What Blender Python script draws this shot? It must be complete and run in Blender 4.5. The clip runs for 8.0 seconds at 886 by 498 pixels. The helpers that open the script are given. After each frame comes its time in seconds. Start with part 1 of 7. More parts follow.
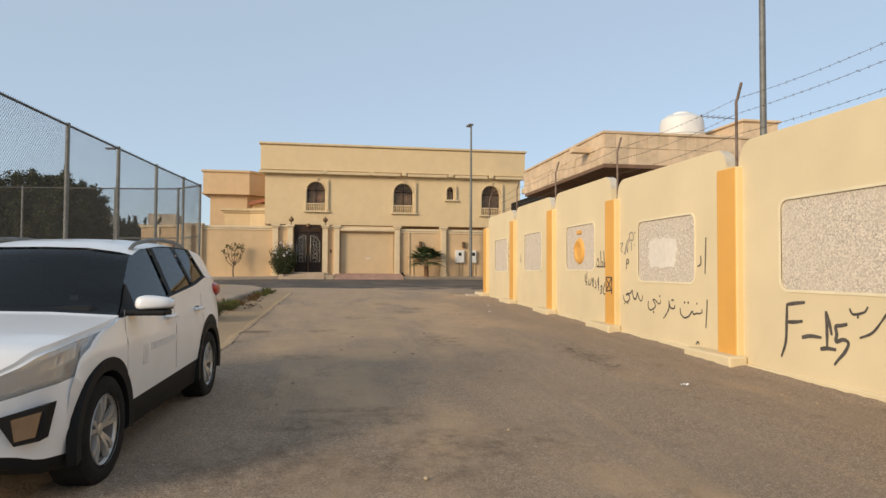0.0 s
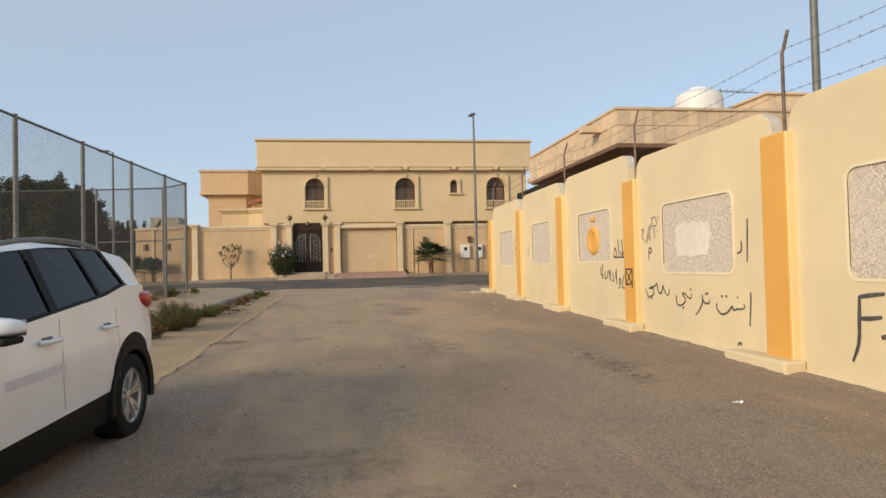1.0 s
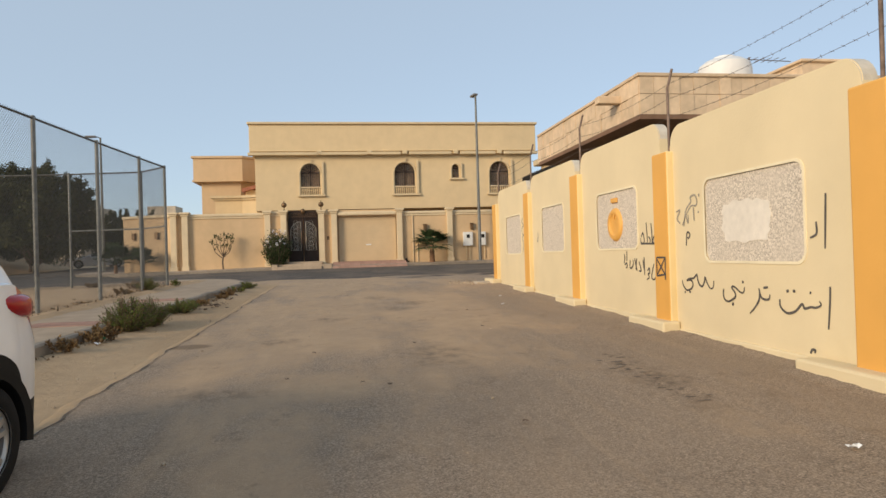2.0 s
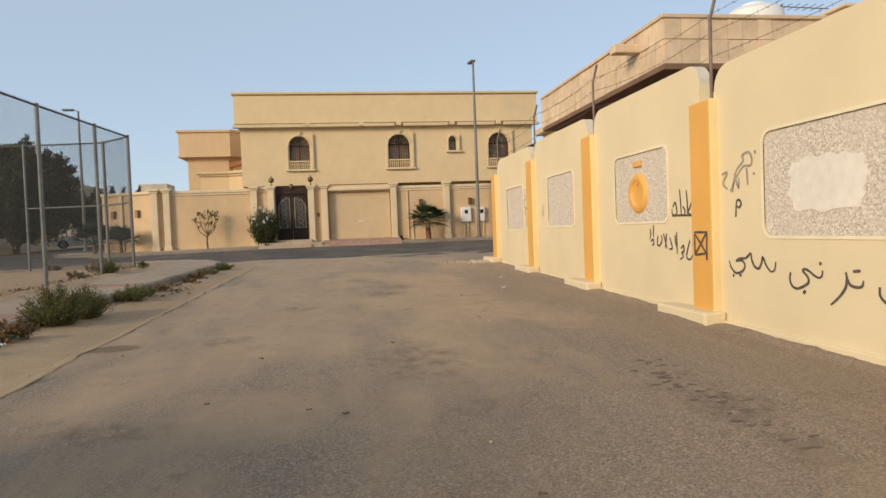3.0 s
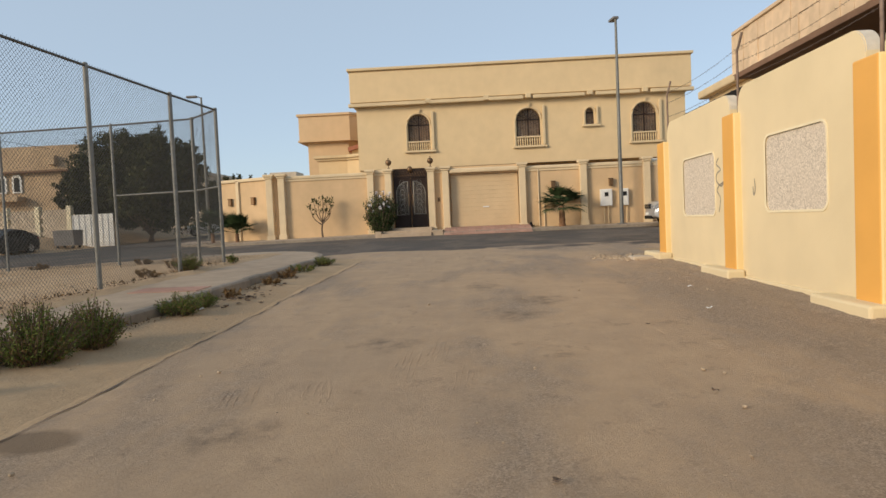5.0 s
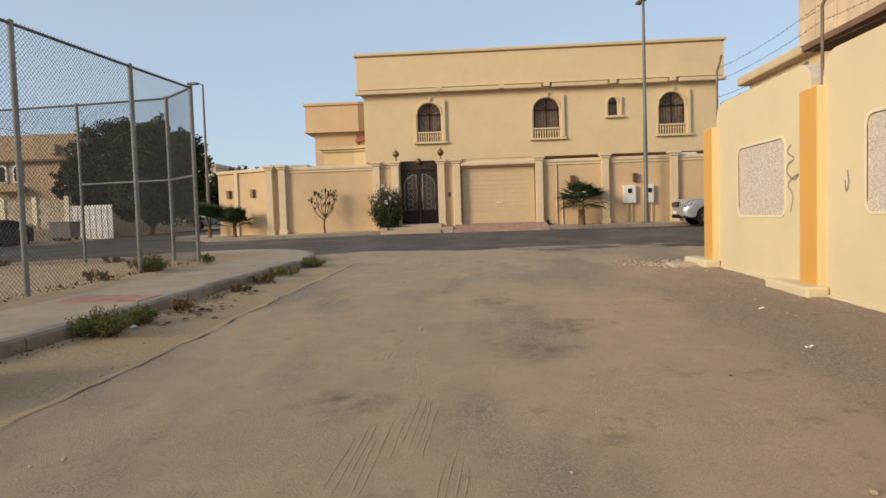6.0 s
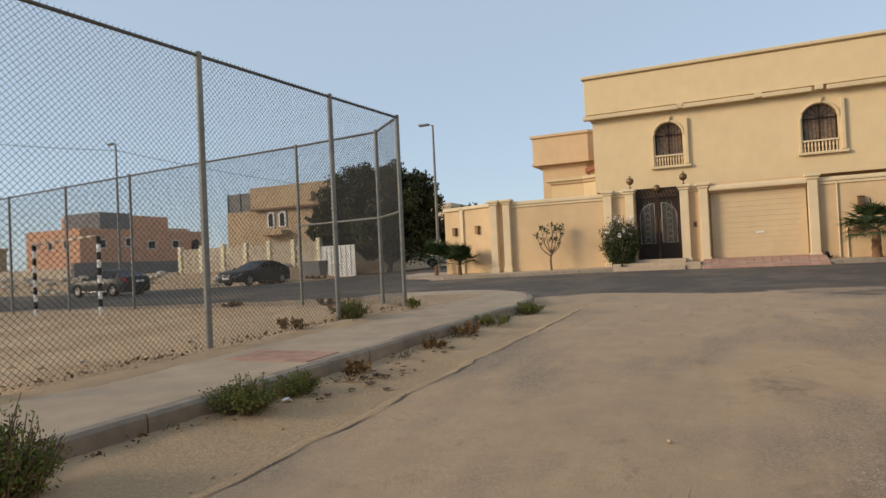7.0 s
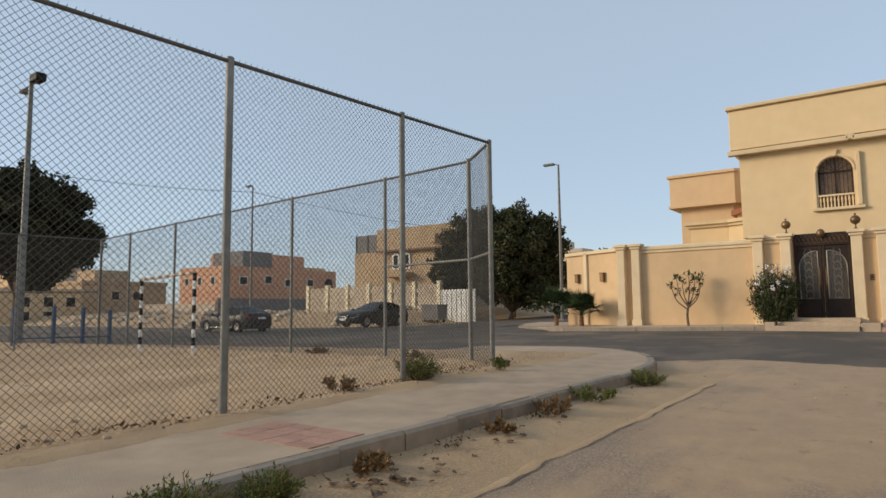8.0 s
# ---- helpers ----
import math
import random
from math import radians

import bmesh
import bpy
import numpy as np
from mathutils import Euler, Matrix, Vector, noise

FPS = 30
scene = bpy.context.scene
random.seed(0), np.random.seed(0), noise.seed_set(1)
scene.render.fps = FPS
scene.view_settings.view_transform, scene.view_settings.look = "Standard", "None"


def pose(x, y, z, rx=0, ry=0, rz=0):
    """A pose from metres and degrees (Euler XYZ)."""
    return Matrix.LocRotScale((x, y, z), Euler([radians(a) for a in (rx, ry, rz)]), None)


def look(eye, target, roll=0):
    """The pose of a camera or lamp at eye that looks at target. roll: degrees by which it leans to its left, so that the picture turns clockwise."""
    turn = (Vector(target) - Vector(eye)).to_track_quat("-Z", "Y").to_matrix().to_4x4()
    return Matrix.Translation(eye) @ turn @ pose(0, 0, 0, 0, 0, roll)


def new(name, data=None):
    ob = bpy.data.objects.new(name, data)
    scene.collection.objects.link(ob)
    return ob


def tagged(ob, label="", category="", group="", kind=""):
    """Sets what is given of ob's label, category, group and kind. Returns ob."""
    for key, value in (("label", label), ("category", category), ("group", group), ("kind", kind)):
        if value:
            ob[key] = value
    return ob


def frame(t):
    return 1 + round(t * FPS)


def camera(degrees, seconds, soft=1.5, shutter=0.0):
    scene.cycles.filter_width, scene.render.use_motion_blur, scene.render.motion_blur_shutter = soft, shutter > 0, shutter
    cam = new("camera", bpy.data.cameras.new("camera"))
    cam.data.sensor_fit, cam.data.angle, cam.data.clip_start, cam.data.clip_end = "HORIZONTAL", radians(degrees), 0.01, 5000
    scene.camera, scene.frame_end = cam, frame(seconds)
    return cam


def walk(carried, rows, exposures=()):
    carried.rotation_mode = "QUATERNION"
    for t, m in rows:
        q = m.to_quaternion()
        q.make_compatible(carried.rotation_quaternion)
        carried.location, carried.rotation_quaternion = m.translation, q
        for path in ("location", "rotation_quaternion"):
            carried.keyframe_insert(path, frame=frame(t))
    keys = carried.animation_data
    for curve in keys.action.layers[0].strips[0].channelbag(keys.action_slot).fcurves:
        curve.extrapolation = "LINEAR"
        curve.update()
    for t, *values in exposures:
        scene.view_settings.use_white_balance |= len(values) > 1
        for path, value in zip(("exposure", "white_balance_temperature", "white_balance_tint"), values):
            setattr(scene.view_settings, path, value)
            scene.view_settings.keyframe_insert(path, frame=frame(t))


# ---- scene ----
cam = camera(69.0, 8.0)
PATH = [
    (0, (0.06, -0.289, 1.37), (0.396, 1.681, 1.433), 0.3),
    (0.5, (0.265, 0.362, 1.375), (0.578, 2.337, 1.431), -0.5),
    (1, (0.502, 1.116, 1.376), (0.813, 3.091, 1.426), -1.4),
    (1.5, (0.618, 1.913, 1.395), (0.92, 3.89, 1.429), -1.6),
    (3, (1.239, 4.538, 1.371), (1.54, 6.515, 1.312), -2.2),
    (3.5, (1.318, 5.493, 1.403), (1.494, 7.483, 1.305), -2.8),
    (4, (1.363, 6.415, 1.418), (1.444, 8.411, 1.319), -3.2),
    (4.5, (1.318, 7.409, 1.415), (1.268, 9.406, 1.331), -3.1),
    (6, (1.434, 10.417, 1.442), (1.306, 12.411, 1.342), -1.8),
    (6.5, (1.311, 11.592, 1.461), (0.923, 13.553, 1.398), -2.7),
    (7, (1.175, 12.681, 1.491), (0.359, 14.506, 1.527), -2.7),
    (7.5, (1.01, 13.722, 1.546), (-0.128, 15.358, 1.713), -2.0),
    (8, (0.893, 14.768, 1.561), (-0.273, 16.382, 1.747), -0.6),
]
walk(cam, [(t, look(eye, target, roll)) for t, eye, target, roll in PATH])

# ---------------------------------------------------------------- light
SUN_EL, SUN_AZ = 19.0, 233.0          # degrees; azimuth clockwise from +y, the sun stands there
world = bpy.data.worlds.new("sky")
scene.world = world
world.use_nodes = True
wn = world.node_tree.nodes
wn.clear()
sky = wn.new("ShaderNodeTexSky")
sky.sky_type = "NISHITA"
sky.sun_disc = False
sky.sun_elevation = radians(SUN_EL)
sky.sun_rotation = radians(SUN_AZ)
sky.air_density, sky.dust_density, sky.ozone_density, sky.altitude = 0.8, 0.7, 1.5, 20
bgn = wn.new("ShaderNodeBackground")
bgn.inputs["Strength"].default_value = 0.15
won = wn.new("ShaderNodeOutputWorld")
haze = wn.new("ShaderNodeMix")        # an even veil of dust over the clear sky
haze.data_type = "RGBA"
haze.inputs["Factor"].default_value = 0.62
haze.inputs["B"].default_value = (3.98, 4.75, 5.48, 1)
world.node_tree.links.new(sky.outputs[0], haze.inputs["A"])
world.node_tree.links.new(haze.outputs["Result"], bgn.inputs["Color"])
world.node_tree.links.new(bgn.outputs[0], won.inputs["Surface"])
sun = new("sun", bpy.data.lights.new("sun", "SUN"))
sun.data.energy, sun.data.angle, sun.data.color = 2.9, radians(18), (1.0, 0.81, 0.58)
_az, _el = radians(SUN_AZ), radians(SUN_EL)
_to_sun = Vector((math.sin(_az) * math.cos(_el), math.cos(_az) * math.cos(_el), math.sin(_el)))
sun.matrix_world = look(_to_sun * 100, (0, 0, 0))
scene.view_settings.exposure = 0.0


# ---------------------------------------------------------------- materials
def mat(name, col, rough=0.8, var=0.12, scale=6.0, bump=0.15, grain=60.0, metal=0.0, col2=None, big=0.6, spec=0.5, island=0.0):
    """Plain procedural surface: two scales of colour change and a fine relief."""
    m = bpy.data.materials.new(name)
    m.use_nodes = True
    nt = m.node_tree
    nd, ln = nt.nodes, nt.links
    bs = nd["Principled BSDF"]
    bs.inputs["Roughness"].default_value = rough
    bs.inputs["Metallic"].default_value = metal
    bs.inputs["Specular IOR Level"].default_value = spec
    tc = nd.new("ShaderNodeTexCoord")
    n1 = nd.new("ShaderNodeTexNoise")
    n1.inputs["Scale"].default_value, n1.inputs["Detail"].default_value = scale, 6
    n2 = nd.new("ShaderNodeTexNoise")
    n2.inputs["Scale"].default_value, n2.inputs["Detail"].default_value = big, 4
    n3 = nd.new("ShaderNodeTexNoise")
    n3.inputs["Scale"].default_value, n3.inputs["Detail"].default_value = grain, 3
    geo = nd.new("ShaderNodeNewGeometry")
    for n in (n1, n2, n3):
        ln.new(geo.outputs["Position"], n.inputs["Vector"])
    add = nd.new("ShaderNodeMath")
    add.operation = "ADD"
    ln.new(n1.outputs["Fac"], add.inputs[0])
    ln.new(n2.outputs["Fac"], add.inputs[1])
    rng = nd.new("ShaderNodeMapRange")
    rng.inputs["From Min"].default_value, rng.inputs["From Max"].default_value = 0.65, 1.35
    ln.new(add.outputs[0], rng.inputs["Value"])
    mix = nd.new("ShaderNodeMix")
    mix.data_type = "RGBA"
    c2 = col2 or tuple(c * (1 - 2 * var) for c in col)
    c1 = col if col2 else tuple(min(0.95, c * (1 + var)) for c in col)
    mix.inputs["A"].default_value = (*c1, 1)
    mix.inputs["B"].default_value = (*c2, 1)
    ln.new(rng.outputs[0], mix.inputs["Factor"])
    out = mix.outputs["Result"]
    if island:
        oi = nd.new("ShaderNodeObjectInfo")
        hv = nd.new("ShaderNodeHueSaturation")
        mr = nd.new("ShaderNodeMapRange")
        mr.inputs["To Min"].default_value, mr.inputs["To Max"].default_value = 1 - island, 1 + island
        ln.new(oi.outputs["Random"], mr.inputs["Value"])
        ln.new(mr.outputs[0], hv.inputs["Value"])
        ln.new(out, hv.inputs["Color"])
        out = hv.outputs["Color"]
    ln.new(out, bs.inputs["Base Color"])
    if bump:
        bp = nd.new("ShaderNodeBump")
        bp.inputs["Strength"].default_value, bp.inputs["Distance"].default_value = bump, 0.02
        ln.new(n3.outputs["Fac"], bp.inputs["Height"])
        ln.new(bp.outputs[0], bs.inputs["Normal"])
    return m


def paint(name, col, rough=0.3, metal=0.0, coat=0.0, spec=0.5):
    m = mat(name, col, rough, 0.04, 3.0, 0.0, 40, metal, None, 0.8, spec)
    m.node_tree.nodes["Principled BSDF"].inputs["Coat Weight"].default_value = coat
    m.node_tree.nodes["Principled BSDF"].inputs["Coat Roughness"].default_value = 0.08
    return m


def glass(name, col, rough=0.03, trans=0.6):
    m = bpy.data.materials.new(name)
    m.use_nodes = True
    b = m.node_tree.nodes["Principled BSDF"]
    b.inputs["Base Color"].default_value = (*col, 1)
    b.inputs["Roughness"].default_value = rough
    b.inputs["Transmission Weight"].default_value = trans
    b.inputs["IOR"].default_value = 1.45
    return m


def stain_mat(name, col, dark, rough=0.9, streak=0.16, bump=0.2, grain=45.0, var=0.06):
    """Stucco with rain streaks running down and blotches."""
    m = mat(name, col, rough, var, 2.2, bump, grain)
    nd, ln = m.node_tree.nodes, m.node_tree.links
    bs = nd["Principled BSDF"]
    src = bs.inputs["Base Color"].links[0].from_socket
    geo = nd.new("ShaderNodeNewGeometry")
    mp = nd.new("ShaderNodeMapping")
    mp.inputs["Scale"].default_value = (1.1, 1.1, 0.16)
    ln.new(geo.outputs["Position"], mp.inputs["Vector"])
    ns = nd.new("ShaderNodeTexNoise")
    ns.inputs["Scale"].default_value, ns.inputs["Detail"].default_value = 1.6, 8
    ns.inputs["Roughness"].default_value = 0.65
    ln.new(mp.outputs[0], ns.inputs["Vector"])
    mr = nd.new("ShaderNodeMapRange")
    mr.inputs["From Min"].default_value, mr.inputs["From Max"].default_value = 0.5, 0.78
    mr.inputs["To Max"].default_value = streak
    ln.new(ns.outputs["Fac"], mr.inputs["Value"])
    mx = nd.new("ShaderNodeMix")
    mx.data_type = "RGBA"
    ln.new(mr.outputs[0], mx.inputs["Factor"])
    ln.new(src, mx.inputs["A"])
    mx.inputs["B"].default_value = (*dark, 1)
    ln.new(mx.outputs["Result"], bs.inputs["Base Color"])
    return m


M_HOUSE = stain_mat("house_stucco", (0.705, 0.538, 0.315), (0.48, 0.35, 0.205), streak=0.12, var=0.04)
M_HOUSE_TRIM = stain_mat("house_trim", (0.66, 0.52, 0.32), (0.42, 0.32, 0.19), bump=0.1)
M_COLUMN = stain_mat("column_stucco", (0.71, 0.565, 0.365), (0.45, 0.35, 0.22), bump=0.1)
M_BWALL = stain_mat("boundary_stucco", (0.635, 0.447, 0.257), (0.42, 0.28, 0.16))
M_ANNEX = stain_mat("annex_stucco", (0.63, 0.45, 0.265), (0.44, 0.30, 0.17), var=0.04)
M_ROOF_TILE = mat("red_roof_tile", (0.36, 0.14, 0.08), 0.8)
M_CREAM = mat("cream_wall_paint", (0.745, 0.617, 0.390), 0.75, 0.04, 1.5, 0.12, 35)
M_CREAM_EDGE = mat("pale_panel_edge", (0.82, 0.72, 0.50), 0.8, 0.06, 4, 0.15, 35)
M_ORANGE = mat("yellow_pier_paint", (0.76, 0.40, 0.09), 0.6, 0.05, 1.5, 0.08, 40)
M_ORANGE_SIDE = mat("pale_yellow_pier_side", (0.83, 0.64, 0.32), 0.65, 0.05, 1.5, 0.08, 40)
M_INK = mat("black_spray", (0.105, 0.092, 0.08), 0.75, 0.3, 20, 0, 60)
M_INK_GREY = mat("faded_spray", (0.33, 0.29, 0.23), 0.8, 0.2, 14, 0, 60)
M_WHITEWASH = mat("whitewash_blotch", (0.78, 0.715, 0.615), 0.85, 0.08, 9, 0.2, 60)
M_GALV = mat("galvanised_steel", (0.21, 0.21, 0.195), 0.6, 0.2, 9, 0.05, 60, 0.35)
M_WIRE = mat("fence_wire", (0.075, 0.075, 0.07), 0.7, 0.1, 9, 0, 60, 0.1)
M_BARB = mat("rusty_wire", (0.16, 0.12, 0.10), 0.7, 0.2, 9, 0, 60, 0.3)
M_RUST = mat("weathered_post", (0.24, 0.17, 0.13), 0.75, 0.3, 12, 0.1, 60, 0.2)
# shade on the kerb's street face is put into this darker tone
M_KERB = mat("kerb_concrete", (0.285, 0.235, 0.18), 0.9, 0.16, 7, 0.3, 70, island=0.10)
M_PAVE = mat("pavement_concrete", (0.435, 0.325, 0.222), 0.92, 0.12, 3, 0.3, 80)
M_RED_PAVE = mat("red_paving", (0.42, 0.245, 0.18), 0.9, 0.12, 6, 0.3, 70, island=0.12)
M_STEP = mat("step_stone", (0.45, 0.35, 0.25), 0.85, 0.1, 5, 0.2, 60)
M_VILLA = mat("villa_stone", (0.69, 0.52, 0.345), 0.9, 0.12, 5, 0.3, 50, island=0.09)
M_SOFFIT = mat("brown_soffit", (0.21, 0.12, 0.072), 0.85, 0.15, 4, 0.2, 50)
M_TANK = mat("tank_plastic", (0.78, 0.76, 0.72), 0.5, 0.06, 3, 0, 50)
M_TAN = mat("tan_building", (0.47, 0.34, 0.21), 0.9, 0.1, 2, 0.2, 40)
M_BLOCK = mat("concrete_block", (0.54, 0.45, 0.34), 0.95, 0.14, 3, 0.3, 40)
M_BRICKRED = mat("salmon_building", (0.62, 0.34, 0.21), 0.9, 0.08, 2, 0.2, 40)
M_GREY = mat("grey_render", (0.20, 0.19, 0.185), 0.9, 0.12, 2, 0.2, 40)
M_WHITE = mat("white_metal", (0.75, 0.74, 0.70), 0.5, 0.06, 6, 0, 40)
M_BLACK = mat("black_plastic", (0.011, 0.011, 0.011), 0.65, 0.1, 20, 0.05, 80, spec=0.2)
M_DARK = mat("dark_void", (0.012, 0.011, 0.010), 0.9, 0.1, 4, 0, 40)
M_IRON = mat("dark_brown_iron", (0.035, 0.020, 0.014), 0.55, 0.2, 12, 0.1, 40, 0.15, spec=0.3)
M_BRONZE = mat("dull_bronze", (0.20, 0.12, 0.06), 0.45, 0.2, 12, 0.1, 40, 0.6)
M_SILVERLEAF = mat("silvered_ironwork", (0.30, 0.28, 0.25), 0.4, 0.2, 12, 0.1, 40, 0.6)
M_GARAGE = mat("garage_steel", (0.62, 0.46, 0.27), 0.6, 0.05, 2, 0.05, 60)
M_BLUE = mat("blue_paint", (0.022, 0.07, 0.16), 0.5, 0.1, 6, 0.05, 50)
M_BARK = mat("bark", (0.16, 0.11, 0.075), 0.95, 0.3, 14, 0.5, 40)
M_CURTAIN = mat("brown_curtain", (0.58, 0.41, 0.27), 0.9, 0.3, 8, 0.1, 30)
M_TYRE = mat("tyre_rubber", (0.020, 0.019, 0.018), 0.85, 0.2, 12, 0.2, 90, spec=0.15)
M_ALLOY = mat("alloy_rim", (0.52, 0.50, 0.47), 0.42, 0.06, 10, 0, 50, 0.7)
M_CARWHITE = paint("white_car_paint", (0.80, 0.80, 0.80), 0.35, 0, 0.6)
M_CARDARK = paint("dark_grey_car_paint", (0.016, 0.017, 0.020), 0.45, 0.0, 0.08, 0.2)
M_CARBLACK = paint("black_car_paint", (0.012, 0.012, 0.013), 0.45, 0.0, 0.08, 0.2)
M_CARSILVER = paint("silver_car_paint", (0.55, 0.57, 0.60), 0.3, 0.6, 0.6)
M_CARGLASS = glass("car_glass", (0.026, 0.034, 0.040), 0.015, 0.85)
M_CARGLASS.node_tree.nodes["Principled BSDF"].inputs["IOR"].default_value = 1.28
M_WINGLASS = glass("window_glass", (0.75, 0.70, 0.64), 0.05, 0.95)
M_WINGLASS.node_tree.nodes["Principled BSDF"].inputs["IOR"].default_value = 1.15
M_CHROME = mat("chrome", (0.5, 0.5, 0.5), 0.25, 0.02, 10, 0, 50, 1.0)
M_LAMPGLASS = glass("headlamp_glass", (0.85, 0.86, 0.86), 0.04, 0.75)
M_AMBER = mat("dull_amber_lens", (0.19, 0.125, 0.075), 0.25, 0.2, 8, 0, 40)
M_REDLENS = mat("red_lens", (0.42, 0.012, 0.015), 0.15, 0.15, 20, 0, 40)
M_SLABEND = mat("bare_slab_end", (0.66, 0.60, 0.50), 0.9, 0.12, 7, 0.3, 60)
M_SEAT = mat("seat_fabric", (0.03, 0.03, 0.03), 0.9, 0.1, 12, 0.1, 60)
M_PAPER = mat("white_paper", (0.8, 0.8, 0.78), 0.8, 0.04, 8, 0, 50)


def leaf_mat(name, a, b):
    m = bpy.data.materials.new(name)
    m.use_nodes = True
    nd, ln = m.node_tree.nodes, m.node_tree.links
    bs = nd["Principled BSDF"]
    bs.inputs["Roughness"].default_value = 0.75
    bs.inputs["Specular IOR Level"].default_value = 0.15
    geo = nd.new("ShaderNodeNewGeometry")
    cr = nd.new("ShaderNodeMix")
    cr.data_type = "RGBA"
    cr.inputs["A"].default_value, cr.inputs["B"].default_value = (*a, 1), (*b, 1)
    ln.new(geo.outputs["Random Per Island"], cr.inputs["Factor"])
    ln.new(cr.outputs["Result"], bs.inputs["Base Color"])
    return m


M_LEAF = leaf_mat("tree_leaf", (0.018, 0.023, 0.010), (0.052, 0.055, 0.024))
M_ACACIA = leaf_mat("feathery_leaf", (0.028, 0.034, 0.014), (0.100, 0.098, 0.044))
M_SHRUB = leaf_mat("shrub_leaf", (0.050, 0.080, 0.018), (0.175, 0.205, 0.052))
M_DRY = leaf_mat("dry_weed", (0.14, 0.08, 0.035), (0.26, 0.17, 0.08))
M_PALM = leaf_mat("palm_leaf", (0.018, 0.036, 0.012), (0.05, 0.075, 0.03))
M_OLEANDER = leaf_mat("oleander_leaf", (0.018, 0.033, 0.011), (0.07, 0.09, 0.03))
M_FLOWER = leaf_mat("white_petal", (0.7, 0.68, 0.66), (0.8, 0.72, 0.72))


def ground_mat(name, road, sand, bias, scale=0.35, grain=55.0, bump=0.5, stain=0.0, wear=None, cross=None, depth=0.012, streaks=0.0, spots=0.0, lump=2.0, speck=0.45, stones=0.0, drifts=(), soiled=(), contrast=0.5, damp=()):
    """Road or earth: base colour with drifts of sand, streaks along the way and coarse grain."""
    m = bpy.data.materials.new(name)
    m.use_nodes = True
    nd, ln = m.node_tree.nodes, m.node_tree.links
    bs = nd["Principled BSDF"]
    bs.inputs["Roughness"].default_value = 0.93
    bs.inputs["Specular IOR Level"].default_value = 0.25
    geo = nd.new("ShaderNodeNewGeometry")

    def noise_tex(s, det, rough=0.55, stretch=None):
        n = nd.new("ShaderNodeTexNoise")
        n.inputs["Scale"].default_value, n.inputs["Detail"].default_value = s, det
        n.inputs["Roughness"].default_value = rough
        if stretch:
            mp = nd.new("ShaderNodeMapping")
            mp.inputs["Scale"].default_value = stretch
            ln.new(geo.outputs["Position"], mp.inputs["Vector"])
            ln.new(mp.outputs[0], n.inputs["Vector"])
        else:
            ln.new(geo.outputs["Position"], n.inputs["Vector"])
        return n.outputs["Fac"]

    def mrange(v, a, b, c=0.0, d=1.0):
        n = nd.new("ShaderNodeMapRange")
        for k, x in (("From Min", a), ("From Max", b), ("To Min", c), ("To Max", d)):
            n.inputs[k].default_value = x
        ln.new(v, n.inputs["Value"])
        return n.outputs[0]

    def blend(f, a, b):
        n = nd.new("ShaderNodeMix")
        n.data_type = "RGBA"
        ln.new(f, n.inputs["Factor"])
        for k, x in (("A", a), ("B", b)):
            if isinstance(x, tuple):
                n.inputs[k].default_value = (*x, 1)
            else:
                ln.new(x, n.inputs[k])
        return n.outputs["Result"]

    def math2(op, a, b):
        n = nd.new("ShaderNodeMath")
        n.operation = op
        for k, x in enumerate((a, b)):
            if isinstance(x, (int, float)):
                n.inputs[k].default_value = x
            else:
                ln.new(x, n.inputs[k])
        return n.outputs[0]

    def patch_mask(spots_at, ragged):
        """One where any of the ragged ovals (x, y, half width, half length) lies."""
        wob = mrange(noise_tex(1.7, 6, 0.66), 0.25, 0.75, -ragged, ragged)
        out = None
        for px, py, rx, ry in spots_at:
            a = nd.new("ShaderNodeVectorMath")
            a.operation = "SUBTRACT"
            ln.new(geo.outputs["Position"], a.inputs[0])
            a.inputs[1].default_value = (px, py, 0)
            b = nd.new("ShaderNodeVectorMath")
            b.operation = "MULTIPLY"
            ln.new(a.outputs[0], b.inputs[0])
            b.inputs[1].default_value = (1 / rx, 1 / ry, 0)
            c = nd.new("ShaderNodeVectorMath")
            c.operation = "LENGTH"
            ln.new(b.outputs[0], c.inputs[0])
            v = mrange(math2("ADD", c.outputs["Value"], wob), 1.35, 0.45)
            out = v if out is None else math2("MAXIMUM", out, v)
        return out

    field = noise_tex(scale, 7, 0.62, (1.0, 0.45, 1.0))
    if wear:
        sep = nd.new("ShaderNodeSeparateXYZ")
        ln.new(geo.outputs["Position"], sep.inputs[0])
        more = nd.new("ShaderNodeMath")
        more.operation = "ADD"
        ln.new(field, more.inputs[0])
        ln.new(mrange(sep.outputs["Y"], wear[0], wear[1], 0.0, wear[2]), more.inputs[1])
        edge = nd.new("ShaderNodeMath")
        edge.operation = "ADD"
        ln.new(more.outputs[0], edge.inputs[0])
        ln.new(mrange(sep.outputs["X"], -1.5, -0.2, -0.05, 0.03), edge.inputs[1])
        lane = nd.new("ShaderNodeMath")
        lane.operation = "ADD"
        ln.new(edge.outputs[0], lane.inputs[0])
        ln.new(mrange(sep.outputs["X"], 1.5, 4.4, 0.03, -0.10), lane.inputs[1])
        field = lane.outputs[0]
    drift = mrange(field, bias - 0.05, bias + 0.065)
    if drifts:
        drift = math2("MAXIMUM", drift, patch_mask(drifts, 0.55))
    fine = mrange(noise_tex(grain, 4, 0.75), 0.40, 0.62)
    mid = mrange(noise_tex(3.1, 6, 0.65), 0.3, 0.72)
    base = blend(fine, tuple(c * (1 - contrast) for c in road), tuple(c * (1.05 + contrast) for c in road))
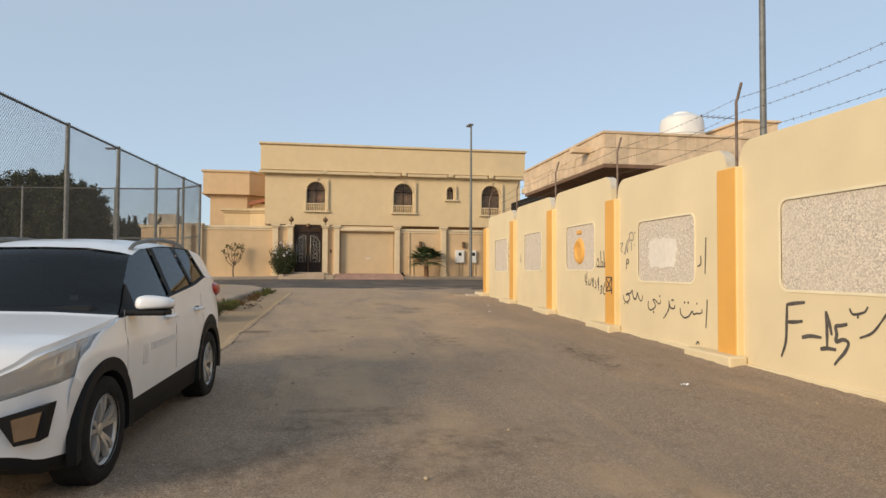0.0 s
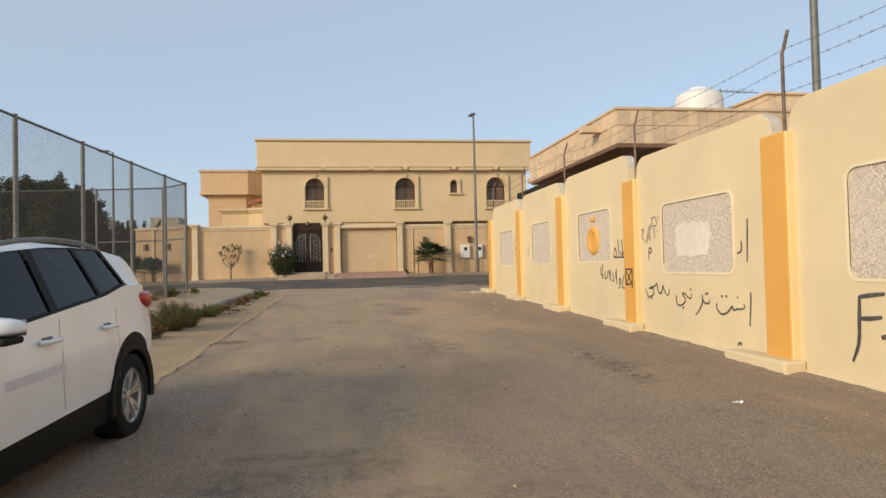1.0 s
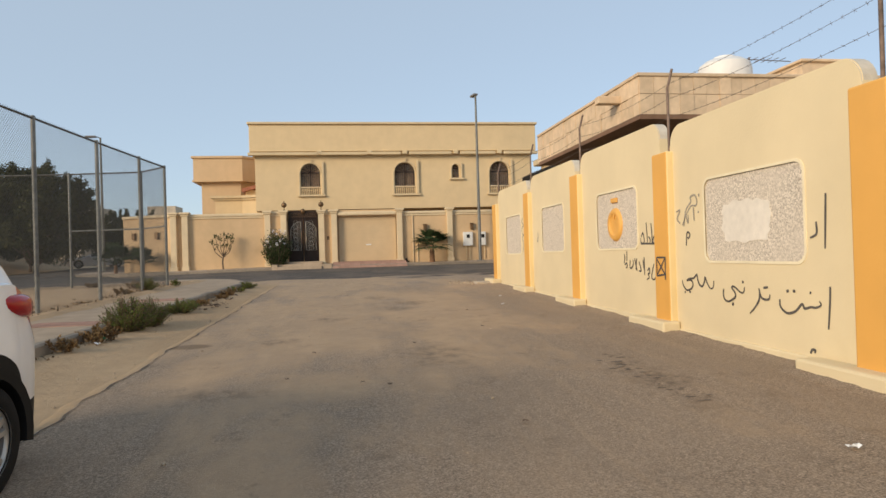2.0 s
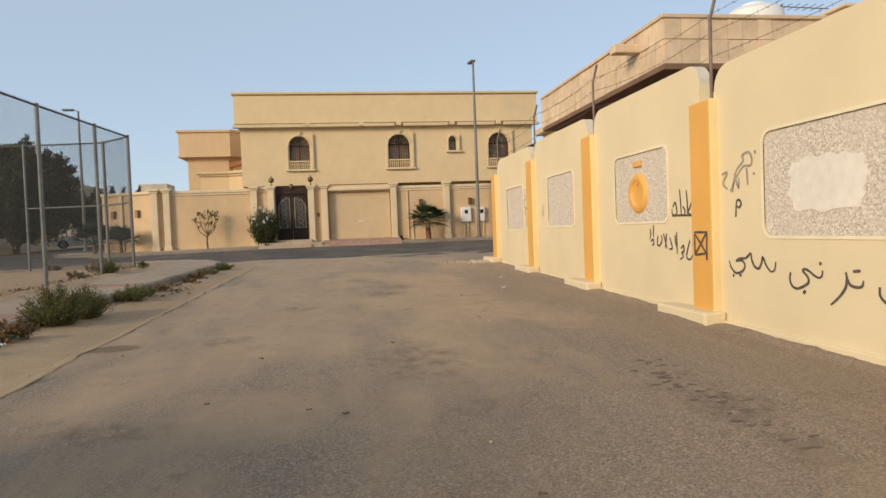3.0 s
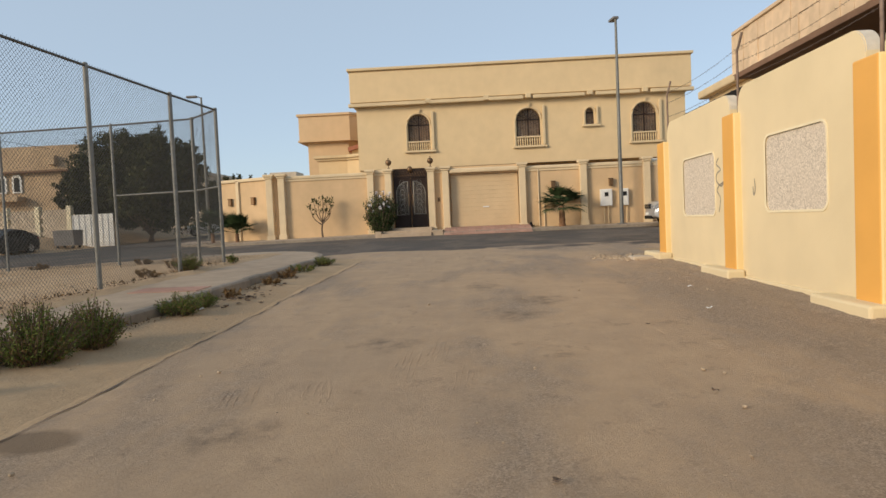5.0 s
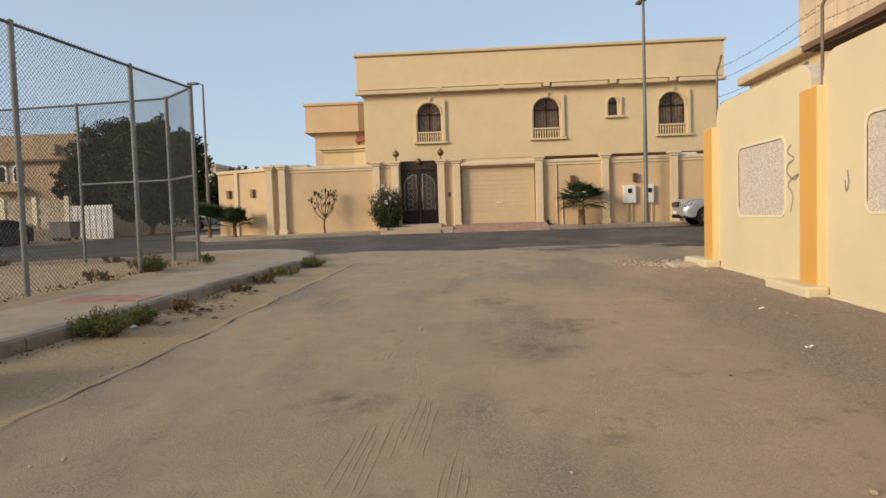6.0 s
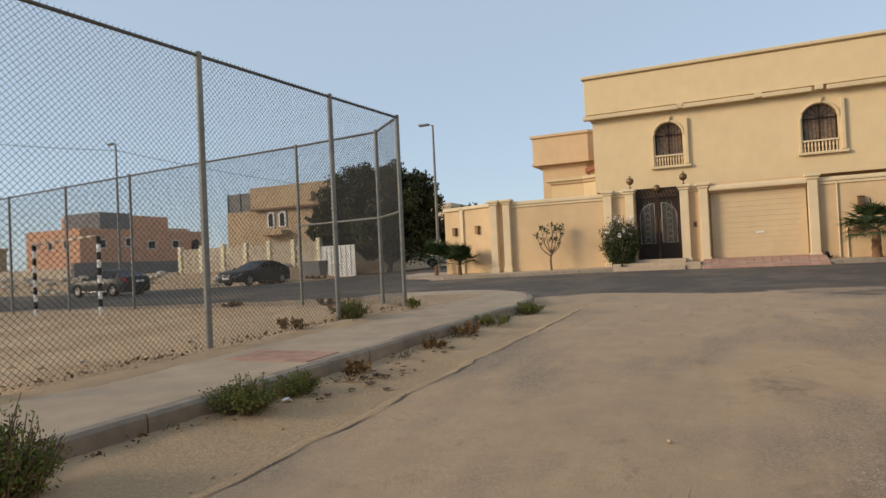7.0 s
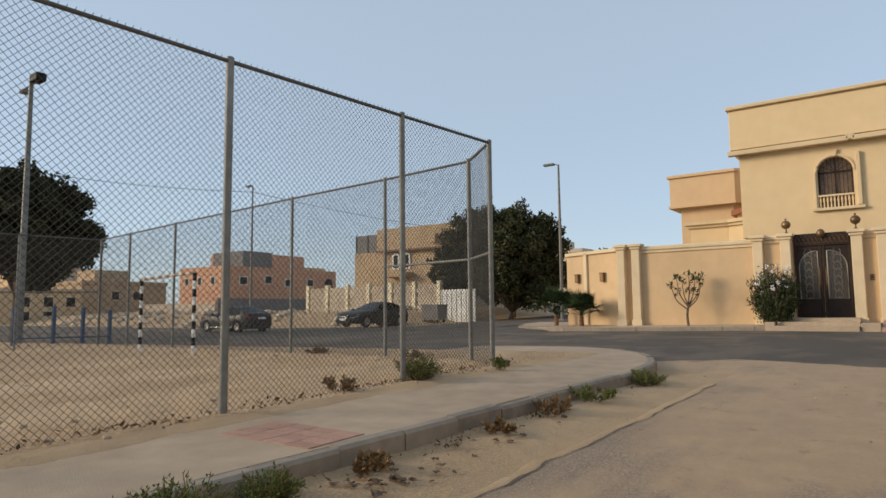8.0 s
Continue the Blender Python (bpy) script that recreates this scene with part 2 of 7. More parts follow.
    if stones:
        # chips of stone bared in the worn surface
        vo = nd.new("ShaderNodeTexVoronoi")
        vo.inputs["Scale"].default_value = 78
        ln.new(geo.outputs["Position"], vo.inputs["Vector"])
        vs = nd.new("ShaderNodeSeparateColor")
        ln.new(vo.outputs["Color"], vs.inputs[0])
        chip = blend(vs.outputs[0], tuple(c * 0.42 for c in road), tuple(c * 1.75 for c in road))
        base = blend(mrange(vs.outputs[1], 0.35, 0.75, 0.0, stones), base, chip)
    worn = mrange(noise_tex(1.1, 5, 0.6), 0.42, 0.62, 0.0, 0.30)
    base = blend(worn, base, tuple(c * 1.04 for c in road))
    sandc = blend(mid, tuple(c * 0.88 for c in sand), tuple(c * 1.06 for c in sand))
    coarse = mrange(noise_tex(grain * 0.45, 5, 0.8), 0.36, 0.64)
    sandc = blend(mrange(coarse, 0.0, 1.0, 0.0, speck), sandc, tuple(c * 0.72 for c in sand))
    col = blend(drift, base, sandc)
    if streaks:
        # sand combed by wheels along the way
        sk = mrange(noise_tex(2.0, 5, 0.6, (2.6, 0.13, 1.0)), 0.5, 0.72, 0.0, streaks)
        col = blend(sk, col, tuple(c * 1.08 for c in sand))
    if cross:
        # bare dark asphalt of the crossing, with a ragged edge
        sp = nd.new("ShaderNodeSeparateXYZ")
        ln.new(geo.outputs["Position"], sp.inputs[0])
        ad = nd.new("ShaderNodeMath")
        ad.operation = "ADD"
        ln.new(sp.outputs["Y"], ad.inputs[0])
        ln.new(mrange(noise_tex(0.55, 7, 0.6, (0.7, 1.3, 1.0)), 0.25, 0.75, -2.2, 2.2), ad.inputs[1])
        msk = mrange(ad.outputs[0], cross[0] - 0.25, cross[0] + 0.35)
        dk = blend(fine, tuple(c * 0.75 for c in cross[1]), tuple(c * 1.25 for c in cross[1]))
        dk = blend(mrange(noise_tex(0.5, 6, 0.6, (0.4, 1.2, 1.0)), 0.52, 0.75, 0.0, 0.3), dk, sand)
        col = blend(msk, col, dk)
    if stain:
        st = mrange(noise_tex(1.3, 8, 0.72, (1.0, 0.7, 1.0)), 0.55, 0.70, 0.0, stain)
        col = blend(st, col, tuple(c * 0.5 for c in road))
    if spots:
        # worn and patched areas, a little darker
        wn2 = mrange(noise_tex(0.75, 6, 0.6, (1.0, 0.6, 1.0)), 0.47, 0.60, 0.0, 0.24)
        col = blend(wn2, col, tuple(c * 0.84 for c in road))
        sq = mrange(noise_tex(2.6, 9, 0.78, (1.0, 0.8, 1.0)), 0.575, 0.66, 0.0, spots)
        col = blend(sq, col, tuple(c * 0.33 for c in road))
    if soiled:
        # oil and rubber ground into the surface
        grime = math2("MULTIPLY", patch_mask(soiled, 0.75), mrange(noise_tex(6.0, 8, 0.72, (1.0, 0.8, 1.0)), 0.44, 0.64, 0.12, 0.75))
        col = blend(grime, col, tuple(c * 0.42 for c in road))
    if damp:
        col = blend(mrange(patch_mask(damp, 0.30), 0.15, 0.6, 0.0, 0.8), col, tuple(c * 0.40 for c in sand))
    ln.new(col, bs.inputs["Base Color"])
    bp = nd.new("ShaderNodeBump")
    bp.inputs["Strength"].default_value, bp.inputs["Distance"].default_value = bump, depth
    hh = nd.new("ShaderNodeMath")
    hh.operation = "ADD"
    rough_part = nd.new("ShaderNodeMath")
    rough_part.operation = "MULTIPLY"
    ln.new(fine, rough_part.inputs[0])
    ln.new(mrange(drift, 0.0, 1.0, 1.0, 0.5), rough_part.inputs[1])
    ln.new(rough_part.outputs[0], hh.inputs[0])
    ln.new(mrange(noise_tex(5.5 if lump < 3 else 3.2, 6, 0.62), 0.3, 0.7, 0.0, lump), hh.inputs[1])
    ln.new(hh.outputs[0], bp.inputs["Height"])
    ln.new(bp.outputs[0], bs.inputs["Normal"])
    return m


DRIFTS = ((-0.75, 10.6, 0.5, 1.6), (-0.8, 15.0, 0.6, 2.6), (0.75, 13.1, 0.85, 1.5), (0.45, 9.1, 0.75, 0.7), (0.9, 11.6, 0.6, 0.9), (1.0, 15.7, 0.8, 1.0), (0.95, 17.8, 0.75, 0.7), (1.2, 18.9, 1.0, 0.8), (2.9, 17.2, 0.8, 1.2), (0.0, 23.5, 1.2, 1.5), (2.2, 25.0, 1.6, 1.0), (-0.9, 25.3, 1.0, 1.2))
SOILED = ((0.1, 4.2, 1.3, 0.6), (1.3, 4.5, 0.9, 0.5), (-0.15, 5.35, 0.55, 0.22), (0.5, 5.4, 0.45, 0.25), (0.2, 5.75, 0.5, 0.12), (0.2, 4.9, 0.25, 0.10), (3.72, 8.6, 0.3, 0.5), (3.66, 7.6, 0.22, 0.35), (-0.25, 9.0, 0.4, 0.22), (0.45, 14.4, 0.3, 0.35), (-0.15, 12.1, 0.3, 0.25), (1.9, 10.5, 0.35, 0.7), (1.75, 15.9, 0.4, 0.4), (2.2, 16.9, 0.3, 0.4), (1.5, 18.6, 0.25, 0.5))
M_SAND = ground_mat("sandy_earth", (0.44, 0.307, 0.182), (0.505, 0.357, 0.215), 0.5, 0.6, 40, 0.5, depth=0.022, lump=3.2, speck=0.16, contrast=0.18)
M_COURT = ground_mat("trodden_sand", (0.52, 0.360, 0.215), (0.62, 0.442, 0.275), 0.5, 0.9, 26, 0.7, depth=0.032, lump=4.0, speck=0.34, contrast=0.30)
M_ROAD = ground_mat("sandy_asphalt", (0.402, 0.308, 0.225), (0.560, 0.396, 0.252), 0.60, 0.5, 85, 0.75, 0.12, (5.0, 14.0, 0.12), (27.4, (0.118, 0.102, 0.088)), streaks=0.30, spots=0.36, lump=0.9, stones=0.75, drifts=DRIFTS, soiled=SOILED, damp=((-1.36, 12.1, 0.27, 0.20),))


# ---------------------------------------------------------------- mesh helpers
def part(name, bm, material, parent=None, label="", smooth=0.0):
    """Links a bmesh as one mesh object, under a thing or a part; smooth: degrees up to which edges are soft."""
    me = bpy.data.meshes.new(name)
    bm.normal_update()
    bm.to_mesh(me)
    bm.free()
    if isinstance(material, (list, tuple)):
        for x in material:
            me.materials.append(x)
    else:
        me.materials.append(material)
    if smooth:
        for p in me.polygons:
            p.use_smooth = True
        me.set_sharp_from_angle(angle=radians(smooth))
    ob = new(name, me)
    if parent:
        ob.parent = parent
    if label:
        ob["label"] = label
    return ob


def thing(name, m=None, label="", category="", group="", kind=""):
    ob = new(name)
    ob.empty_display_size = 0.1
    if m is not None:
        ob.matrix_basis = m
    return tagged(ob, label, category, group, kind)


def box(bm, x0, x1, y0, y1, z0, z1, bevel=0.0):
    vs = [bm.verts.new(c) for c in ((x0, y0, z0), (x1, y0, z0), (x1, y1, z0), (x0, y1, z0), (x0, y0, z1), (x1, y0, z1), (x1, y1, z1), (x0, y1, z1))]
    fs = [bm.faces.new([vs[i] for i in q]) for q in ((3, 2, 1, 0), (4, 5, 6, 7), (0, 1, 5, 4), (1, 2, 6, 5), (2, 3, 7, 6), (3, 0, 4, 7))]
    if bevel:
        es = {e for f in fs for e in f.edges}
        bmesh.ops.bevel(bm, geom=list(es), offset=bevel, segments=2, profile=0.5, affect="EDGES")
    return bm


def bx(*a, bevel=0.0):
    return box(bmesh.new(), *a, bevel=bevel)


def tube(bm, pts, r, n=8, cap=True):
    """A round bar along points; r a radius or one for each point."""
    pts = [Vector(p) for p in pts]
    rs = r if isinstance(r, (list, tuple)) else [r] * len(pts)
    rings = []
    up = Vector((0, 0, 1))
    for i, p in enumerate(pts):
        d = (pts[min(i + 1, len(pts) - 1)] - pts[max(i - 1, 0)]).normalized()
        ref = up if abs(d.z) < 0.95 else Vector((1, 0, 0))
        a = d.cross(ref).normalized()
        b = a.cross(d).normalized()
        rings.append([bm.verts.new(p + (a * math.cos(2 * math.pi * k / n) + b * math.sin(2 * math.pi * k / n)) * rs[i]) for k in range(n)])
    for i in range(len(rings) - 1):
        for k in range(n):
            bm.faces.new((rings[i][k], rings[i][(k + 1) % n], rings[i + 1][(k + 1) % n], rings[i + 1][k]))
    if cap:
        bm.faces.new(list(reversed(rings[0])))
        bm.faces.new(rings[-1])
    return bm


def tb(pts, r, n=8):
    return tube(bmesh.new(), pts, r, n)


def ball(bm, c, r, nu=12, nv=8, sz=1.0):
    rows = []
    for j in range(1, nv):
        a = math.pi * j / nv
        rows.append([bm.verts.new((c[0] + r * math.sin(a) * math.cos(2 * math.pi * k / nu), c[1] + r * math.sin(a) * math.sin(2 * math.pi * k / nu), c[2] + r * sz * math.cos(a))) for k in range(nu)])
    t, b = bm.verts.new((c[0], c[1], c[2] + r * sz)), bm.verts.new((c[0], c[1], c[2] - r * sz))
    for k in range(nu):
        bm.faces.new((t, rows[0][k], rows[0][(k + 1) % nu]))
        bm.faces.new((b, rows[-1][(k + 1) % nu], rows[-1][k]))
        for j in range(len(rows) - 1):
            bm.faces.new((rows[j][k], rows[j + 1][k], rows[j + 1][(k + 1) % nu], rows[j][(k + 1) % nu]))
    return bm


def lathe(bm, prof, n=24, axis="z", c=(0, 0, 0)):
    """Turns (radius, height) points about an axis."""
    rings = []
    for r, h in prof:
        ring = []
        for k in range(n):
            a = 2 * math.pi * k / n
            p = (r * math.cos(a), r * math.sin(a), h) if axis == "z" else (r * math.cos(a), h, r * math.sin(a))
            ring.append(bm.verts.new((c[0] + p[0], c[1] + p[1], c[2] + p[2])))
        rings.append(ring)
    for i in range(len(rings) - 1):
        for k in range(n):
            q = (rings[i][k], rings[i][(k + 1) % n], rings[i + 1][(k + 1) % n], rings[i + 1][k])
            bm.faces.new(q if axis == "z" else tuple(reversed(q)))
    return bm


def prism(bm, pts, f0, f1):
    """An outline of 2D points, carried from f0(p) to f1(p) in space."""
    a = [bm.verts.new(f0(p)) for p in pts]
    b = [bm.verts.new(f1(p)) for p in pts]
    bm.faces.new(list(reversed(a)))
    bm.faces.new(b)
    n = len(pts)
    for i in range(n):
        bm.faces.new((a[i], a[(i + 1) % n], b[(i + 1) % n], b[i]))
    bmesh.ops.recalc_face_normals(bm, faces=bm.faces[:])
    return bm


def prism_y(bm, pts, y0, y1):
    return prism(bm, pts, lambda p: (p[0], y0, p[1]), lambda p: (p[0], y1, p[1]))


def prism_x(bm, pts, x0, x1):
    return prism(bm, pts, lambda p: (x0, p[0], p[1]), lambda p: (x1, p[0], p[1]))


def rounded(x0, x1, z0, z1, r, seg=6, corners=(1, 1, 1, 1)):
    """Outline of a rectangle with round corners: bottom left, bottom right, top right, top left."""
    out = []
    for (cx, cz, a0, on) in ((x0 + r, z0 + r, 180, corners[0]), (x1 - r, z0 + r, 270, corners[1]), (x1 - r, z1 - r, 0, corners[2]), (x0 + r, z1 - r, 90, corners[3])):
        if on:
            out += [(cx + r * math.cos(radians(a0 + 90 * k / seg)), cz + r * math.sin(radians(a0 + 90 * k / seg))) for k in range(seg + 1)]
        else:
            out.append((cx + (r if a0 in (270, 0) else -r), cz + (r if a0 in (0, 90) else -r)))
    return out


def smooth_line(pts, n=8):
    """Catmull-Rom line through points."""
    p = [Vector(q) for q in pts]
    p = [2 * p[0] - p[1]] + p + [2 * p[-1] - p[-2]]
    out = []
    for i in range(1, len(p) - 2):
        for k in range(n):
            t = k / n
            a, b, c, d = p[i - 1], p[i], p[i + 1], p[i + 2]
            out.append(0.5 * ((2 * b) + (c - a) * t + (2 * a - 5 * b + 4 * c - d) * t * t + (3 * b - a - 3 * c + d) * t ** 3))
    out.append(p[-2])
    return out


def step01(v):
    v = min(1.0, max(0.0, v))
    return v * v * (3 - 2 * v)


def gz(x, y):
    """Height of the street's level: it climbs ahead and falls to the left."""
    yy = min(max(y, 2.0), 62.0)
    rise = 0.022 * (yy - 4.5) if yy > 7 else 0.022 * 2.5 * ((yy - 2) / 5) ** 2
    return rise - 0.0144 * max(0.0, -max(x, -42.0) - 3.0)


def kerb_x(y):
    return -2.45 - 0.06 * (24.3 - min(y, 24.3))


def ground_h(x, y):
    """Height of the bare earth."""
    h = gz(x, y)
    court = step01((-(x) - 3.6 + 0.05 * (y - 20)) / 1.0) * step01((28.6 - y) / 2.2)
    lump = noise.noise((x * 0.9, y * 0.9, 0)) * 0.025 + noise.noise((x * 2.4, y * 2.4, 3)) * 0.030 + noise.noise((x * 4.6, y * 4.6, 6)) * 0.016
    h += court * (0.26 + lump)
    side = step01((kerb_x(y) + 1.0 - x) / 0.7) * step01((x + 6) / 2) * step01((27 - y) / 2) * (1 - court)
    h += side * (0.045 + lump)
    bank = step01((y - 44.5) / 5.0) * step01((-x - 24) / 3.0)
    return h + bank * (0.9 + 4 * lump) - 0.02


# ---------------------------------------------------------------- ground and roads
def axis_steps(spans):
    out = []
    for a, b, s in spans:
        n = max(1, round((b - a) / s))
        out += [a + (b - a) * k / n for k in range(n)]
    return out + [spans[-1][1]]


def sheet(xs, ys, f):
    bm = bmesh.new()
    g = [[bm.verts.new((x, y, f(x, y))) for y in ys] for x in xs]
    for i in range(len(xs) - 1):
        for j in range(len(ys) - 1):
            bm.faces.new((g[i][j], g[i + 1][j], g[i + 1][j + 1], g[i][j + 1]))
    return bm


gx = axis_steps([(-2500, -300, 700), (-300, -60, 40), (-60, -26, 2), (-26, -14, 0.6), (-14, -4.4, 0.12), (-4.4, 6, 0.3), (6, 40, 4), (40, 300, 65), (300, 2500, 700)])
gy = axis_steps([(-2500, -300, 700), (-300, -30, 60), (-30, 6, 2), (6, 13, 0.3), (13, 25, 0.12), (25, 30, 0.3), (30, 62, 1.0), (62, 300, 40), (300, 2500, 700)])
earth = sheet(gx, gy, ground_h)
for f in earth.faces:
    c = f.calc_center_median()
    f.material_index = 1 if -60 < c.x < -4.45 - 0.047 * (23.75 - c.y) and -80 < c.y < 28 else 0
tagged(part("ground", earth, [M_SAND, M_COURT], smooth=60), "pale sandy earth with scattered stones, open to the horizon", "ground", kind="structure")


def road_edge(y):
    return -1.45 - 0.010 * (23 - y) + 0.07 * noise.noise((0, y * 0.8, 1)) + 0.05 * noise.noise((3, y * 2.9, 1))


def street_sheet():
    bm = bmesh.new()
    ys = axis_steps([(-14, 4, 1.0), (4, 28, 0.2)])
    fr = [k / 14 for k in range(15)]
    rows = []
    for y in ys:
        x0 = road_edge(y)
        x1 = 5.6
        row = [bm.verts.new((x0 - 0.015, y, ground_h(x0, y) - 0.03))]
        for f in fr:
            x = x0 + (x1 - x0) * f
            row.append(bm.verts.new((x, y, gz(x, y) + 0.012 + (0.016 + 0.05 * f * (1 - f)) * step01((28.0 - y) / 1.6))))
        rows.append(row)
    for a, b in zip(rows, rows[1:]):
        for k in range(len(a) - 1):
            bm.faces.new((a[k], a[k + 1], b[k + 1], b[k]))
    return bm


tagged(part("road", street_sheet(), M_ROAD, smooth=40), "worn asphalt side street drifted over with pale sand", "road", kind="structure")


def cross_sheet():
    bm = bmesh.new()
    xs = axis_steps([(-75, -14, 2), (-14, 14, 0.4), (14, 70, 4)])
    rows = []
    for x in xs:
        w = 0.5 * noise.noise((x * 0.35, 7, 2)) + 0.18 * noise.noise((x * 1.6, 7, 5))
        near = 25.6 + 0.4 * w + 3.2 * step01((-x - 2.6) / 1.6) - 0.4 * step01((x - 4) / 3)
        far = 38.35 if x > -11.6 else 43.6 + 0.3 * w
        row = []
        for k in range(13):
            y = near + (far - near) * k / 12
            row.append(bm.verts.new((x, y, gz(x, y) + (0.003 if k else -0.05) + 0.20 * (k / 12) * (1 - k / 12))))
        rows.append(row)
    for a, b in zip(rows, rows[1:]):
        for k in range(12):
            bm.faces.new((a[k], b[k], b[k + 1], a[k + 1]))
    # the side street that leads away beyond the corner
    ys = [43.0 + 3 * k for k in range(12)]
    side = [[bm.verts.new((x, y, gz(x, y) + 0.03)) for x in (-21.5, -18, -15, -13.2)] for y in ys]
    for a, b in zip(side, side[1:]):
        for k in range(3):
            bm.faces.new((a[k], a[k + 1], b[k + 1], b[k]))
    return bm


tagged(part("road_crossing", cross_sheet(), M_ROAD, smooth=40), "dark grey asphalt cross street dusted with sand", "road", kind="structure")


# pavement beside the court: kerb line with a rounded corner
def corner_line(off):
    """The kerb's face line, moved outwards by off (negative: towards the court)."""
    pts = [(kerb_x(y) + off, y) for y in axis_steps([(-6, 24.0, 1.0)])]
    cx, cy, r = -5.95, 24.3, 3.5
    for k in range(1, 13):
        a = radians(90 * k / 12)
        pts.append((cx + (r + off) * math.cos(a), cy + (r * 1.28 + off) * math.sin(a)))
    pts += [(-5.95 - k * 1.0, cy + r * 1.28 + off) for k in range(1, 3)]
    return pts


def pavement_slab():
    bm = bmesh.new()
    outer, inner = corner_line(-0.14), corner_line(-2.75)
    a = [bm.verts.new((x, y, gz(x, y) + 0.175)) for x, y in outer]
    b = [bm.verts.new((x, y, gz(x, y) + 0.225)) for x, y in inner]
    for i in range(len(a) - 1):
        bm.faces.new((a[i], a[i + 1], b[i + 1], b[i]))
    return bm


tagged(part("pavement", pavement_slab(), M_PAVE, smooth=40), "dusty concrete pavement with a sandy film", "pavement", kind="structure")
kerb = thing("kerb", None, "worn grey concrete kerb stones along the pavement", "kerb", kind="structure")


def kerb_run(line, parent, wide=0.14, up=0.18, step=0.75, seed=1):
    rnd = random.Random(seed)
    pts = [Vector((x, y, 0)) for x, y in line]
    dist = [0.0]
    for a, b in zip(pts, pts[1:]):
        dist.append(dist[-1] + (b - a).length)

    def at(s):
        for i in range(len(dist) - 1):
            if s <= dist[i + 1] or i == len(dist) - 2:
                f = (s - dist[i]) / max(1e-6, dist[i + 1] - dist[i])
                return pts[i].lerp(pts[i + 1], f)
    n = int(dist[-1] / step)
    for k in range(n):
        p, q = at(k * step + 0.006), at((k + 1) * step - 0.006)
        d = (q - p).normalized()
        nrm = Vector((d.y, -d.x, 0)) * -1
        bm = bmesh.new()
        dz = rnd.uniform(-0.012, 0.01)
        dn = nrm * rnd.uniform(-0.01, 0.01)
        prof = [(0.0, -0.25), (0.0, up - 0.03), (0.03, up), (wide, up), (wide, -0.25)]
        ring = []
        for c in (p, q):
            ring.append([bm.verts.new(c + dn + nrm * u + Vector((0, 0, gz(c.x, c.y) + v + dz))) for u, v in prof])
        m = len(prof)
        for i in range(m):
            bm.faces.new((ring[0][i], ring[1][i], ring[1][(i + 1) % m], ring[0][(i + 1) % m]))
        bm.faces.new(ring[0])
        bm.faces.new(list(reversed(ring[1])))
        bmesh.ops.recalc_face_normals(bm, faces=bm.faces[:])
        part("kerb_stone", bm, M_KERB, parent)


kerb_run([p for p in corner_line(0.0) if p[1] > 4], kerb)

# pavement before the villa
bm = bmesh.new()
vline = [(x, 38.3) for x in axis_steps([(-8.6, 30, 1.0)])]
vline = [(-14.6, 44.5), (-14.5, 42.6), (-13.6, 40.6), (-12.0, 39.2), (-10.4, 38.5)] + vline
a = [bm.verts.new((x + 0.1, y + 0.12, gz(x, y) + 0.15)) for x, y in vline]
b = [bm.verts.new((max(x, -11.2 + 0.02 * i), 46.0 if x < -11 else 41.4, gz(x, 40) + 0.19)) for i, (x, y) in enumerate(vline)]
for i in range(len(a) - 1):
    bm.faces.new((a[i], a[i + 1], b[i + 1], b[i]))
tagged(part("pavement_villa", bm, M_STEP, smooth=30), "pale dusty pavement in front of the villa wall", "pavement", kind="structure")
vkerb = thing("kerb_villa", None, "pale concrete kerb in front of the villa", "kerb", kind="structure")
kerb_run(list(vline), vkerb, 0.13, 0.15, 1.0, 3)

# ---------------------------------------------------------------- painted precast wall
WX = 5.45
PIERS = [21.95, 18.48, 15.04, 11.50, 7.73, 4.1, 0.6, -2.9]
TOPS = [3.20, 3.22, 3.24, 3.09, 3.11, 3.08, 3.06]
PAN = [(19.30, 20.86, 1.32, 2.35), (15.94, 17.46, 1.36, 2.37), (12.46, 14.10, 1.38, 2.36), (8.68, 10.50, 1.19, 2.23), (4.97, 6.77, 1.15, 2.23), (1.4, 3.2, 1.15, 2.2), (-2.1, -0.3, 1.1, 2.2)]
M_GRAVEL = bpy.data.materials.new("exposed_aggregate")
M_GRAVEL.use_nodes = True
_nd, _ln = M_GRAVEL.node_tree.nodes, M_GRAVEL.node_tree.links
_bs = _nd["Principled BSDF"]
_bs.inputs["Roughness"].default_value = 0.9
_geo, _vo, _no = _nd.new("ShaderNodeNewGeometry"), _nd.new("ShaderNodeTexVoronoi"), _nd.new("ShaderNodeTexNoise")
_vo.inputs["Scale"].default_value = 60
_no.inputs["Scale"].default_value, _no.inputs["Detail"].default_value = 2.0, 4
_mx = _nd.new("ShaderNodeMix")
_mx.data_type = "RGBA"
_rp = _nd.new("ShaderNodeValToRGB")
_rp.color_ramp.elements[0].color, _rp.color_ramp.elements[1].color = (0.27, 0.225, 0.175, 1), (0.88, 0.79, 0.665, 1)
_sep = _nd.new("ShaderNodeSeparateColor")
_ln.new(_geo.outputs["Position"], _vo.inputs["Vector"])
_ln.new(_geo.outputs["Position"], _no.inputs["Vector"])
_ln.new(_vo.outputs["Color"], _sep.inputs[0])
_ln.new(_sep.outputs[0], _rp.inputs[0])
_ln.new(_rp.outputs[0], _mx.inputs["A"])
_mx.inputs["B"].default_value = (0.64, 0.555, 0.45, 1)
_ln.new(_no.outputs["Fac"], _mx.inputs["Factor"])
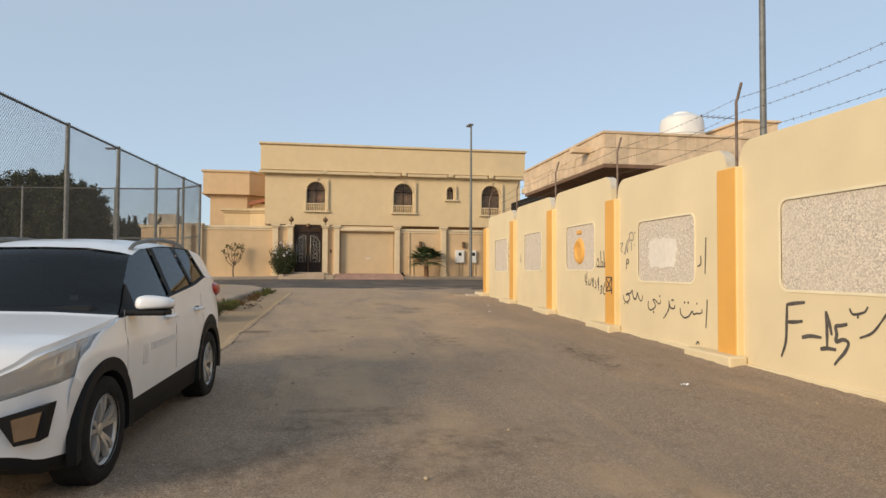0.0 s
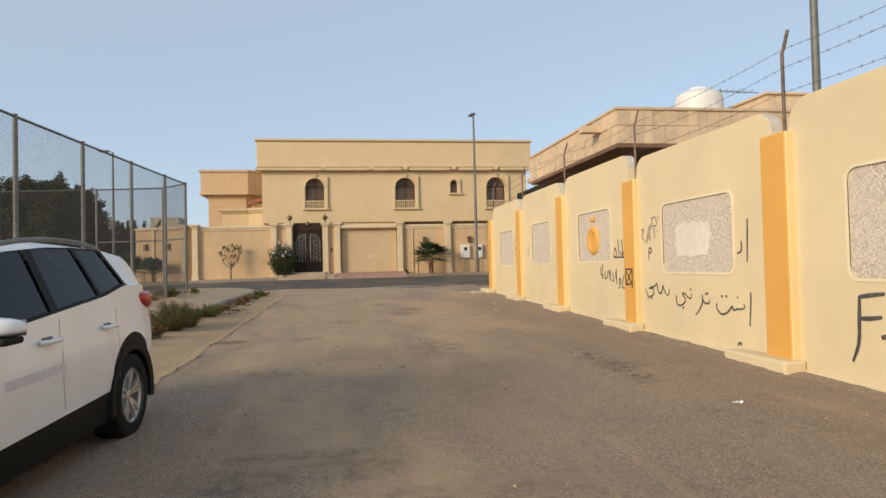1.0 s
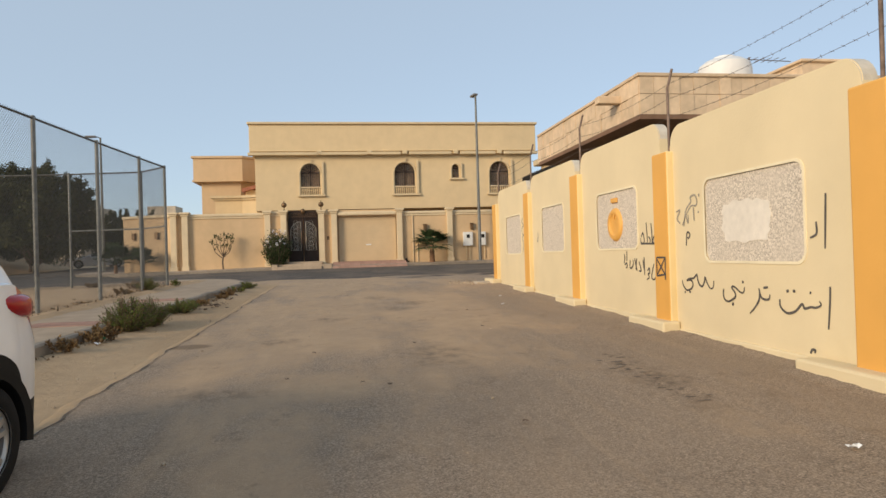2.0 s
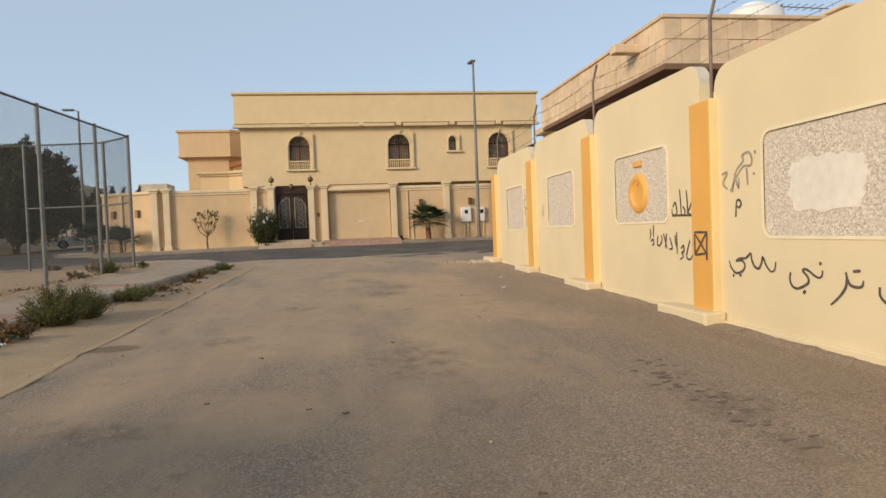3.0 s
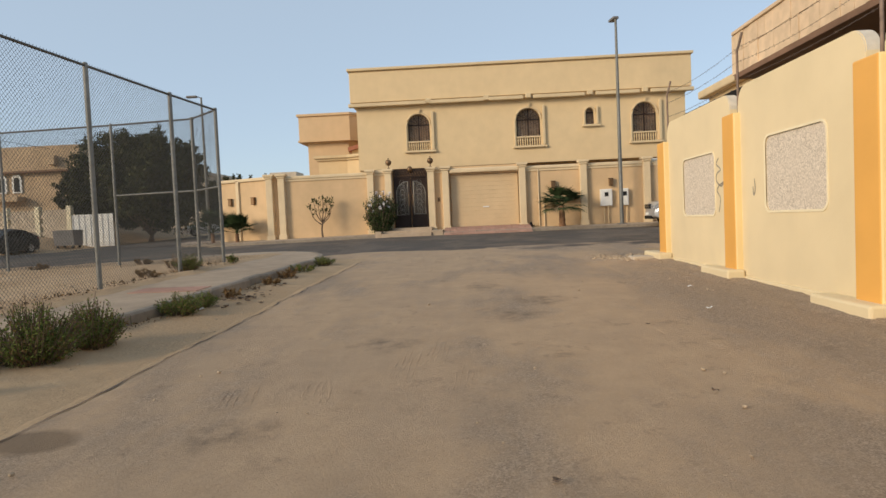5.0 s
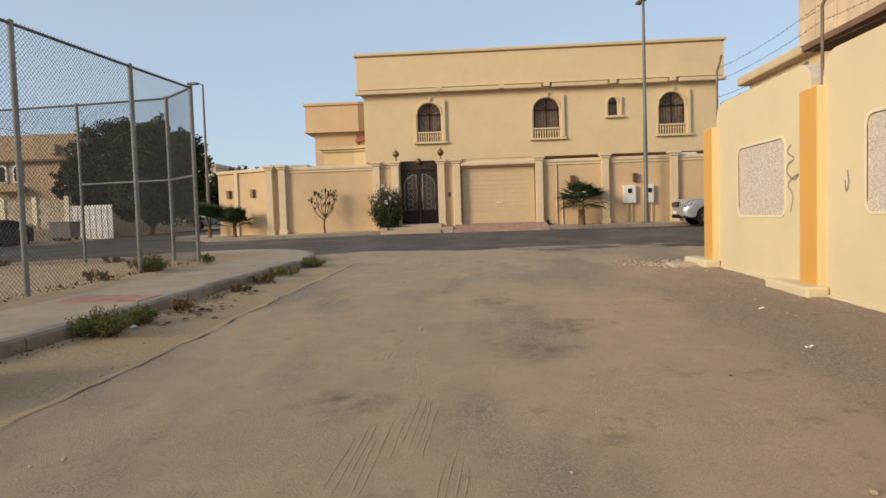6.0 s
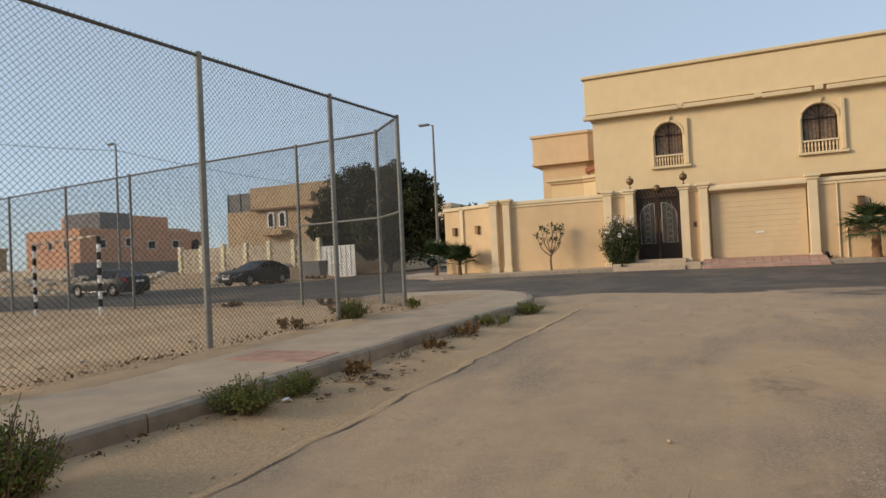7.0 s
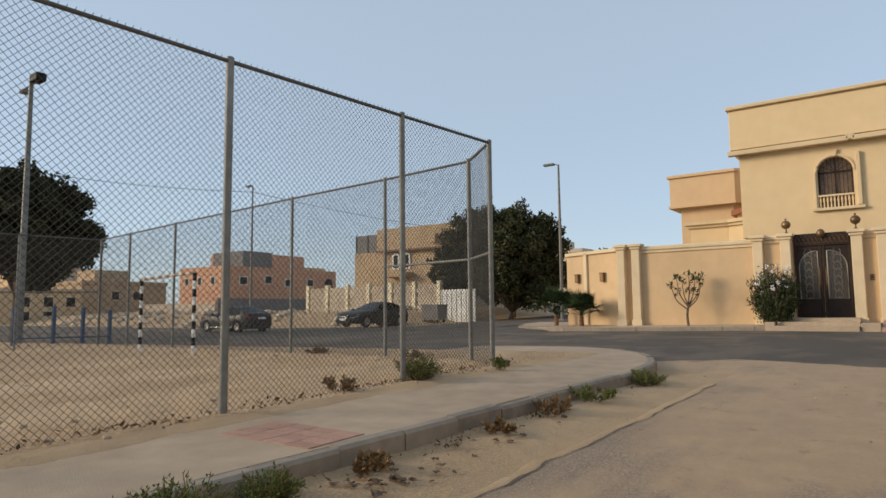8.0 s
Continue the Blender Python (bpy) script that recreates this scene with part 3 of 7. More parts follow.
_ln.new(_mx.outputs["Result"], _bs.inputs["Base Color"])
_bp = _nd.new("ShaderNodeBump")
_bp.inputs["Strength"].default_value, _bp.inputs["Distance"].default_value = 0.5, 0.01
_bp.invert = True
_ln.new(_vo.outputs["Distance"], _bp.inputs["Height"])
_ln.new(_bp.outputs[0], _bs.inputs["Normal"])


def ring_plate(bm, outer, inner, x0, x1):
    """A plate across x with a hole: outlines with the same number of points."""
    n = len(outer)
    v = {}
    for key, pts, x in (("of", outer, x0), ("ob", outer, x1), ("if", inner, x0), ("ib", inner, x1)):
        v[key] = [bm.verts.new((x, p[0], p[1])) for p in pts]
    for i in range(n):
        j = (i + 1) % n
        bm.faces.new((v["of"][i], v["of"][j], v["if"][j], v["if"][i]))
        bm.faces.new((v["ob"][j], v["ob"][i], v["ib"][i], v["ib"][j]))
        bm.faces.new((v["of"][j], v["of"][i], v["ob"][i], v["ob"][j]))
        bm.faces.new((v["if"][i], v["if"][j], v["ib"][j], v["ib"][i]))
    bmesh.ops.recalc_face_normals(bm, faces=bm.faces[:])
    return bm


wall_right = thing("wall_east", None, "cream precast boundary wall with yellow piers and pebbled panels", "wall", kind="structure")
for i in range(7):
    y1, y0, top = PIERS[i] - 0.15, PIERS[i + 1] + 0.15, TOPS[i]
    a, b, c, d = PAN[i]
    zb = gz(5.4, y0) - 0.3
    outer = rounded(y0, y1, zb, top, 0.26, 7, (1, 1, 1, 1))
    outer = [(p[0], zb if p[1] < zb + 0.3 else p[1]) for p in outer]
    for k in range(8):
        outer[k] = (y0, zb + 0.001 * k)
        outer[8 + k] = (y1, zb + 0.001 * (7 - k))
    inner = rounded(a, b, c, d, 0.12, 7)
    bm = ring_plate(bmesh.new(), outer, inner, WX, WX + 0.16)
    bmesh.ops.bevel(bm, geom=[e for e in bm.edges if all(abs(v.co.x - WX) < 1e-4 and v.co.z > 0.9 and (v.co.y < a - 0.05 or v.co.y > b + 0.05 or v.co.z > d + 0.05) for v in e.verts) and len([f for f in e.link_faces if abs(f.normal.x) < 0.5]) == 1], offset=0.012, segments=2, affect="EDGES")
    bm.normal_update()
    for f in bm.faces:
        if abs(f.normal.x) < 0.3 and f.calc_center_median().z > d + 0.2:
            f.material_index = 1
    part("panel", bm, [M_CREAM, M_SLABEND], wall_right)
    bm = prism_x(bmesh.new(), rounded(a - 0.02, b + 0.02, c - 0.02, d + 0.02, 0.12, 7), WX + 0.014, WX + 0.12)
    part("pebble_panel", bm, M_GRAVEL, wall_right, "grey pebbled inset panel")
    # raised rim round the inset
    rim = ring_plate(bmesh.new(), rounded(a - 0.03, b + 0.03, c - 0.03, d + 0.03, 0.14, 7), rounded(a, b, c, d, 0.12, 7), WX - 0.010, WX + 0.01)
    part("rim", rim, M_CREAM_EDGE, wall_right)
    # plinth course along the foot
    part("plinth", bx(WX - 0.035, WX + 0.05, y0 + 0.1, y1 - 0.1, zb, gz(5.4, (y0 + y1) / 2) + 0.13 - 0.022 * 0.5, bevel=0.02), M_CREAM, wall_right)
for i, y in enumerate(PIERS):
    base = gz(5.3, y)
    top = (2.82, 2.84, 2.86, 2.74, 2.77, 2.74, 2.72, 2.7)[i]
    bm = bmesh.new()
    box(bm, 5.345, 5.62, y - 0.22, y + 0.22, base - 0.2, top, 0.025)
    # street face deep yellow, the other faces paler yellow
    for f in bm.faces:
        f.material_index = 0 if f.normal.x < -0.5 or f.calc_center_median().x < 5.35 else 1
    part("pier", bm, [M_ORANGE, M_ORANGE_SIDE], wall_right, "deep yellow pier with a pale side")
    part("footing", bx(5.17, 5.44, y - 0.32, y + 0.80, base - 0.25, base + 0.18, bevel=0.03), M_CREAM, wall_right)

# barbed wire on posts over the piers
barbed = thing("barbed_wire_fence", None, "rusty barbed wire strung on thin posts above the cream wall", "barbed wire")
HEADS = []
for i, y in enumerate(PIERS):
    top = 2.75 + (0.1 if i < 3 else 0.0)
    px = 5.52
    part("post", tb([(px, y, top - 0.3), (px, y, top + 0.95), (px + 0.02, y, top + 1.0), (px + 0.08, y, top + 1.22)], 0.020, 8), M_RUST, barbed, smooth=50)
    HEADS.append([(px, y, top + 0.5), (px, y, top + 0.78), (px + 0.02, y, top + 1.0), (px + 0.09, y, top + 1.25)])
for s in range(3):
    bm = bmesh.new()
    rnd = random.Random(40 + s)
    for i in range(len(HEADS) - 1):
        p, q = Vector(HEADS[i][s]), Vector(HEADS[i + 1][s])
        sag = rnd.uniform(0.03, 0.09)
        pts = [p.lerp(q, k / 8) - Vector((0, 0, sag * 4 * (k / 8) * (1 - k / 8))) for k in range(9)]
        tube(bm, pts, 0.0026, 4)
        for k in range(1, 26):
            c = p.lerp(q, k / 26) - Vector((0, 0, sag * 4 * (k / 26) * (1 - k / 26)))
            for _ in range(2):
                v = Vector((rnd.uniform(-1, 1), rnd.uniform(-0.6, 0.6), rnd.uniform(-1, 1))).normalized() * 0.022
                tube(bm, [c - v, c + v], 0.0017, 3, False)
    part("barbed_strand", bm, M_BARB, barbed)

# ---------------------------------------------------------------- villa across the street
HY, BW = 41.9, 39.77
villa = thing("villa", None, "two-storey tan stucco villa with arched windows and a deep parapet", "house")


def wall_openings(bm, x0, x1, z0, z1, y, th, ops):
    """A wall facing -y with arched openings (xl, xr, zb, zspring, ztop)."""
    xs = sorted({x0, x1, *[o[0] for o in ops], *[o[1] for o in ops]})
    for xa, xb in zip(xs, xs[1:]):
        o = [o for o in ops if o[0] <= xa + 1e-6 and o[1] >= xb - 1e-6]
        if not o:
            box(bm, xa, xb, y, y + th, z0, z1)
            continue
        o = o[0]
        box(bm, xa, xb, y, y + th, z0, o[2])
        box(bm, xa, xb, y, y + th, o[4], z1)
        xc, n = (xa + xb) / 2, 8
        rx, rz = (xb - xa) / 2, o[4] - o[3]
        for sgn in (-1, 1):
            arc = [(xc + sgn * rx * math.cos(radians(90 * k / n)), o[3] + rz * math.sin(radians(90 * k / n))) for k in range(n + 1)]
            for p, q in zip(arc, arc[1:]):
                prism_y(bm, [p, q, (q[0], o[4] + 0.0), (p[0], o[4])], y, y + th)
    return bm


OPS = [(-1.62, -0.50, 5.12, 6.42, 6.96), (3.98, 5.20, 5.10, 6.42, 6.98), (7.53, 7.95, 6.02, 6.62, 6.84), (9.90, 11.10, 5.06, 6.40, 7.0)]
part("wall", wall_openings(bmesh.new(), -4.25, 12.55, 4.2, 7.45, HY, 0.3, OPS), M_HOUSE, villa)
part("soffit", bx(-4.25, 12.55, HY + 0.3, HY + 5.3, 4.2, 4.33), M_HOUSE, villa)
part("ground_floor_wall", bx(-4.0, 12.3, HY + 5.0, HY + 5.3, 0.6, 4.2), M_HOUSE, villa)
part("side_wall", bx(-4.25, -3.95, HY + 0.3, HY + 13, 0.6, 7.3), M_HOUSE, villa)
part("side_wall", bx(12.25, 12.55, HY + 0.3, HY + 13, 0.6, 7.3), M_HOUSE, villa)
part("back_wall", bx(-4.25, 12.55, HY + 13, HY + 13.3, 0.6, 7.3), M_HOUSE, villa)
part("parapet", bx(-4.52, 12.82, HY - 0.24, HY + 13.3, 7.66, 9.20, bevel=0.02), M_HOUSE, villa)
part("frieze", bx(-4.40, 12.70, HY - 0.10, HY + 13.2, 7.45, 7.66), M_HOUSE, villa)
part("fillet", bx(-4.46, 12.76, HY - 0.18, HY + 13.25, 9.20, 9.26), M_HOUSE, villa)
part("cap", bx(-4.62, 12.92, HY - 0.34, HY + 13.4, 9.26, 9.40, bevel=0.03), M_HOUSE_TRIM, villa)
for a, b in ((-4.6, 0.55 - 1.1), (-0.45, 2.35), (2.6, 4.35), (4.85, 7.45), (8.0, 10.2), (10.75, 12.9)):
    part("string_course", bx(a, b, HY - 0.38, HY - 0.1, 7.42, 7.60, bevel=0.03), M_HOUSE_TRIM, villa)
for c in (-0.5, 2.47, 4.6, 7.72, 10.47):
    part("keystone", bx(c - 0.14, c + 0.14, HY - 0.38, HY - 0.18, 7.46, 7.68, bevel=0.02), M_HOUSE_TRIM, villa)


def villa_window(o, small=False):
    xl, xr, zb, zs, zt = o
    w = part("window", bx(xl - 0.02, xr + 0.02, HY + 0.2, HY + 0.23, zb, zt + 0.02), M_WINGLASS, villa, "arched window with brown curtains")
    xc, rx, rz = (xl + xr) / 2, (xr - xl) / 2, zt - zs
    bm = bmesh.new()
    n = 8 if small else 16
    for k in range(n):
        t = k / (n - 1)
        x = xl + (xr - xl) * t
        box(bm, x - (xr - xl) / n * 0.52, x + (xr - xl) / n * 0.52, HY + 0.255 + 0.03 * (k % 2), HY + 0.275 + 0.03 * (k % 2), zb, zt + 0.02)
    part("curtain", bm, M_CURTAIN, w)
    # frame bars
    bm = bmesh.new()
    for x in ((xl + 0.02, xr - 0.02, xc) if not small else (xl + 0.02, xr - 0.02)):
        box(bm, x - 0.03, x + 0.03, HY + 0.15, HY + 0.19, zb, zs + (0.1 if x != xc else rz * 0.9))
    box(bm, xl, xr, HY + 0.15, HY + 0.19, zs - 0.03, zs + 0.03)
    part("window_frame", bm, M_IRON, w)
    if not small:
        bm = bmesh.new()
        for k in range(9):
            x = xl + (xr - xl) * (k + 0.5) / 9
            h = zs + rz * math.sqrt(max(0, 1 - ((x - xc) / rx) ** 2))
            tube(bm, [(x, HY + 0.1, zb + 0.42), (x, HY + 0.1, h)], 0.009, 5)
        for k in range(1, 6):
            a = radians(180 * k / 6)
            tube(bm, [(xc, HY + 0.1, zs), (xc + rx * math.cos(a), HY + 0.1, zs + rz * math.sin(a))], 0.012, 5)
        part("grille", bm, M_IRON, w)
        for k in range(10):
            x = xl + (xr - xl) * (k + 0.5) / 10
            part("baluster", lathe(bmesh.new(), [(0.018, 0), (0.03, 0.06), (0.022, 0.15), (0.04, 0.26), (0.02, 0.36), (0.03, 0.42)], 8, "z", (x, HY + 0.03, zb)), M_HOUSE, w)
        part("handrail", bx(xl - 0.01, xr + 0.01, HY - 0.03, HY + 0.09, zb + 0.40, zb + 0.46), M_COLUMN, w)
    # surround: left strip, right pilaster, sill, hood with a finial
    e = 0.09
    ww = 0.10 if small else 0.14
    part("sill", bx(xl - 0.2, xr + 0.32, HY - 0.16, HY, zb - 0.13, zb - 0.02, bevel=0.02), M_HOUSE_TRIM, w)
    part("pilaster", bx(xr + 0.10, xr + 0.10 + ww, HY - 0.13, HY, zb, zt + (0.1 if not small else 0.06), bevel=0.02), M_HOUSE_TRIM, w)
    part("jamb", bx(xl - 0.13, xl - 0.05, HY - 0.06, HY, zb, zs + 0.1, bevel=0.015), M_HOUSE_TRIM, w)
    bm = bmesh.new()
    arc = [(xc + (rx + 0.05) * math.cos(radians(180 * k / 14)), HY - 0.03, zs + (rz + 0.05) * math.sin(radians(180 * k / 14))) for k in range(15)]
    tube(bm, arc, 0.045, 6)
    part("arch_moulding", bm, M_HOUSE_TRIM, w, smooth=50)
    if not small:
        part("ornament", prism_y(bmesh.new(), [(xc - 0.03, zt - 0.02), (xc + 0.06, zt + 0.02), (xc + 0.12, zt + 0.26), (xc + 0.02, zt + 0.17)], HY - 0.1, HY - 0.02), M_HOUSE_TRIM, w)


for i, o in enumerate(OPS):
    villa_window(o, i == 2)
# near-black sheet painted in place of unlit rooms behind the panes
part("dark_room_sheet", bx(-3.9, 12.2, HY + 1.2, HY + 1.3, 4.34, 7.25), M_DARK, villa)

# annex behind, to the side of the villa
annex = thing("villa_annex", None, "brown stucco rear wing with a projecting upper band", "house")


def plan_prism(pts, z0, z1):
    """An outline in plan carried up from z0 to z1."""
    return prism(bmesh.new(), pts, lambda p: (p[0], p[1], z0), lambda p: (p[0], p[1], z1))


part("wall", plan_prism([(-9.5, 52.6), (-6.7, 52.6), (-4.3, 54.9), (-4.3, 58), (-9.5, 58)], 0.6, 7.25), M_ANNEX, annex)
part("upper_band", plan_prism([(-9.98, 52.2), (-6.5, 52.2), (-4.2, 54.4), (-4.2, 58.2), (-9.98, 58.2)], 7.25, 8.9), M_ANNEX, annex)
part("cap", plan_prism([(-10.1, 52.08), (-6.45, 52.08), (-4.1, 54.3), (-4.1, 58.3), (-10.1, 58.3)], 8.9, 9.05), M_ANNEX, annex)
part("moulding", plan_prism([(-10.06, 52.12), (-6.47, 52.12), (-4.14, 54.34), (-4.14, 58.2), (-10.06, 58.2)], 7.16, 7.28), M_ANNEX, annex)
low = thing("villa_side_room", None, "low cream side room with a moulded cornice", "house")
part("wall", plan_prism([(-7.4, 46.4), (-5.7, 46.4), (-4.3, 45.9), (-4.3, 51), (-7.4, 51)], 0.6, 5.25), M_HOUSE, low)
part("cornice", plan_prism([(-7.65, 46.15), (-5.7, 46.15), (-4.3, 45.62), (-4.3, 51.2), (-7.65, 51.2)], 5.38, 5.54), M_HOUSE_TRIM, low)
part("cornice_step", plan_prism([(-7.52, 46.28), (-5.7, 46.28), (-4.3, 45.76), (-4.3, 51.1), (-7.52, 51.1)], 5.25, 5.38), M_HOUSE_TRIM, low)
part("roof", prism_y(bmesh.new(), [(-6.1, 6.30), (-4.3, 6.75), (-4.3, 6.5), (-6.1, 6.05)], 49.0, 52), M_ROOF_TILE, low, "red clay roof edge")
part("roof_wall", bx(-5.9, -4.3, 49.4, 51.5, 5.54, 6.2), M_HOUSE, low)

# street wall of the villa with its columns
bwall = thing("wall_villa", None, "tan stucco street wall with columns, cornice, gate and garage door", "wall", kind="structure")
DOOR = (-2.26, -0.62)
GAR = (0.52, 3.78)
for a, b, z1 in ((-7.6, -3.5, 3.92), (-3.2, DOOR[0] - 0.05, 4.0), (DOOR[1] + 0.05, GAR[0] - 0.05, 4.0), (GAR[1] + 0.05, 30.0, 3.87)):
    part("wall", bx(a, b, BW, BW + 0.25, 0.5, z1), M_BWALL, bwall)
    part("coping", bx(a, b, BW - 0.10, BW + 0.33, z1 - 0.16, z1, bevel=0.04), M_COLUMN, bwall)
    part("moulding", bx(a, b, BW - 0.05, BW, z1 - 0.26, z1 - 0.16, bevel=0.015), M_COLUMN, bwall)
part("wall", bx(-8.45, -7.6, BW + 0.02, BW + 0.25, 0.5, 3.9), M_BWALL, bwall)
part("wall", bx(-3.5, -3.2, BW + 0.02, BW + 0.25, 0.5, 3.8), M_BWALL, bwall)
part("garage_lintel", bx(GAR[0] - 0.05, GAR[1] + 0.05, BW, BW + 0.3, 3.62, 4.0), M_BWALL, bwall)
part("garage_cornice", bx(GAR[0] - 0.05, GAR[1] + 0.05, BW - 0.2, BW, 3.68, 3.9, bevel=0.06), M_COLUMN, bwall)


def column(x, y=BW - 0.1, top=4.0, w=0.16):
    zb = gz(x, y) + 0.15
    c = part("column", bx(x - w, x + w, y - 0.12, y + 0.2, zb - 0.2, top - 0.1, bevel=0.02), M_COLUMN, bwall)
    part("capital", bx(x - w - 0.1, x + w + 0.1, y - 0.22, y + 0.26, top - 0.08, top + 0.03, bevel=0.02), M_COLUMN, c)
    part("neck", bx(x - w - 0.05, x + w + 0.05, y - 0.17, y + 0.22, top - 0.18, top - 0.08, bevel=0.03), M_COLUMN, c)
    part("foot", bx(x - w - 0.04, x + w + 0.04, y - 0.16, y + 0.2, zb - 0.2, zb + 0.22, bevel=0.02), M_COLUMN, c)


for x in (-8.35, -7.75, -3.37, -2.50, -0.42, 0.28, 3.98, 6.9, 9.9, 13.2, 16.5):
    column(x)
# receding length at the street corner
wang = math.degrees(math.atan2(41.1 - 39.75, -11.3 + 8.2))
for name, args, mt in (("wall", (0, 3.35, 0, 0.25, -0.4, 3.15), M_BWALL), ("coping", (0, 3.4, -0.1, 0.3, 3.0, 3.15), M_COLUMN), ("column", (1.15, 1.35, -0.1, 0.1, -0.3, 3.1), M_COLUMN)):
    o = part(name, bx(*args, bevel=0.02), mt, bwall)
    o.matrix_basis = pose(-11.4, 41.15, 0.8, 0, 0, wang - 180)
part("wall", bx(-11.4, -11.15, 41.2, 60, 0.4, 3.9), M_BWALL, bwall)

# gate
gate = thing("entrance_gate", None, "dark brown iron double gate with silvered scrollwork and arched glass", "gate")
GB, GT = 1.16, 4.0
xm = (DOOR[0] + DOOR[1]) / 2
part("lintel", bx(DOOR[0], DOOR[1], BW + 0.05, BW + 0.2, GT - 0.42, GT, bevel=0.01), M_IRON, gate)
for s in (-1, 1):
    a, b = (DOOR[0], xm - 0.02) if s < 0 else (xm + 0.02, DOOR[1])
    leaf = part("leaf", bx(a, b, BW + 0.10, BW + 0.16, GB, GT - 0.42), M_IRON, gate)
    fr = bmesh.new()
    for xx in (a + 0.03, b - 0.03):
        box(fr, xx - 0.035, xx + 0.035, BW + 0.06, BW + 0.10, GB, GT - 0.42, 0.008)
    for zz in (GB + 0.05, GB + 0.5, GT - 0.5):
        box(fr, a + 0.07, b - 0.07, BW + 0.065, BW + 0.10, zz - 0.03, zz + 0.03)
    part("stile", fr, M_IRON, leaf)
    # tall arched inlay with a border
    w = b - a
    arc = []
    for k in range(13):
        t = k / 12
        ang = radians(180 - 90 * t) if s < 0 else radians(90 - 90 * t)
        cx = b - 0.12 if s < 0 else a + 0.12
        arc.append((cx + (w - 0.24) * math.cos(ang), GT - 1.15 + 0.55 * math.sin(ang)))
    base_pts = [(a + 0.12, GB + 0.62), (b - 0.12, GB + 0.62)]
    outline = arc + [base_pts[1], base_pts[0]]
    part("inlay", prism_y(bmesh.new(), outline, BW + 0.092, BW + 0.099), M_WINGLASS, leaf, "dark glass inlay")
    loop = [(p[0], BW + 0.085, p[1]) for p in outline] + [(outline[0][0], BW + 0.085, outline[0][1])]
    part("border", tb(loop, 0.022, 6), M_SILVERLEAF, leaf)
    sc = bmesh.new()
    rnd = random.Random(7)
    for k in range(7):
        zc = GB + 0.75 + k * 0.24
        cx = (a + b) / 2
        for h in (-1, 1):
            pts = [(cx + h * (0.02 + 0.11 * math.sin(t * 3.4) * (1 - t * 0.35)), BW + 0.08, zc + 0.13 * math.cos(t * 4.2)) for t in [j / 8 for j in range(9)]]
            tube(sc, pts, 0.010, 5)
    part("scrollwork", sc, M_SILVERLEAF, leaf)
    part("pull_handle", tb([(xm + s * 0.1, BW + 0.02, 2.2), (xm + s * 0.1, BW - 0.02, 2.25), (xm + s * 0.1, BW - 0.02, 2.75), (xm + s * 0.1, BW + 0.02, 2.8)], 0.014, 6), M_BRONZE, leaf)
sc = bmesh.new()
for k in range(12):
    cx = DOOR[0] + 0.1 + k * 0.13
    tube(sc, [(cx + 0.05 * math.cos(t * 0.7), BW + 0.04, GT - 0.22 + 0.13 * math.sin(t * 0.7)) for t in range(9)], 0.010, 5)
part("frieze", sc, M_BRONZE, gate)
part("crest", ball(bmesh.new(), (xm, BW + 0.02, GT - 0.02), 0.13, 12, 8, 1.2), M_BRONZE, gate, smooth=60)

garage = thing("garage_door", None, "closed tan steel garage door with horizontal ribs", "garage door")
n = 13
for k in range(n):
    z0 = 1.04 + (3.62 - 1.04) * k / n
    z1 = 1.04 + (3.62 - 1.04) * (k + 1) / n
    part("slat", bx(GAR[0], GAR[1], BW + 0.14, BW + 0.18, z0, z1 - 0.003, bevel=0.004), M_GARAGE, garage)
part("handle", bx(2.05, 2.35, BW + 0.10, BW + 0.14, 1.98, 2.04, bevel=0.01), M_WHITE, garage, "pale pull handle")

steps = thing("entrance_steps", None, "three shallow stone steps up to the gate", "steps")
for k in range(3):
    part("step", bx(-2.75, -0.42, BW - 1.58 + 0.40 * k, BW + 0.1, 0.6, 0.91 + 0.12 * k, bevel=0.012), M_STEP, steps)
part("cheek_block", bx(-3.05, -2.76, BW - 1.5, BW - 0.2, 0.6, 1.03, bevel=0.02), M_STEP, steps)
part("cheek_block", bx(-0.40, 0.12, BW - 1.5, BW - 0.2, 0.6, 1.0, bevel=0.02), M_STEP, steps)
ramp = thing("garage_ramp", None, "reddish paved ramp in front of the garage door", "ramp", kind="structure")
nx, ny = 14, 6
for i in range(nx):
    for j in range(ny):
        x0 = 0.18 + 4.05 * i / nx
        y0 = 37.95 + 1.86 * j / ny
        za, zb = (0.77 + 0.20 * step01(2.2 * q / ny) + 0.12 * q / ny for q in (j, j + 1))
        bm = bmesh.new()
        w, d = 4.05 / nx - 0.012, 1.86 / ny - 0.012
        top = [(x0, y0, za), (x0 + w, y0, za), (x0 + w, y0 + d, zb), (x0, y0 + d, zb)]
        vs = [bm.verts.new(p) for p in top] + [bm.verts.new((p[0], p[1], p[2] - 0.12)) for p in top]
        for q in ((0, 1, 2, 3), (4, 5, 1, 0), (5, 6, 2, 1), (6, 7, 3, 2), (7, 4, 0, 3)):
            bm.faces.new([vs[k] for k in q])
        part("paver", bm, M_RED_PAVE, ramp)
part("bed", prism_x(bmesh.new(), [(37.93, 0.6), (37.93, 0.735), (38.7, 0.96), (39.83, 1.04), (39.83, 0.6)], 0.15, 4.25), M_STEP, ramp)


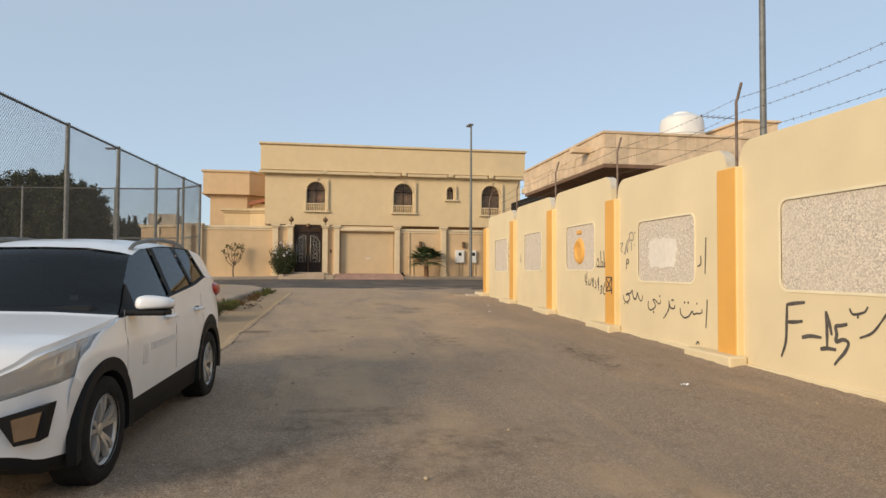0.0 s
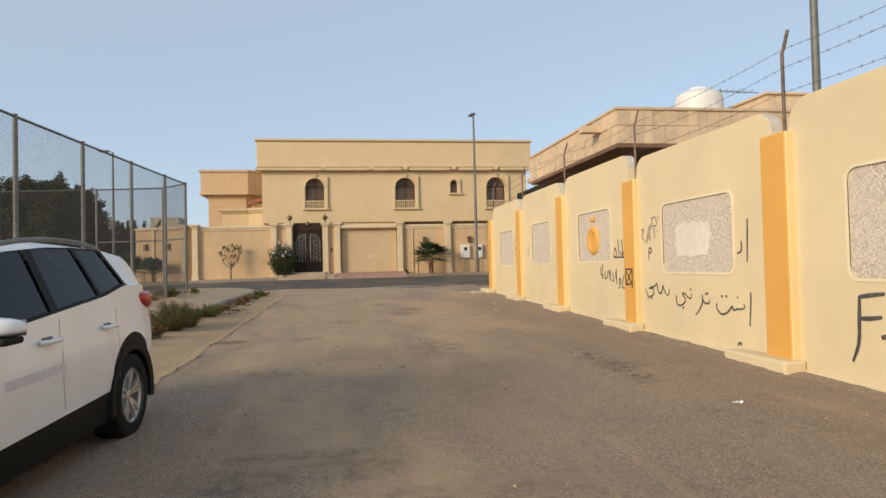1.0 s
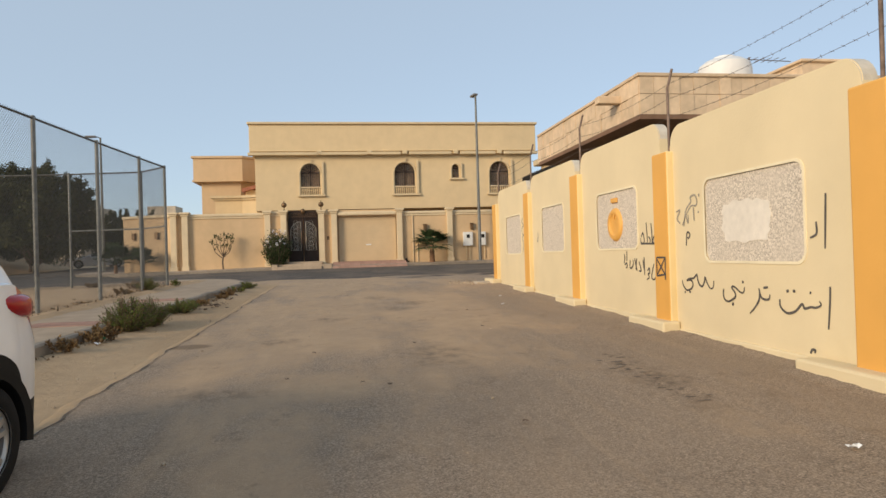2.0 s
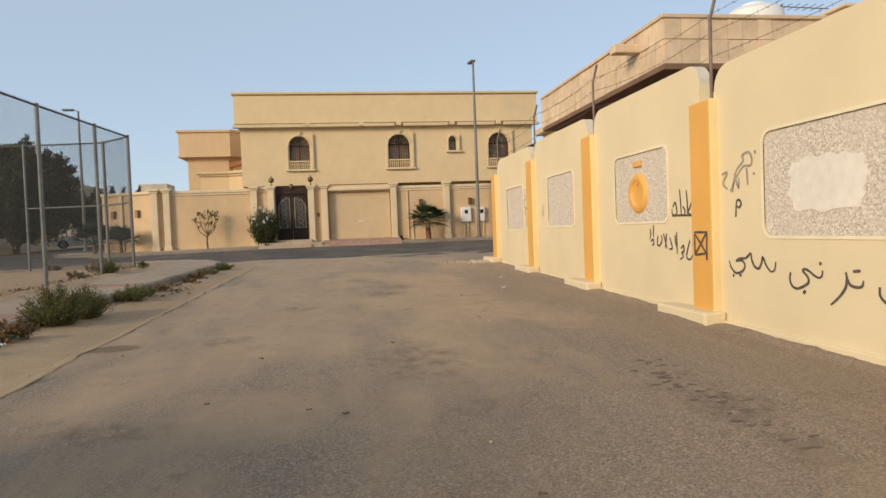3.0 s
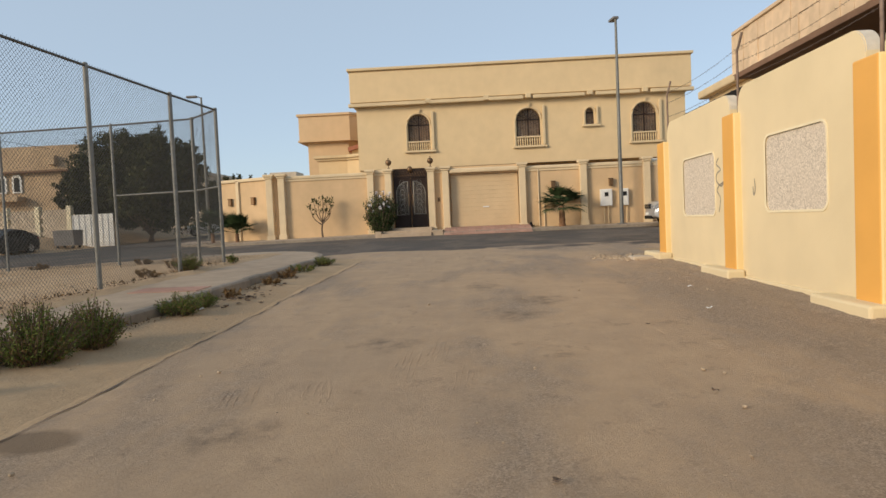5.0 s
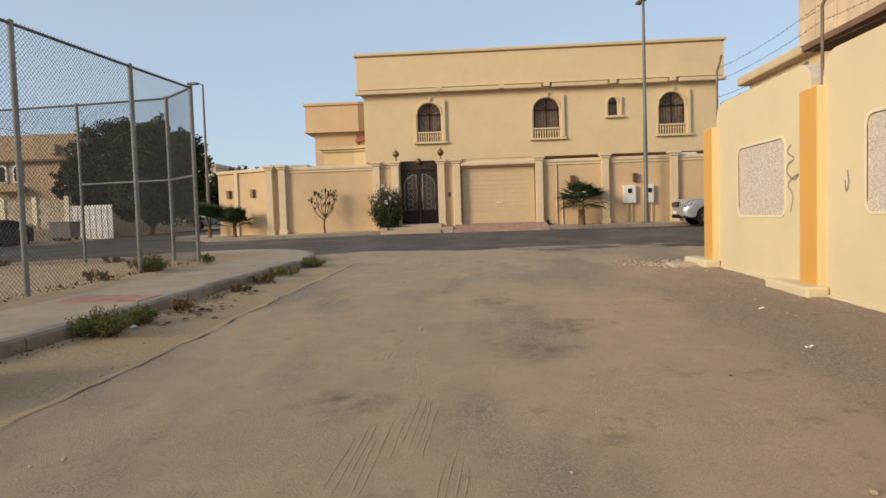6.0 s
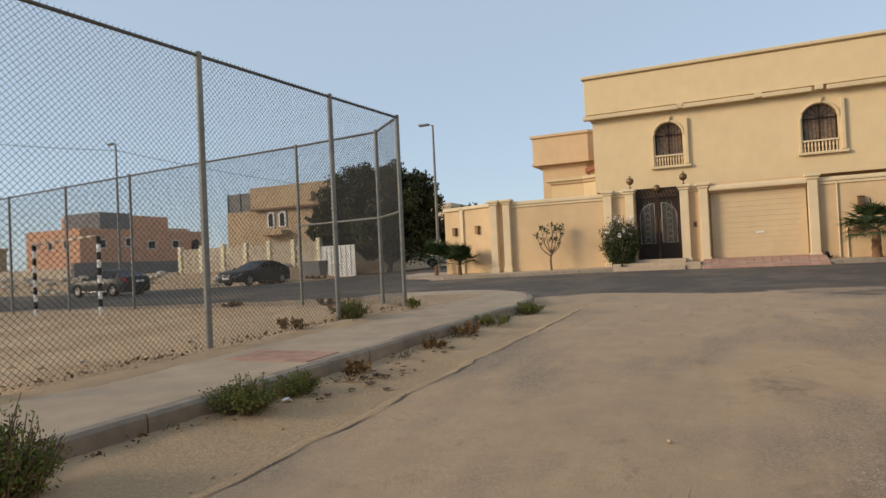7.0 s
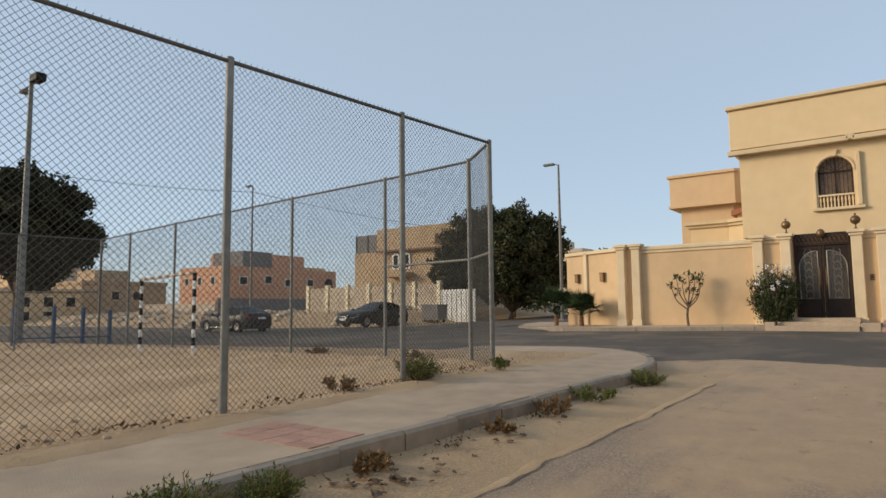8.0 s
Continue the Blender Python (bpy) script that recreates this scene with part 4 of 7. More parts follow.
def globe_lamp(x):
    t = thing("globe_lamp", pose(x, BW - 0.12, 4.03), "bronze globe lamp on a gate column", "lamp", "gate lamps")
    part("stem", lathe(bmesh.new(), [(0.07, 0), (0.06, 0.03), (0.025, 0.07), (0.025, 0.16), (0.05, 0.18)], 10), M_BRONZE, t, smooth=50)
    part("globe", ball(bmesh.new(), (0, 0, 0.31), 0.15), M_BRONZE, t, smooth=80)
    part("finial", ball(bmesh.new(), (0, 0, 0.50), 0.035), M_BRONZE, t, smooth=80)



bell = thing("door_bell", pose(-0.07, BW, 2.45), "small dark door bell beside the gate", "door bell")
part("plate", bx(-0.06, 0.06, -0.03, 0.0, -0.10, 0.10, bevel=0.008), M_BRONZE, bell)
part("button", lathe(bmesh.new(), [(0.022, -0.03), (0.020, -0.042), (0.001, -0.045)], 10, "y"), M_BLACK, bell)

globe_lamp(-2.45)
globe_lamp(-0.42)


def wall_light(m):
    t = thing("wall_light", m, "small square dark bronze wall light", "lamp", "wall lights")
    part("back_plate", bx(-0.07, 0.07, -0.03, 0.02, -0.14, 0.14, bevel=0.01), M_BRONZE, t)
    part("housing", bx(-0.10, 0.10, -0.16, -0.03, -0.17, 0.17, bevel=0.02), M_BRONZE, t)
    part("cap", bx(-0.12, 0.12, -0.18, -0.02, 0.17, 0.20, bevel=0.01), M_BRONZE, t)


for x in (5.45, 8.2, 11.6):
    wall_light(pose(x, BW - 0.02, 2.9))
for s in (0.75, 2.25):
    wall_light(pose(-11.4, 41.15, 0.8, 0, 0, wang - 180) @ pose(s, 0.01, 2.0))


def meter_box(x, w):
    t = thing("electric_meter_box", pose(x, BW, 2.18), "white steel electricity meter box on the street wall", "meter box", "meter boxes")
    part("cabinet", bx(-w / 2, w / 2, -0.2, 0.0, -0.40, 0.40, bevel=0.015), M_WHITE, t)
    part("door", bx(-w / 2 + 0.03, w / 2 - 0.03, -0.215, -0.2, -0.37, 0.37, bevel=0.005), M_WHITE, t)
    part("sight_glass", bx(-0.09, 0.09, -0.225, -0.215, 0.05, 0.25), M_DARK, t)
    for k in (-0.1, 0.1):
        part("conduit", tb([(k, -0.1, -0.4), (k, -0.08, -1.2)], 0.025, 6), M_HOUSE_TRIM, t)


meter_box(7.95, 0.56)
meter_box(8.82, 0.36)
pipe = thing("drain_pipe", None, "thin tan pipes running down the street wall", "pipe")
part("pipe", tb([(4.75, BW - 0.04, 3.7), (4.75, BW - 0.04, 0.9)], 0.03, 6), M_COLUMN, pipe)
part("pipe", tb([(5.0, BW - 0.04, 2.0), (5.0, BW - 0.04, 0.9)], 0.03, 6), M_COLUMN, pipe)
ac = thing("air_conditioner", pose(10.6, BW + 0.4, 3.42), "white outdoor air conditioner on the wall top", "air conditioner")
part("casing", bx(-0.42, 0.42, -0.15, 0.18, 0.0, 0.56, bevel=0.02), M_WHITE, ac)
part("fan_grille", lathe(bmesh.new(), [(0.0, -0.165), (0.08, -0.165), (0.2, -0.16), (0.21, -0.15)], 16, "y", (-0.12, 0, 0.28)), M_GREY, ac)
taps = thing("water_meter", pose(4.3, BW - 0.3, gz(4, 39.4) + 0.17), "small dark water meter at the foot of the wall", "meter")
part("body", lathe(bmesh.new(), [(0.0, 0.0), (0.07, 0.0), (0.09, 0.1), (0.05, 0.22), (0.0, 0.24)], 10), M_BLACK, taps)
part("pipe", tb([(-0.15, 0, 0.05), (0.15, 0, 0.05), (0.18, 0.2, 0.06)], 0.025, 6), M_BLACK, taps)

# rooftop bits of the villa
for x, h in ((4.4, 0.28), (8.0, 0.3)):
    t = thing("roof_aerial", pose(x, HY + 1.5, 9.38), "small dark aerial on the parapet", "aerial", "aerials")
    part("mast", tb([(0, 0, 0), (0, 0, h)], 0.018, 5), M_BARB, t)
    part("arm", tb([(-0.3, 0, h * 0.8), (0.2, 0, h)], 0.012, 5), M_BARB, t)


# ---------------------------------------------------------------- street lamps
def street_lamp(x, y, h, reach, rot, name_label, double=False):
    z = ground_h(x, y) if y < 38 else gz(x, y) + 0.16
    t = thing("street_lamp", pose(x, y, z, 0, 0, rot), name_label, "street lamp", "street lamps")
    part("base_plate", bx(-0.17, 0.17, -0.17, 0.17, -0.05, 0.03, bevel=0.01), M_GALV, t)
    part("pole", tb([(0, 0, 0), (0, 0, h * 0.5), (0, 0, h)], [0.10, 0.08, 0.055], 10), M_GALV, t, smooth=50)
    for s in ((1, -1) if double else (1,)):
        part("arm", tb([(0, 0, h - 0.05), (s * reach * 0.5, 0, h + 0.05), (s * reach, 0, h + 0.06)], 0.03, 6), M_GALV, t, smooth=50)
        part("lamp_head", bx(s * reach - 0.1 if s > 0 else -reach - 0.55, s * reach + 0.55 if s > 0 else -reach + 0.1, -0.14, 0.14, h, h + 0.13, bevel=0.05), M_GREY, t)


street_lamp(8.5, 38.95, 9.45, 0.02, 100, "tall grey steel street lamp before the villa")
street_lamp(-14.6, 47.3, 8.6, 0.35, 180, "grey street lamp at the side street corner")
street_lamp(-37.0, 43.9, 10.0, 0.35, 170, "grey street lamp across the cross street")
# floodlight pole by the court
fl = thing("floodlight_pole", pose(-28.85, 26.15, ground_h(-28.85, 26.15)), "tall grey floodlight pole with two heads beside the court", "floodlight")
part("pole", tb([(0, 0, -0.1), (0, 0, 6), (0, 0, 11.0)], [0.15, 0.12, 0.09], 10), M_GALV, fl, smooth=50)
part("cross_arm", tb([(-0.45, -0.1, 10.75), (0.45, 0.1, 11.0)], 0.04, 6), M_GALV, fl)
part("lamp_head", bx(0.05, 0.75, -0.12, 0.3, 10.95, 11.3, bevel=0.05), M_BLACK, fl)
part("lamp_head", bx(-0.7, -0.3, -0.2, 0.1, 10.6, 10.76, bevel=0.03), M_GREY, fl)
# pole behind the painted wall
pw = thing("utility_pole", pose(5.80, 7.55, 0.05), "tall plain grey steel pole behind the cream wall", "pole")
part("pole", tb([(0, 0, -0.1), (0, 0, 4), (0, 0, 9.5)], [0.05, 0.042, 0.036], 12), M_GALV, pw, smooth=50)
part("base_plate", bx(-0.15, 0.15, -0.15, 0.15, -0.06, 0.02, bevel=0.01), M_GALV, pw)


# ---------------------------------------------------------------- chain-link fence round the court
def fence_x(y):
    return -4.63 - 0.047 * (23.75 - y)


def mesh_bay(p, q, zb0, zb1, zt0, zt1, parent, pitch=0.072, r=0.0027):
    """Woven diamonds between two posts: slanted wires both ways, clipped to the bay."""
    bm = bmesh.new()
    p, q = Vector((*p, 0)), Vector((*q, 0))
    L = (q - p).length
    d = (q - p) / L
    nrm = Vector((d.y, -d.x, 0))
    H = (zt0 + zt1) / 2 - (zb0 + zb1) / 2

    def at(s, h, o):
        f = s / L
        z = (zb0 + (zb1 - zb0) * f) + h / H * ((zt0 + (zt1 - zt0) * f) - (zb0 + (zb1 - zb0) * f))
        return p + d * s + nrm * o + Vector((0, 0, z))
    k = -int(H / pitch) - 1
    while k * pitch < L:
        for way in (1, -1):
            s0, s1 = k * pitch, k * pitch + H
            a, b = max(0.0, s0), min(L, s1)
            if b - a > 0.01:
                h0, h1 = a - s0, b - s0
                if way < 0:
                    h0, h1 = H - h0, H - h1
                o = 0.003 * way
                A, B = at(a, h0, o), at(b, h1, o)
                ax = (B - A).normalized()
                u = ax.cross(nrm).normalized() * r
                v = nrm * r
                ring = [[bm.verts.new(c + w) for w in (u, -0.5 * u + v * 0.87, -0.5 * u - v * 0.87)] for c in (A, B)]
                for i in range(3):
                    bm.faces.new((ring[0][i], ring[0][(i + 1) % 3], ring[1][(i + 1) % 3], ring[1][i]))
        k += 1
    return tagged(part("wire_mesh", bm, M_WIRE, parent), kind="stuff")


# top rails: silhouette against the sky put into a darker steel colour
M_RAIL = mat("dark_silhouette_rail", (0.10, 0.095, 0.085), 0.7, 0.2, 9, 0.05, 60, 0.2)


def fence_run(pts, tops, parent, rails=(), post_r=0.042, rail_r=0.024, pitch=0.072, wire=0.0028, barbs=True):
    for i, ((x, y), zt) in enumerate(zip(pts, tops)):
        g = ground_h(x, y)
        po = part("post", tb([(x, y, g - 0.3), (x, y, zt + 0.03)], post_r, 10), M_GALV, parent, smooth=50)
        part("post_cap", ball(bmesh.new(), (x, y, zt + 0.03), post_r * 1.1, 8, 6, 0.6), M_GALV, po, smooth=80)
        for h in (0.25, 0.5, 0.75):
            part("tie", tb([(x, y, g + (zt - g) * h - 0.012), (x, y, g + (zt - g) * h + 0.012)], post_r * 1.18, 8), M_GALV, po)
    for i in range(len(pts) - 1):
        p, q = pts[i], pts[i + 1]
        g0, g1 = ground_h(*p) + 0.0, ground_h(*q) + 0.0
        part("top_rail", tb([(*p, tops[i]), (*q, tops[i + 1])], rail_r, 8), M_RAIL, parent, smooth=50)
        if i in rails:
            part("mid_rail", tb([(*p, g0 + 0.5 * (tops[i] - g0)), (*q, g1 + 0.5 * (tops[i + 1] - g1))], rail_r, 8), M_GALV, parent, smooth=50)
        mesh_bay(p, q, g0, g1, tops[i] - 0.005, tops[i + 1] - 0.005, parent, pitch, wire)
        if barbs:
            bm = bmesh.new()
            n = int((Vector(q) - Vector(p)).length / 0.072)
            for k in range(n):
                f = (k + 0.5) / n
                x, y, z = p[0] + (q[0] - p[0]) * f, p[1] + (q[1] - p[1]) * f, tops[i] + (tops[i + 1] - tops[i]) * f
                tube(bm, [(x, y - 0.02, z - 0.02), (x, y + 0.012, z + 0.05)], 0.0034, 3, False)
            tagged(part("wire_end", bm, M_WIRE, parent), kind="stuff")


fence = thing("chain_link_fence", None, "tall galvanised chain-link fence round the sandy court", "fence")
ys = [2.6, 5.3, 8.0, 10.7, 13.4, 16.05, 18.87, 21.6, 23.75]
fence_run([(fence_x(y), y) for y in ys] + [(-5.54, 24.5)], [4.10, 4.11, 4.13, 4.15, 4.17, 4.20, 4.23, 4.27, 4.31, 4.26], fence, rails=(8,))
back = thing("chain_link_fence", None, "far side of the chain-link court fence beside the cross street", "fence")
bxs = [-5.54, -7.76, -10.97, -13.8, -16.85, -20.0, -22.4]
fence_run([(x, 24.5 + 0.1 * (-5.54 - x)) for x in bxs], [4.26, 4.24, 4.24, 4.22, 4.2, 4.17, 4.15], back, rails=(0,), post_r=0.036, barbs=False)
west = thing("chain_link_fence", None, "distant end of the chain-link court fence with a middle rail", "fence")
fence_run([(-22.4, 26.2), (-22.5, 23.6), (-22.6, 21.0), (-22.7, 18.4), (-22.8, 15.8), (-22.9, 13.2)], [4.15, 4.12, 4.1, 4.1, 4.1, 4.1], west, rails=(0, 1, 2, 3, 4), post_r=0.036, barbs=False)

# goal on the court
goal = thing("football_goal", None, "small black and white banded goal without a net on the sand", "goal")
GL, GR = Vector((-17.05, 24.75, 0)), Vector((-14.06, 24.5, 0))


def banded(name, a, b, r, parent):
    a, b = Vector(a), Vector(b)
    n = max(2, round((b - a).length / 0.21))
    bm = tube(bmesh.new(), [a.lerp(b, k / n) for k in range(n + 1)], r, 8)
    bm.faces.ensure_lookup_table()
    for i, f in enumerate(bm.faces):
        f.material_index = (i // 8) % 2
    return part(name, bm, [M_WHITE, M_BLACK], parent)


for c in (GL, GR):
    g = ground_h(c.x, c.y)
    banded("goal_post", (c.x, c.y, g - 0.02), (c.x, c.y, g + 2.05), 0.05, goal)
bar = banded("crossbar", (GL.x, GL.y, ground_h(GL.x, GL.y) + 2.03), (GR.x, GR.y, ground_h(GR.x, GR.y) + 2.06), 0.04, goal)
bar.data.materials[0], bar.data.materials[1] = M_BLOCK, M_RUST
bar["label"] = "rusty crossbar with worn pale bands"

barrier = thing("blue_barrier", None, "blue painted steel posts with a rail beyond the court", "barrier")
for k, (x, y) in enumerate(((-26.0, 26.25), (-25.6, 27.15), (-25.2, 28.0), (-26.6, 25.1))):
    part("post", tb([(x, y, ground_h(x, y) - 0.1), (x, y, ground_h(x, y) + 1.45)], 0.085, 8), M_BLUE, barrier)
part("rail", tb([(-26.6, 25.1, 0.62), (-25.2, 28.0, 0.62)], 0.03, 6), M_BLUE, barrier)

# red paving patch on the pavement
patch = thing("pavement_ramp", None, "faded red paving patch in the concrete pavement", "paving", kind="structure")
for i in range(4):
    for j in range(4):
        y0 = 18.33 + 0.16 * i
        x0 = kerb_x(18.6) - 0.20 - 0.28 * (j + 1)
        z = gz(x0, y0 + 0.1) + 0.178 + 0.05 * (0.2 + 0.30 * (j + 0.5)) / 2.6
        part("paver", bx(x0, x0 + 0.274, y0, y0 + 0.154, z - 0.05, z + 0.004), M_RED_PAVE, patch)
for i in range(4):
    for j in range(4):
        y0 = 14.0 + 0.16 * i
        x0 = kerb_x(14.3) - 0.20 - 0.28 * (j + 1)
        z = gz(x0, y0 + 0.1) + 0.178 + 0.05 * (0.2 + 0.30 * (j + 0.5)) / 2.6
        part("paver", bx(x0, x0 + 0.274, y0, y0 + 0.154, z - 0.05, z + 0.004), M_RED_PAVE, patch)

# ---------------------------------------------------------------- building behind the painted wall
stone = thing("stone_villa", None, "flat-roofed villa clad in tan stone with a dark overhang", "house")
VX, VY, VT, VB = 6.65, 14.7, 4.76, 3.95
part("fascia", bx(VX + 0.05, 17.0, VY + 0.05, 21.3, VB + 0.03, VT), M_VILLA, stone)
part("coping", bx(VX - 0.05, 17.05, VY - 0.05, 21.35, VT, VT + 0.07, bevel=0.015), M_VILLA, stone)
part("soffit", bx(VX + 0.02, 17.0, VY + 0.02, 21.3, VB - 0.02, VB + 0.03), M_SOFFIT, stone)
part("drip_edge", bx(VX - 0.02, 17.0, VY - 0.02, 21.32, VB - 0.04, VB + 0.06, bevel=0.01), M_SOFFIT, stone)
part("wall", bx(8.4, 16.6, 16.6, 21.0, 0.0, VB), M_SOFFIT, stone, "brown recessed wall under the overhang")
# stone cladding in courses: vertical slabs along both visible faces
rs = random.Random(5)
k = 0
for face in ("s", "w"):
    u, end = (VX, 13.6) if face == "s" else (VY, 21.2)
    while u < end:
        w = rs.uniform(0.22, 0.34)
        for z0, z1 in ((VB + 0.06, VB + 0.46), (VB + 0.47, VT)):
            o = rs.uniform(0.0, 0.022)
            if face == "s":
                b_ = bx(u + 0.006, u + w, VY + 0.0 - o, VY + 0.05, z0, z1)
            else:
                b_ = bx(VX + 0.0 - o, VX + 0.05, u + 0.006, u + w, z0, z1)
            part("stone_slab", b_, M_VILLA, stone)
        u += w
t = thing("roof_spout", pose(VX, 15.65, 4.5), "stubby tan concrete roof spout", "spout")
part("spout", bx(-0.5, 0.02, -0.11, 0.11, -0.08, 0.08, bevel=0.02), M_VILLA, t)
part("channel", bx(-0.45, 0.02, -0.06, 0.06, 0.081, 0.085), M_SOFFIT, t)
tank = thing("water_tank", pose(11.0, 18.6, VT + 0.03), "white plastic rooftop water tank", "water tank")
part("tank_body", lathe(bmesh.new(), [(0.0, 0.15), (0.66, 0.15), (0.68, 0.2), (0.68, 0.5), (0.71, 0.52), (0.68, 0.55), (0.68, 0.85), (0.71, 0.87), (0.68, 0.9), (0.68, 1.2), (0.64, 1.38), (0.48, 1.5), (0.3, 1.54), (0.27, 1.6), (0.0, 1.61)], 28), M_TANK, tank, smooth=35)
part("stand", bx(-0.8, 0.8, -0.8, 0.8, 0.0, 0.15, bevel=0.02), M_GREY, tank)
aer = thing("roof_aerial", pose(11.45, 18.2, VT + 0.07), "thin television aerial beside the water tank", "aerial", "aerials")
part("mast", tb([(0, 0, 0), (0, 0, 1.45)], 0.018, 6), M_BARB, aer)
part("arm", tb([(-0.2, 0, 1.4), (1.2, 0, 1.36)], 0.012, 5), M_BARB, aer)
for k in range(6):
    part("element", tb([(-0.1 + 0.2 * k, -0.22, 1.39), (-0.1 + 0.2 * k, 0.22, 1.39)], 0.008, 5), M_BARB, aer)
rt = thing("roof_room", None, "tan stair room on the flat roof", "house")
part("wall", bx(12.05, 13.2, 17.0, 20.8, VT, VT + 1.05), M_VILLA, rt)
part("cap", bx(11.97, 13.28, 16.92, 20.88, VT + 1.05, VT + 1.12, bevel=0.02), M_VILLA, rt)
# neighbour beyond it
nb = thing("neighbour_house", None, "tan house with a moulded cornice beyond the cream wall", "house")
part("wall", bx(9.95, 20.0, 25.5, 31.6, 0.3, 5.3), M_HOUSE, nb)
part("cornice", bx(9.65, 20.2, 25.2, 31.9, 5.3, 5.58, bevel=0.06), M_HOUSE_TRIM, nb)
part("band", bx(9.75, 20.0, 25.35, 31.75, 4.8, 4.95, bevel=0.03), M_HOUSE_TRIM, nb)
part("shade_screen", bx(9.0, 9.06, 26.2, 31.5, 3.2, 4.75), M_BLACK, nb, "dark shade sheet")
for k in range(5):
    part("screen_post", bx(9.06, 9.12, 26.2 + 1.3 * k, 26.26 + 1.3 * k, 0.4, 4.8), M_GALV, nb)


# ---------------------------------------------------------------- cars
def lerp_table(tab, x):
    """Value at x in rows of (x, value) running from front to back."""
    if x >= tab[0][0]:
        return tab[0][1]
    for (xa, a), (xb, b) in zip(tab, tab[1:]):
        if x >= xb:
            return b + (a - b) * (x - xb) / (xa - xb)
    return tab[-1][1]


def soft_table(tab, x, w=0.05):
    return sum(lerp_table(tab, x + o) for o in (-w, -w / 2, 0, w / 2, w)) / 5


def soft_pow(v, e):
    """A signed power, to square a ball up."""
    return math.copysign(abs(v) ** e, v)


def wheel(parent, x, y, r, side, rim_mat, spokes=5):
    w = part("wheel", lathe(bmesh.new(), [(r * 0.64, -0.10), (r * 0.72, -0.112), (r * 0.9, -0.115), (r * 0.985, -0.095), (r, -0.06), (r, 0.06), (r * 0.985, 0.095), (r * 0.9, 0.115), (r * 0.72, 0.112), (r * 0.64, 0.10)], 40, "y", (0, 0, 0)), M_TYRE, parent, smooth=40)
    w.matrix_basis = pose(x, y, r, 0, 0, 0 if side > 0 else 180)
    part("rim", lathe(bmesh.new(), [(r * 0.655, 0.112), (r * 0.668, 0.098), (r * 0.64, 0.092), (r * 0.615, 0.075)], 40, "y"), M_ALLOY if rim_mat is None else rim_mat, w, smooth=40)
    part("barrel", lathe(bmesh.new(), [(r * 0.615, 0.075), (r * 0.58, 0.02), (r * 0.55, -0.05), (0.02, -0.06)], 32, "y"), M_GREY, w, smooth=40)
    part("brake_disc", lathe(bmesh.new(), [(0.02, 0.012), (r * 0.42, 0.012), (r * 0.42, 0.0)], 24, "y"), M_GREY, w)
    for k in range(spokes):
        bm = bmesh.new()
        for off in (-0.19, 0.19):
            a0 = 2 * math.pi * k / spokes + math.pi / 2
            p = Vector((math.cos(a0 + off * 0.7), 0, math.sin(a0 + off * 0.7))) * r * 0.13 + Vector((0, 0.066, 0))
            q = Vector((math.cos(a0 + off), 0, math.sin(a0 + off))) * r * 0.62 + Vector((0, 0.086, 0))
            d = (q - p).normalized()
            sd = d.cross(Vector((0, 1, 0))).normalized()
            rows = []
            for c, wd, th in ((p, 0.020, 0.03), (p.lerp(q, 0.5) + Vector((0, 0.012, 0)), 0.019, 0.026), (q, 0.023, 0.02)):
                rows.append([bm.verts.new(c + sd * u + Vector((0, v, 0))) for u, v in ((-wd, -th), (-wd * 0.7, 0.006), (wd * 0.7, 0.006), (wd, -th))])
            for a, b in zip(rows, rows[1:]):
                for i in range(3):
                    bm.faces.new((a[i], a[i + 1], b[i + 1], b[i]))
        bmesh.ops.recalc_face_normals(bm, faces=bm.faces[:])
        part("spoke", bm, M_ALLOY if rim_mat is None else rim_mat, w, smooth=30)
    part("hub_cap", lathe(bmesh.new(), [(r * 0.13, 0.05), (r * 0.12, 0.074), (r * 0.08, 0.079), (0.002, 0.08)], 16, "y"), M_ALLOY if rim_mat is None else rim_mat, w, smooth=40)
    return w


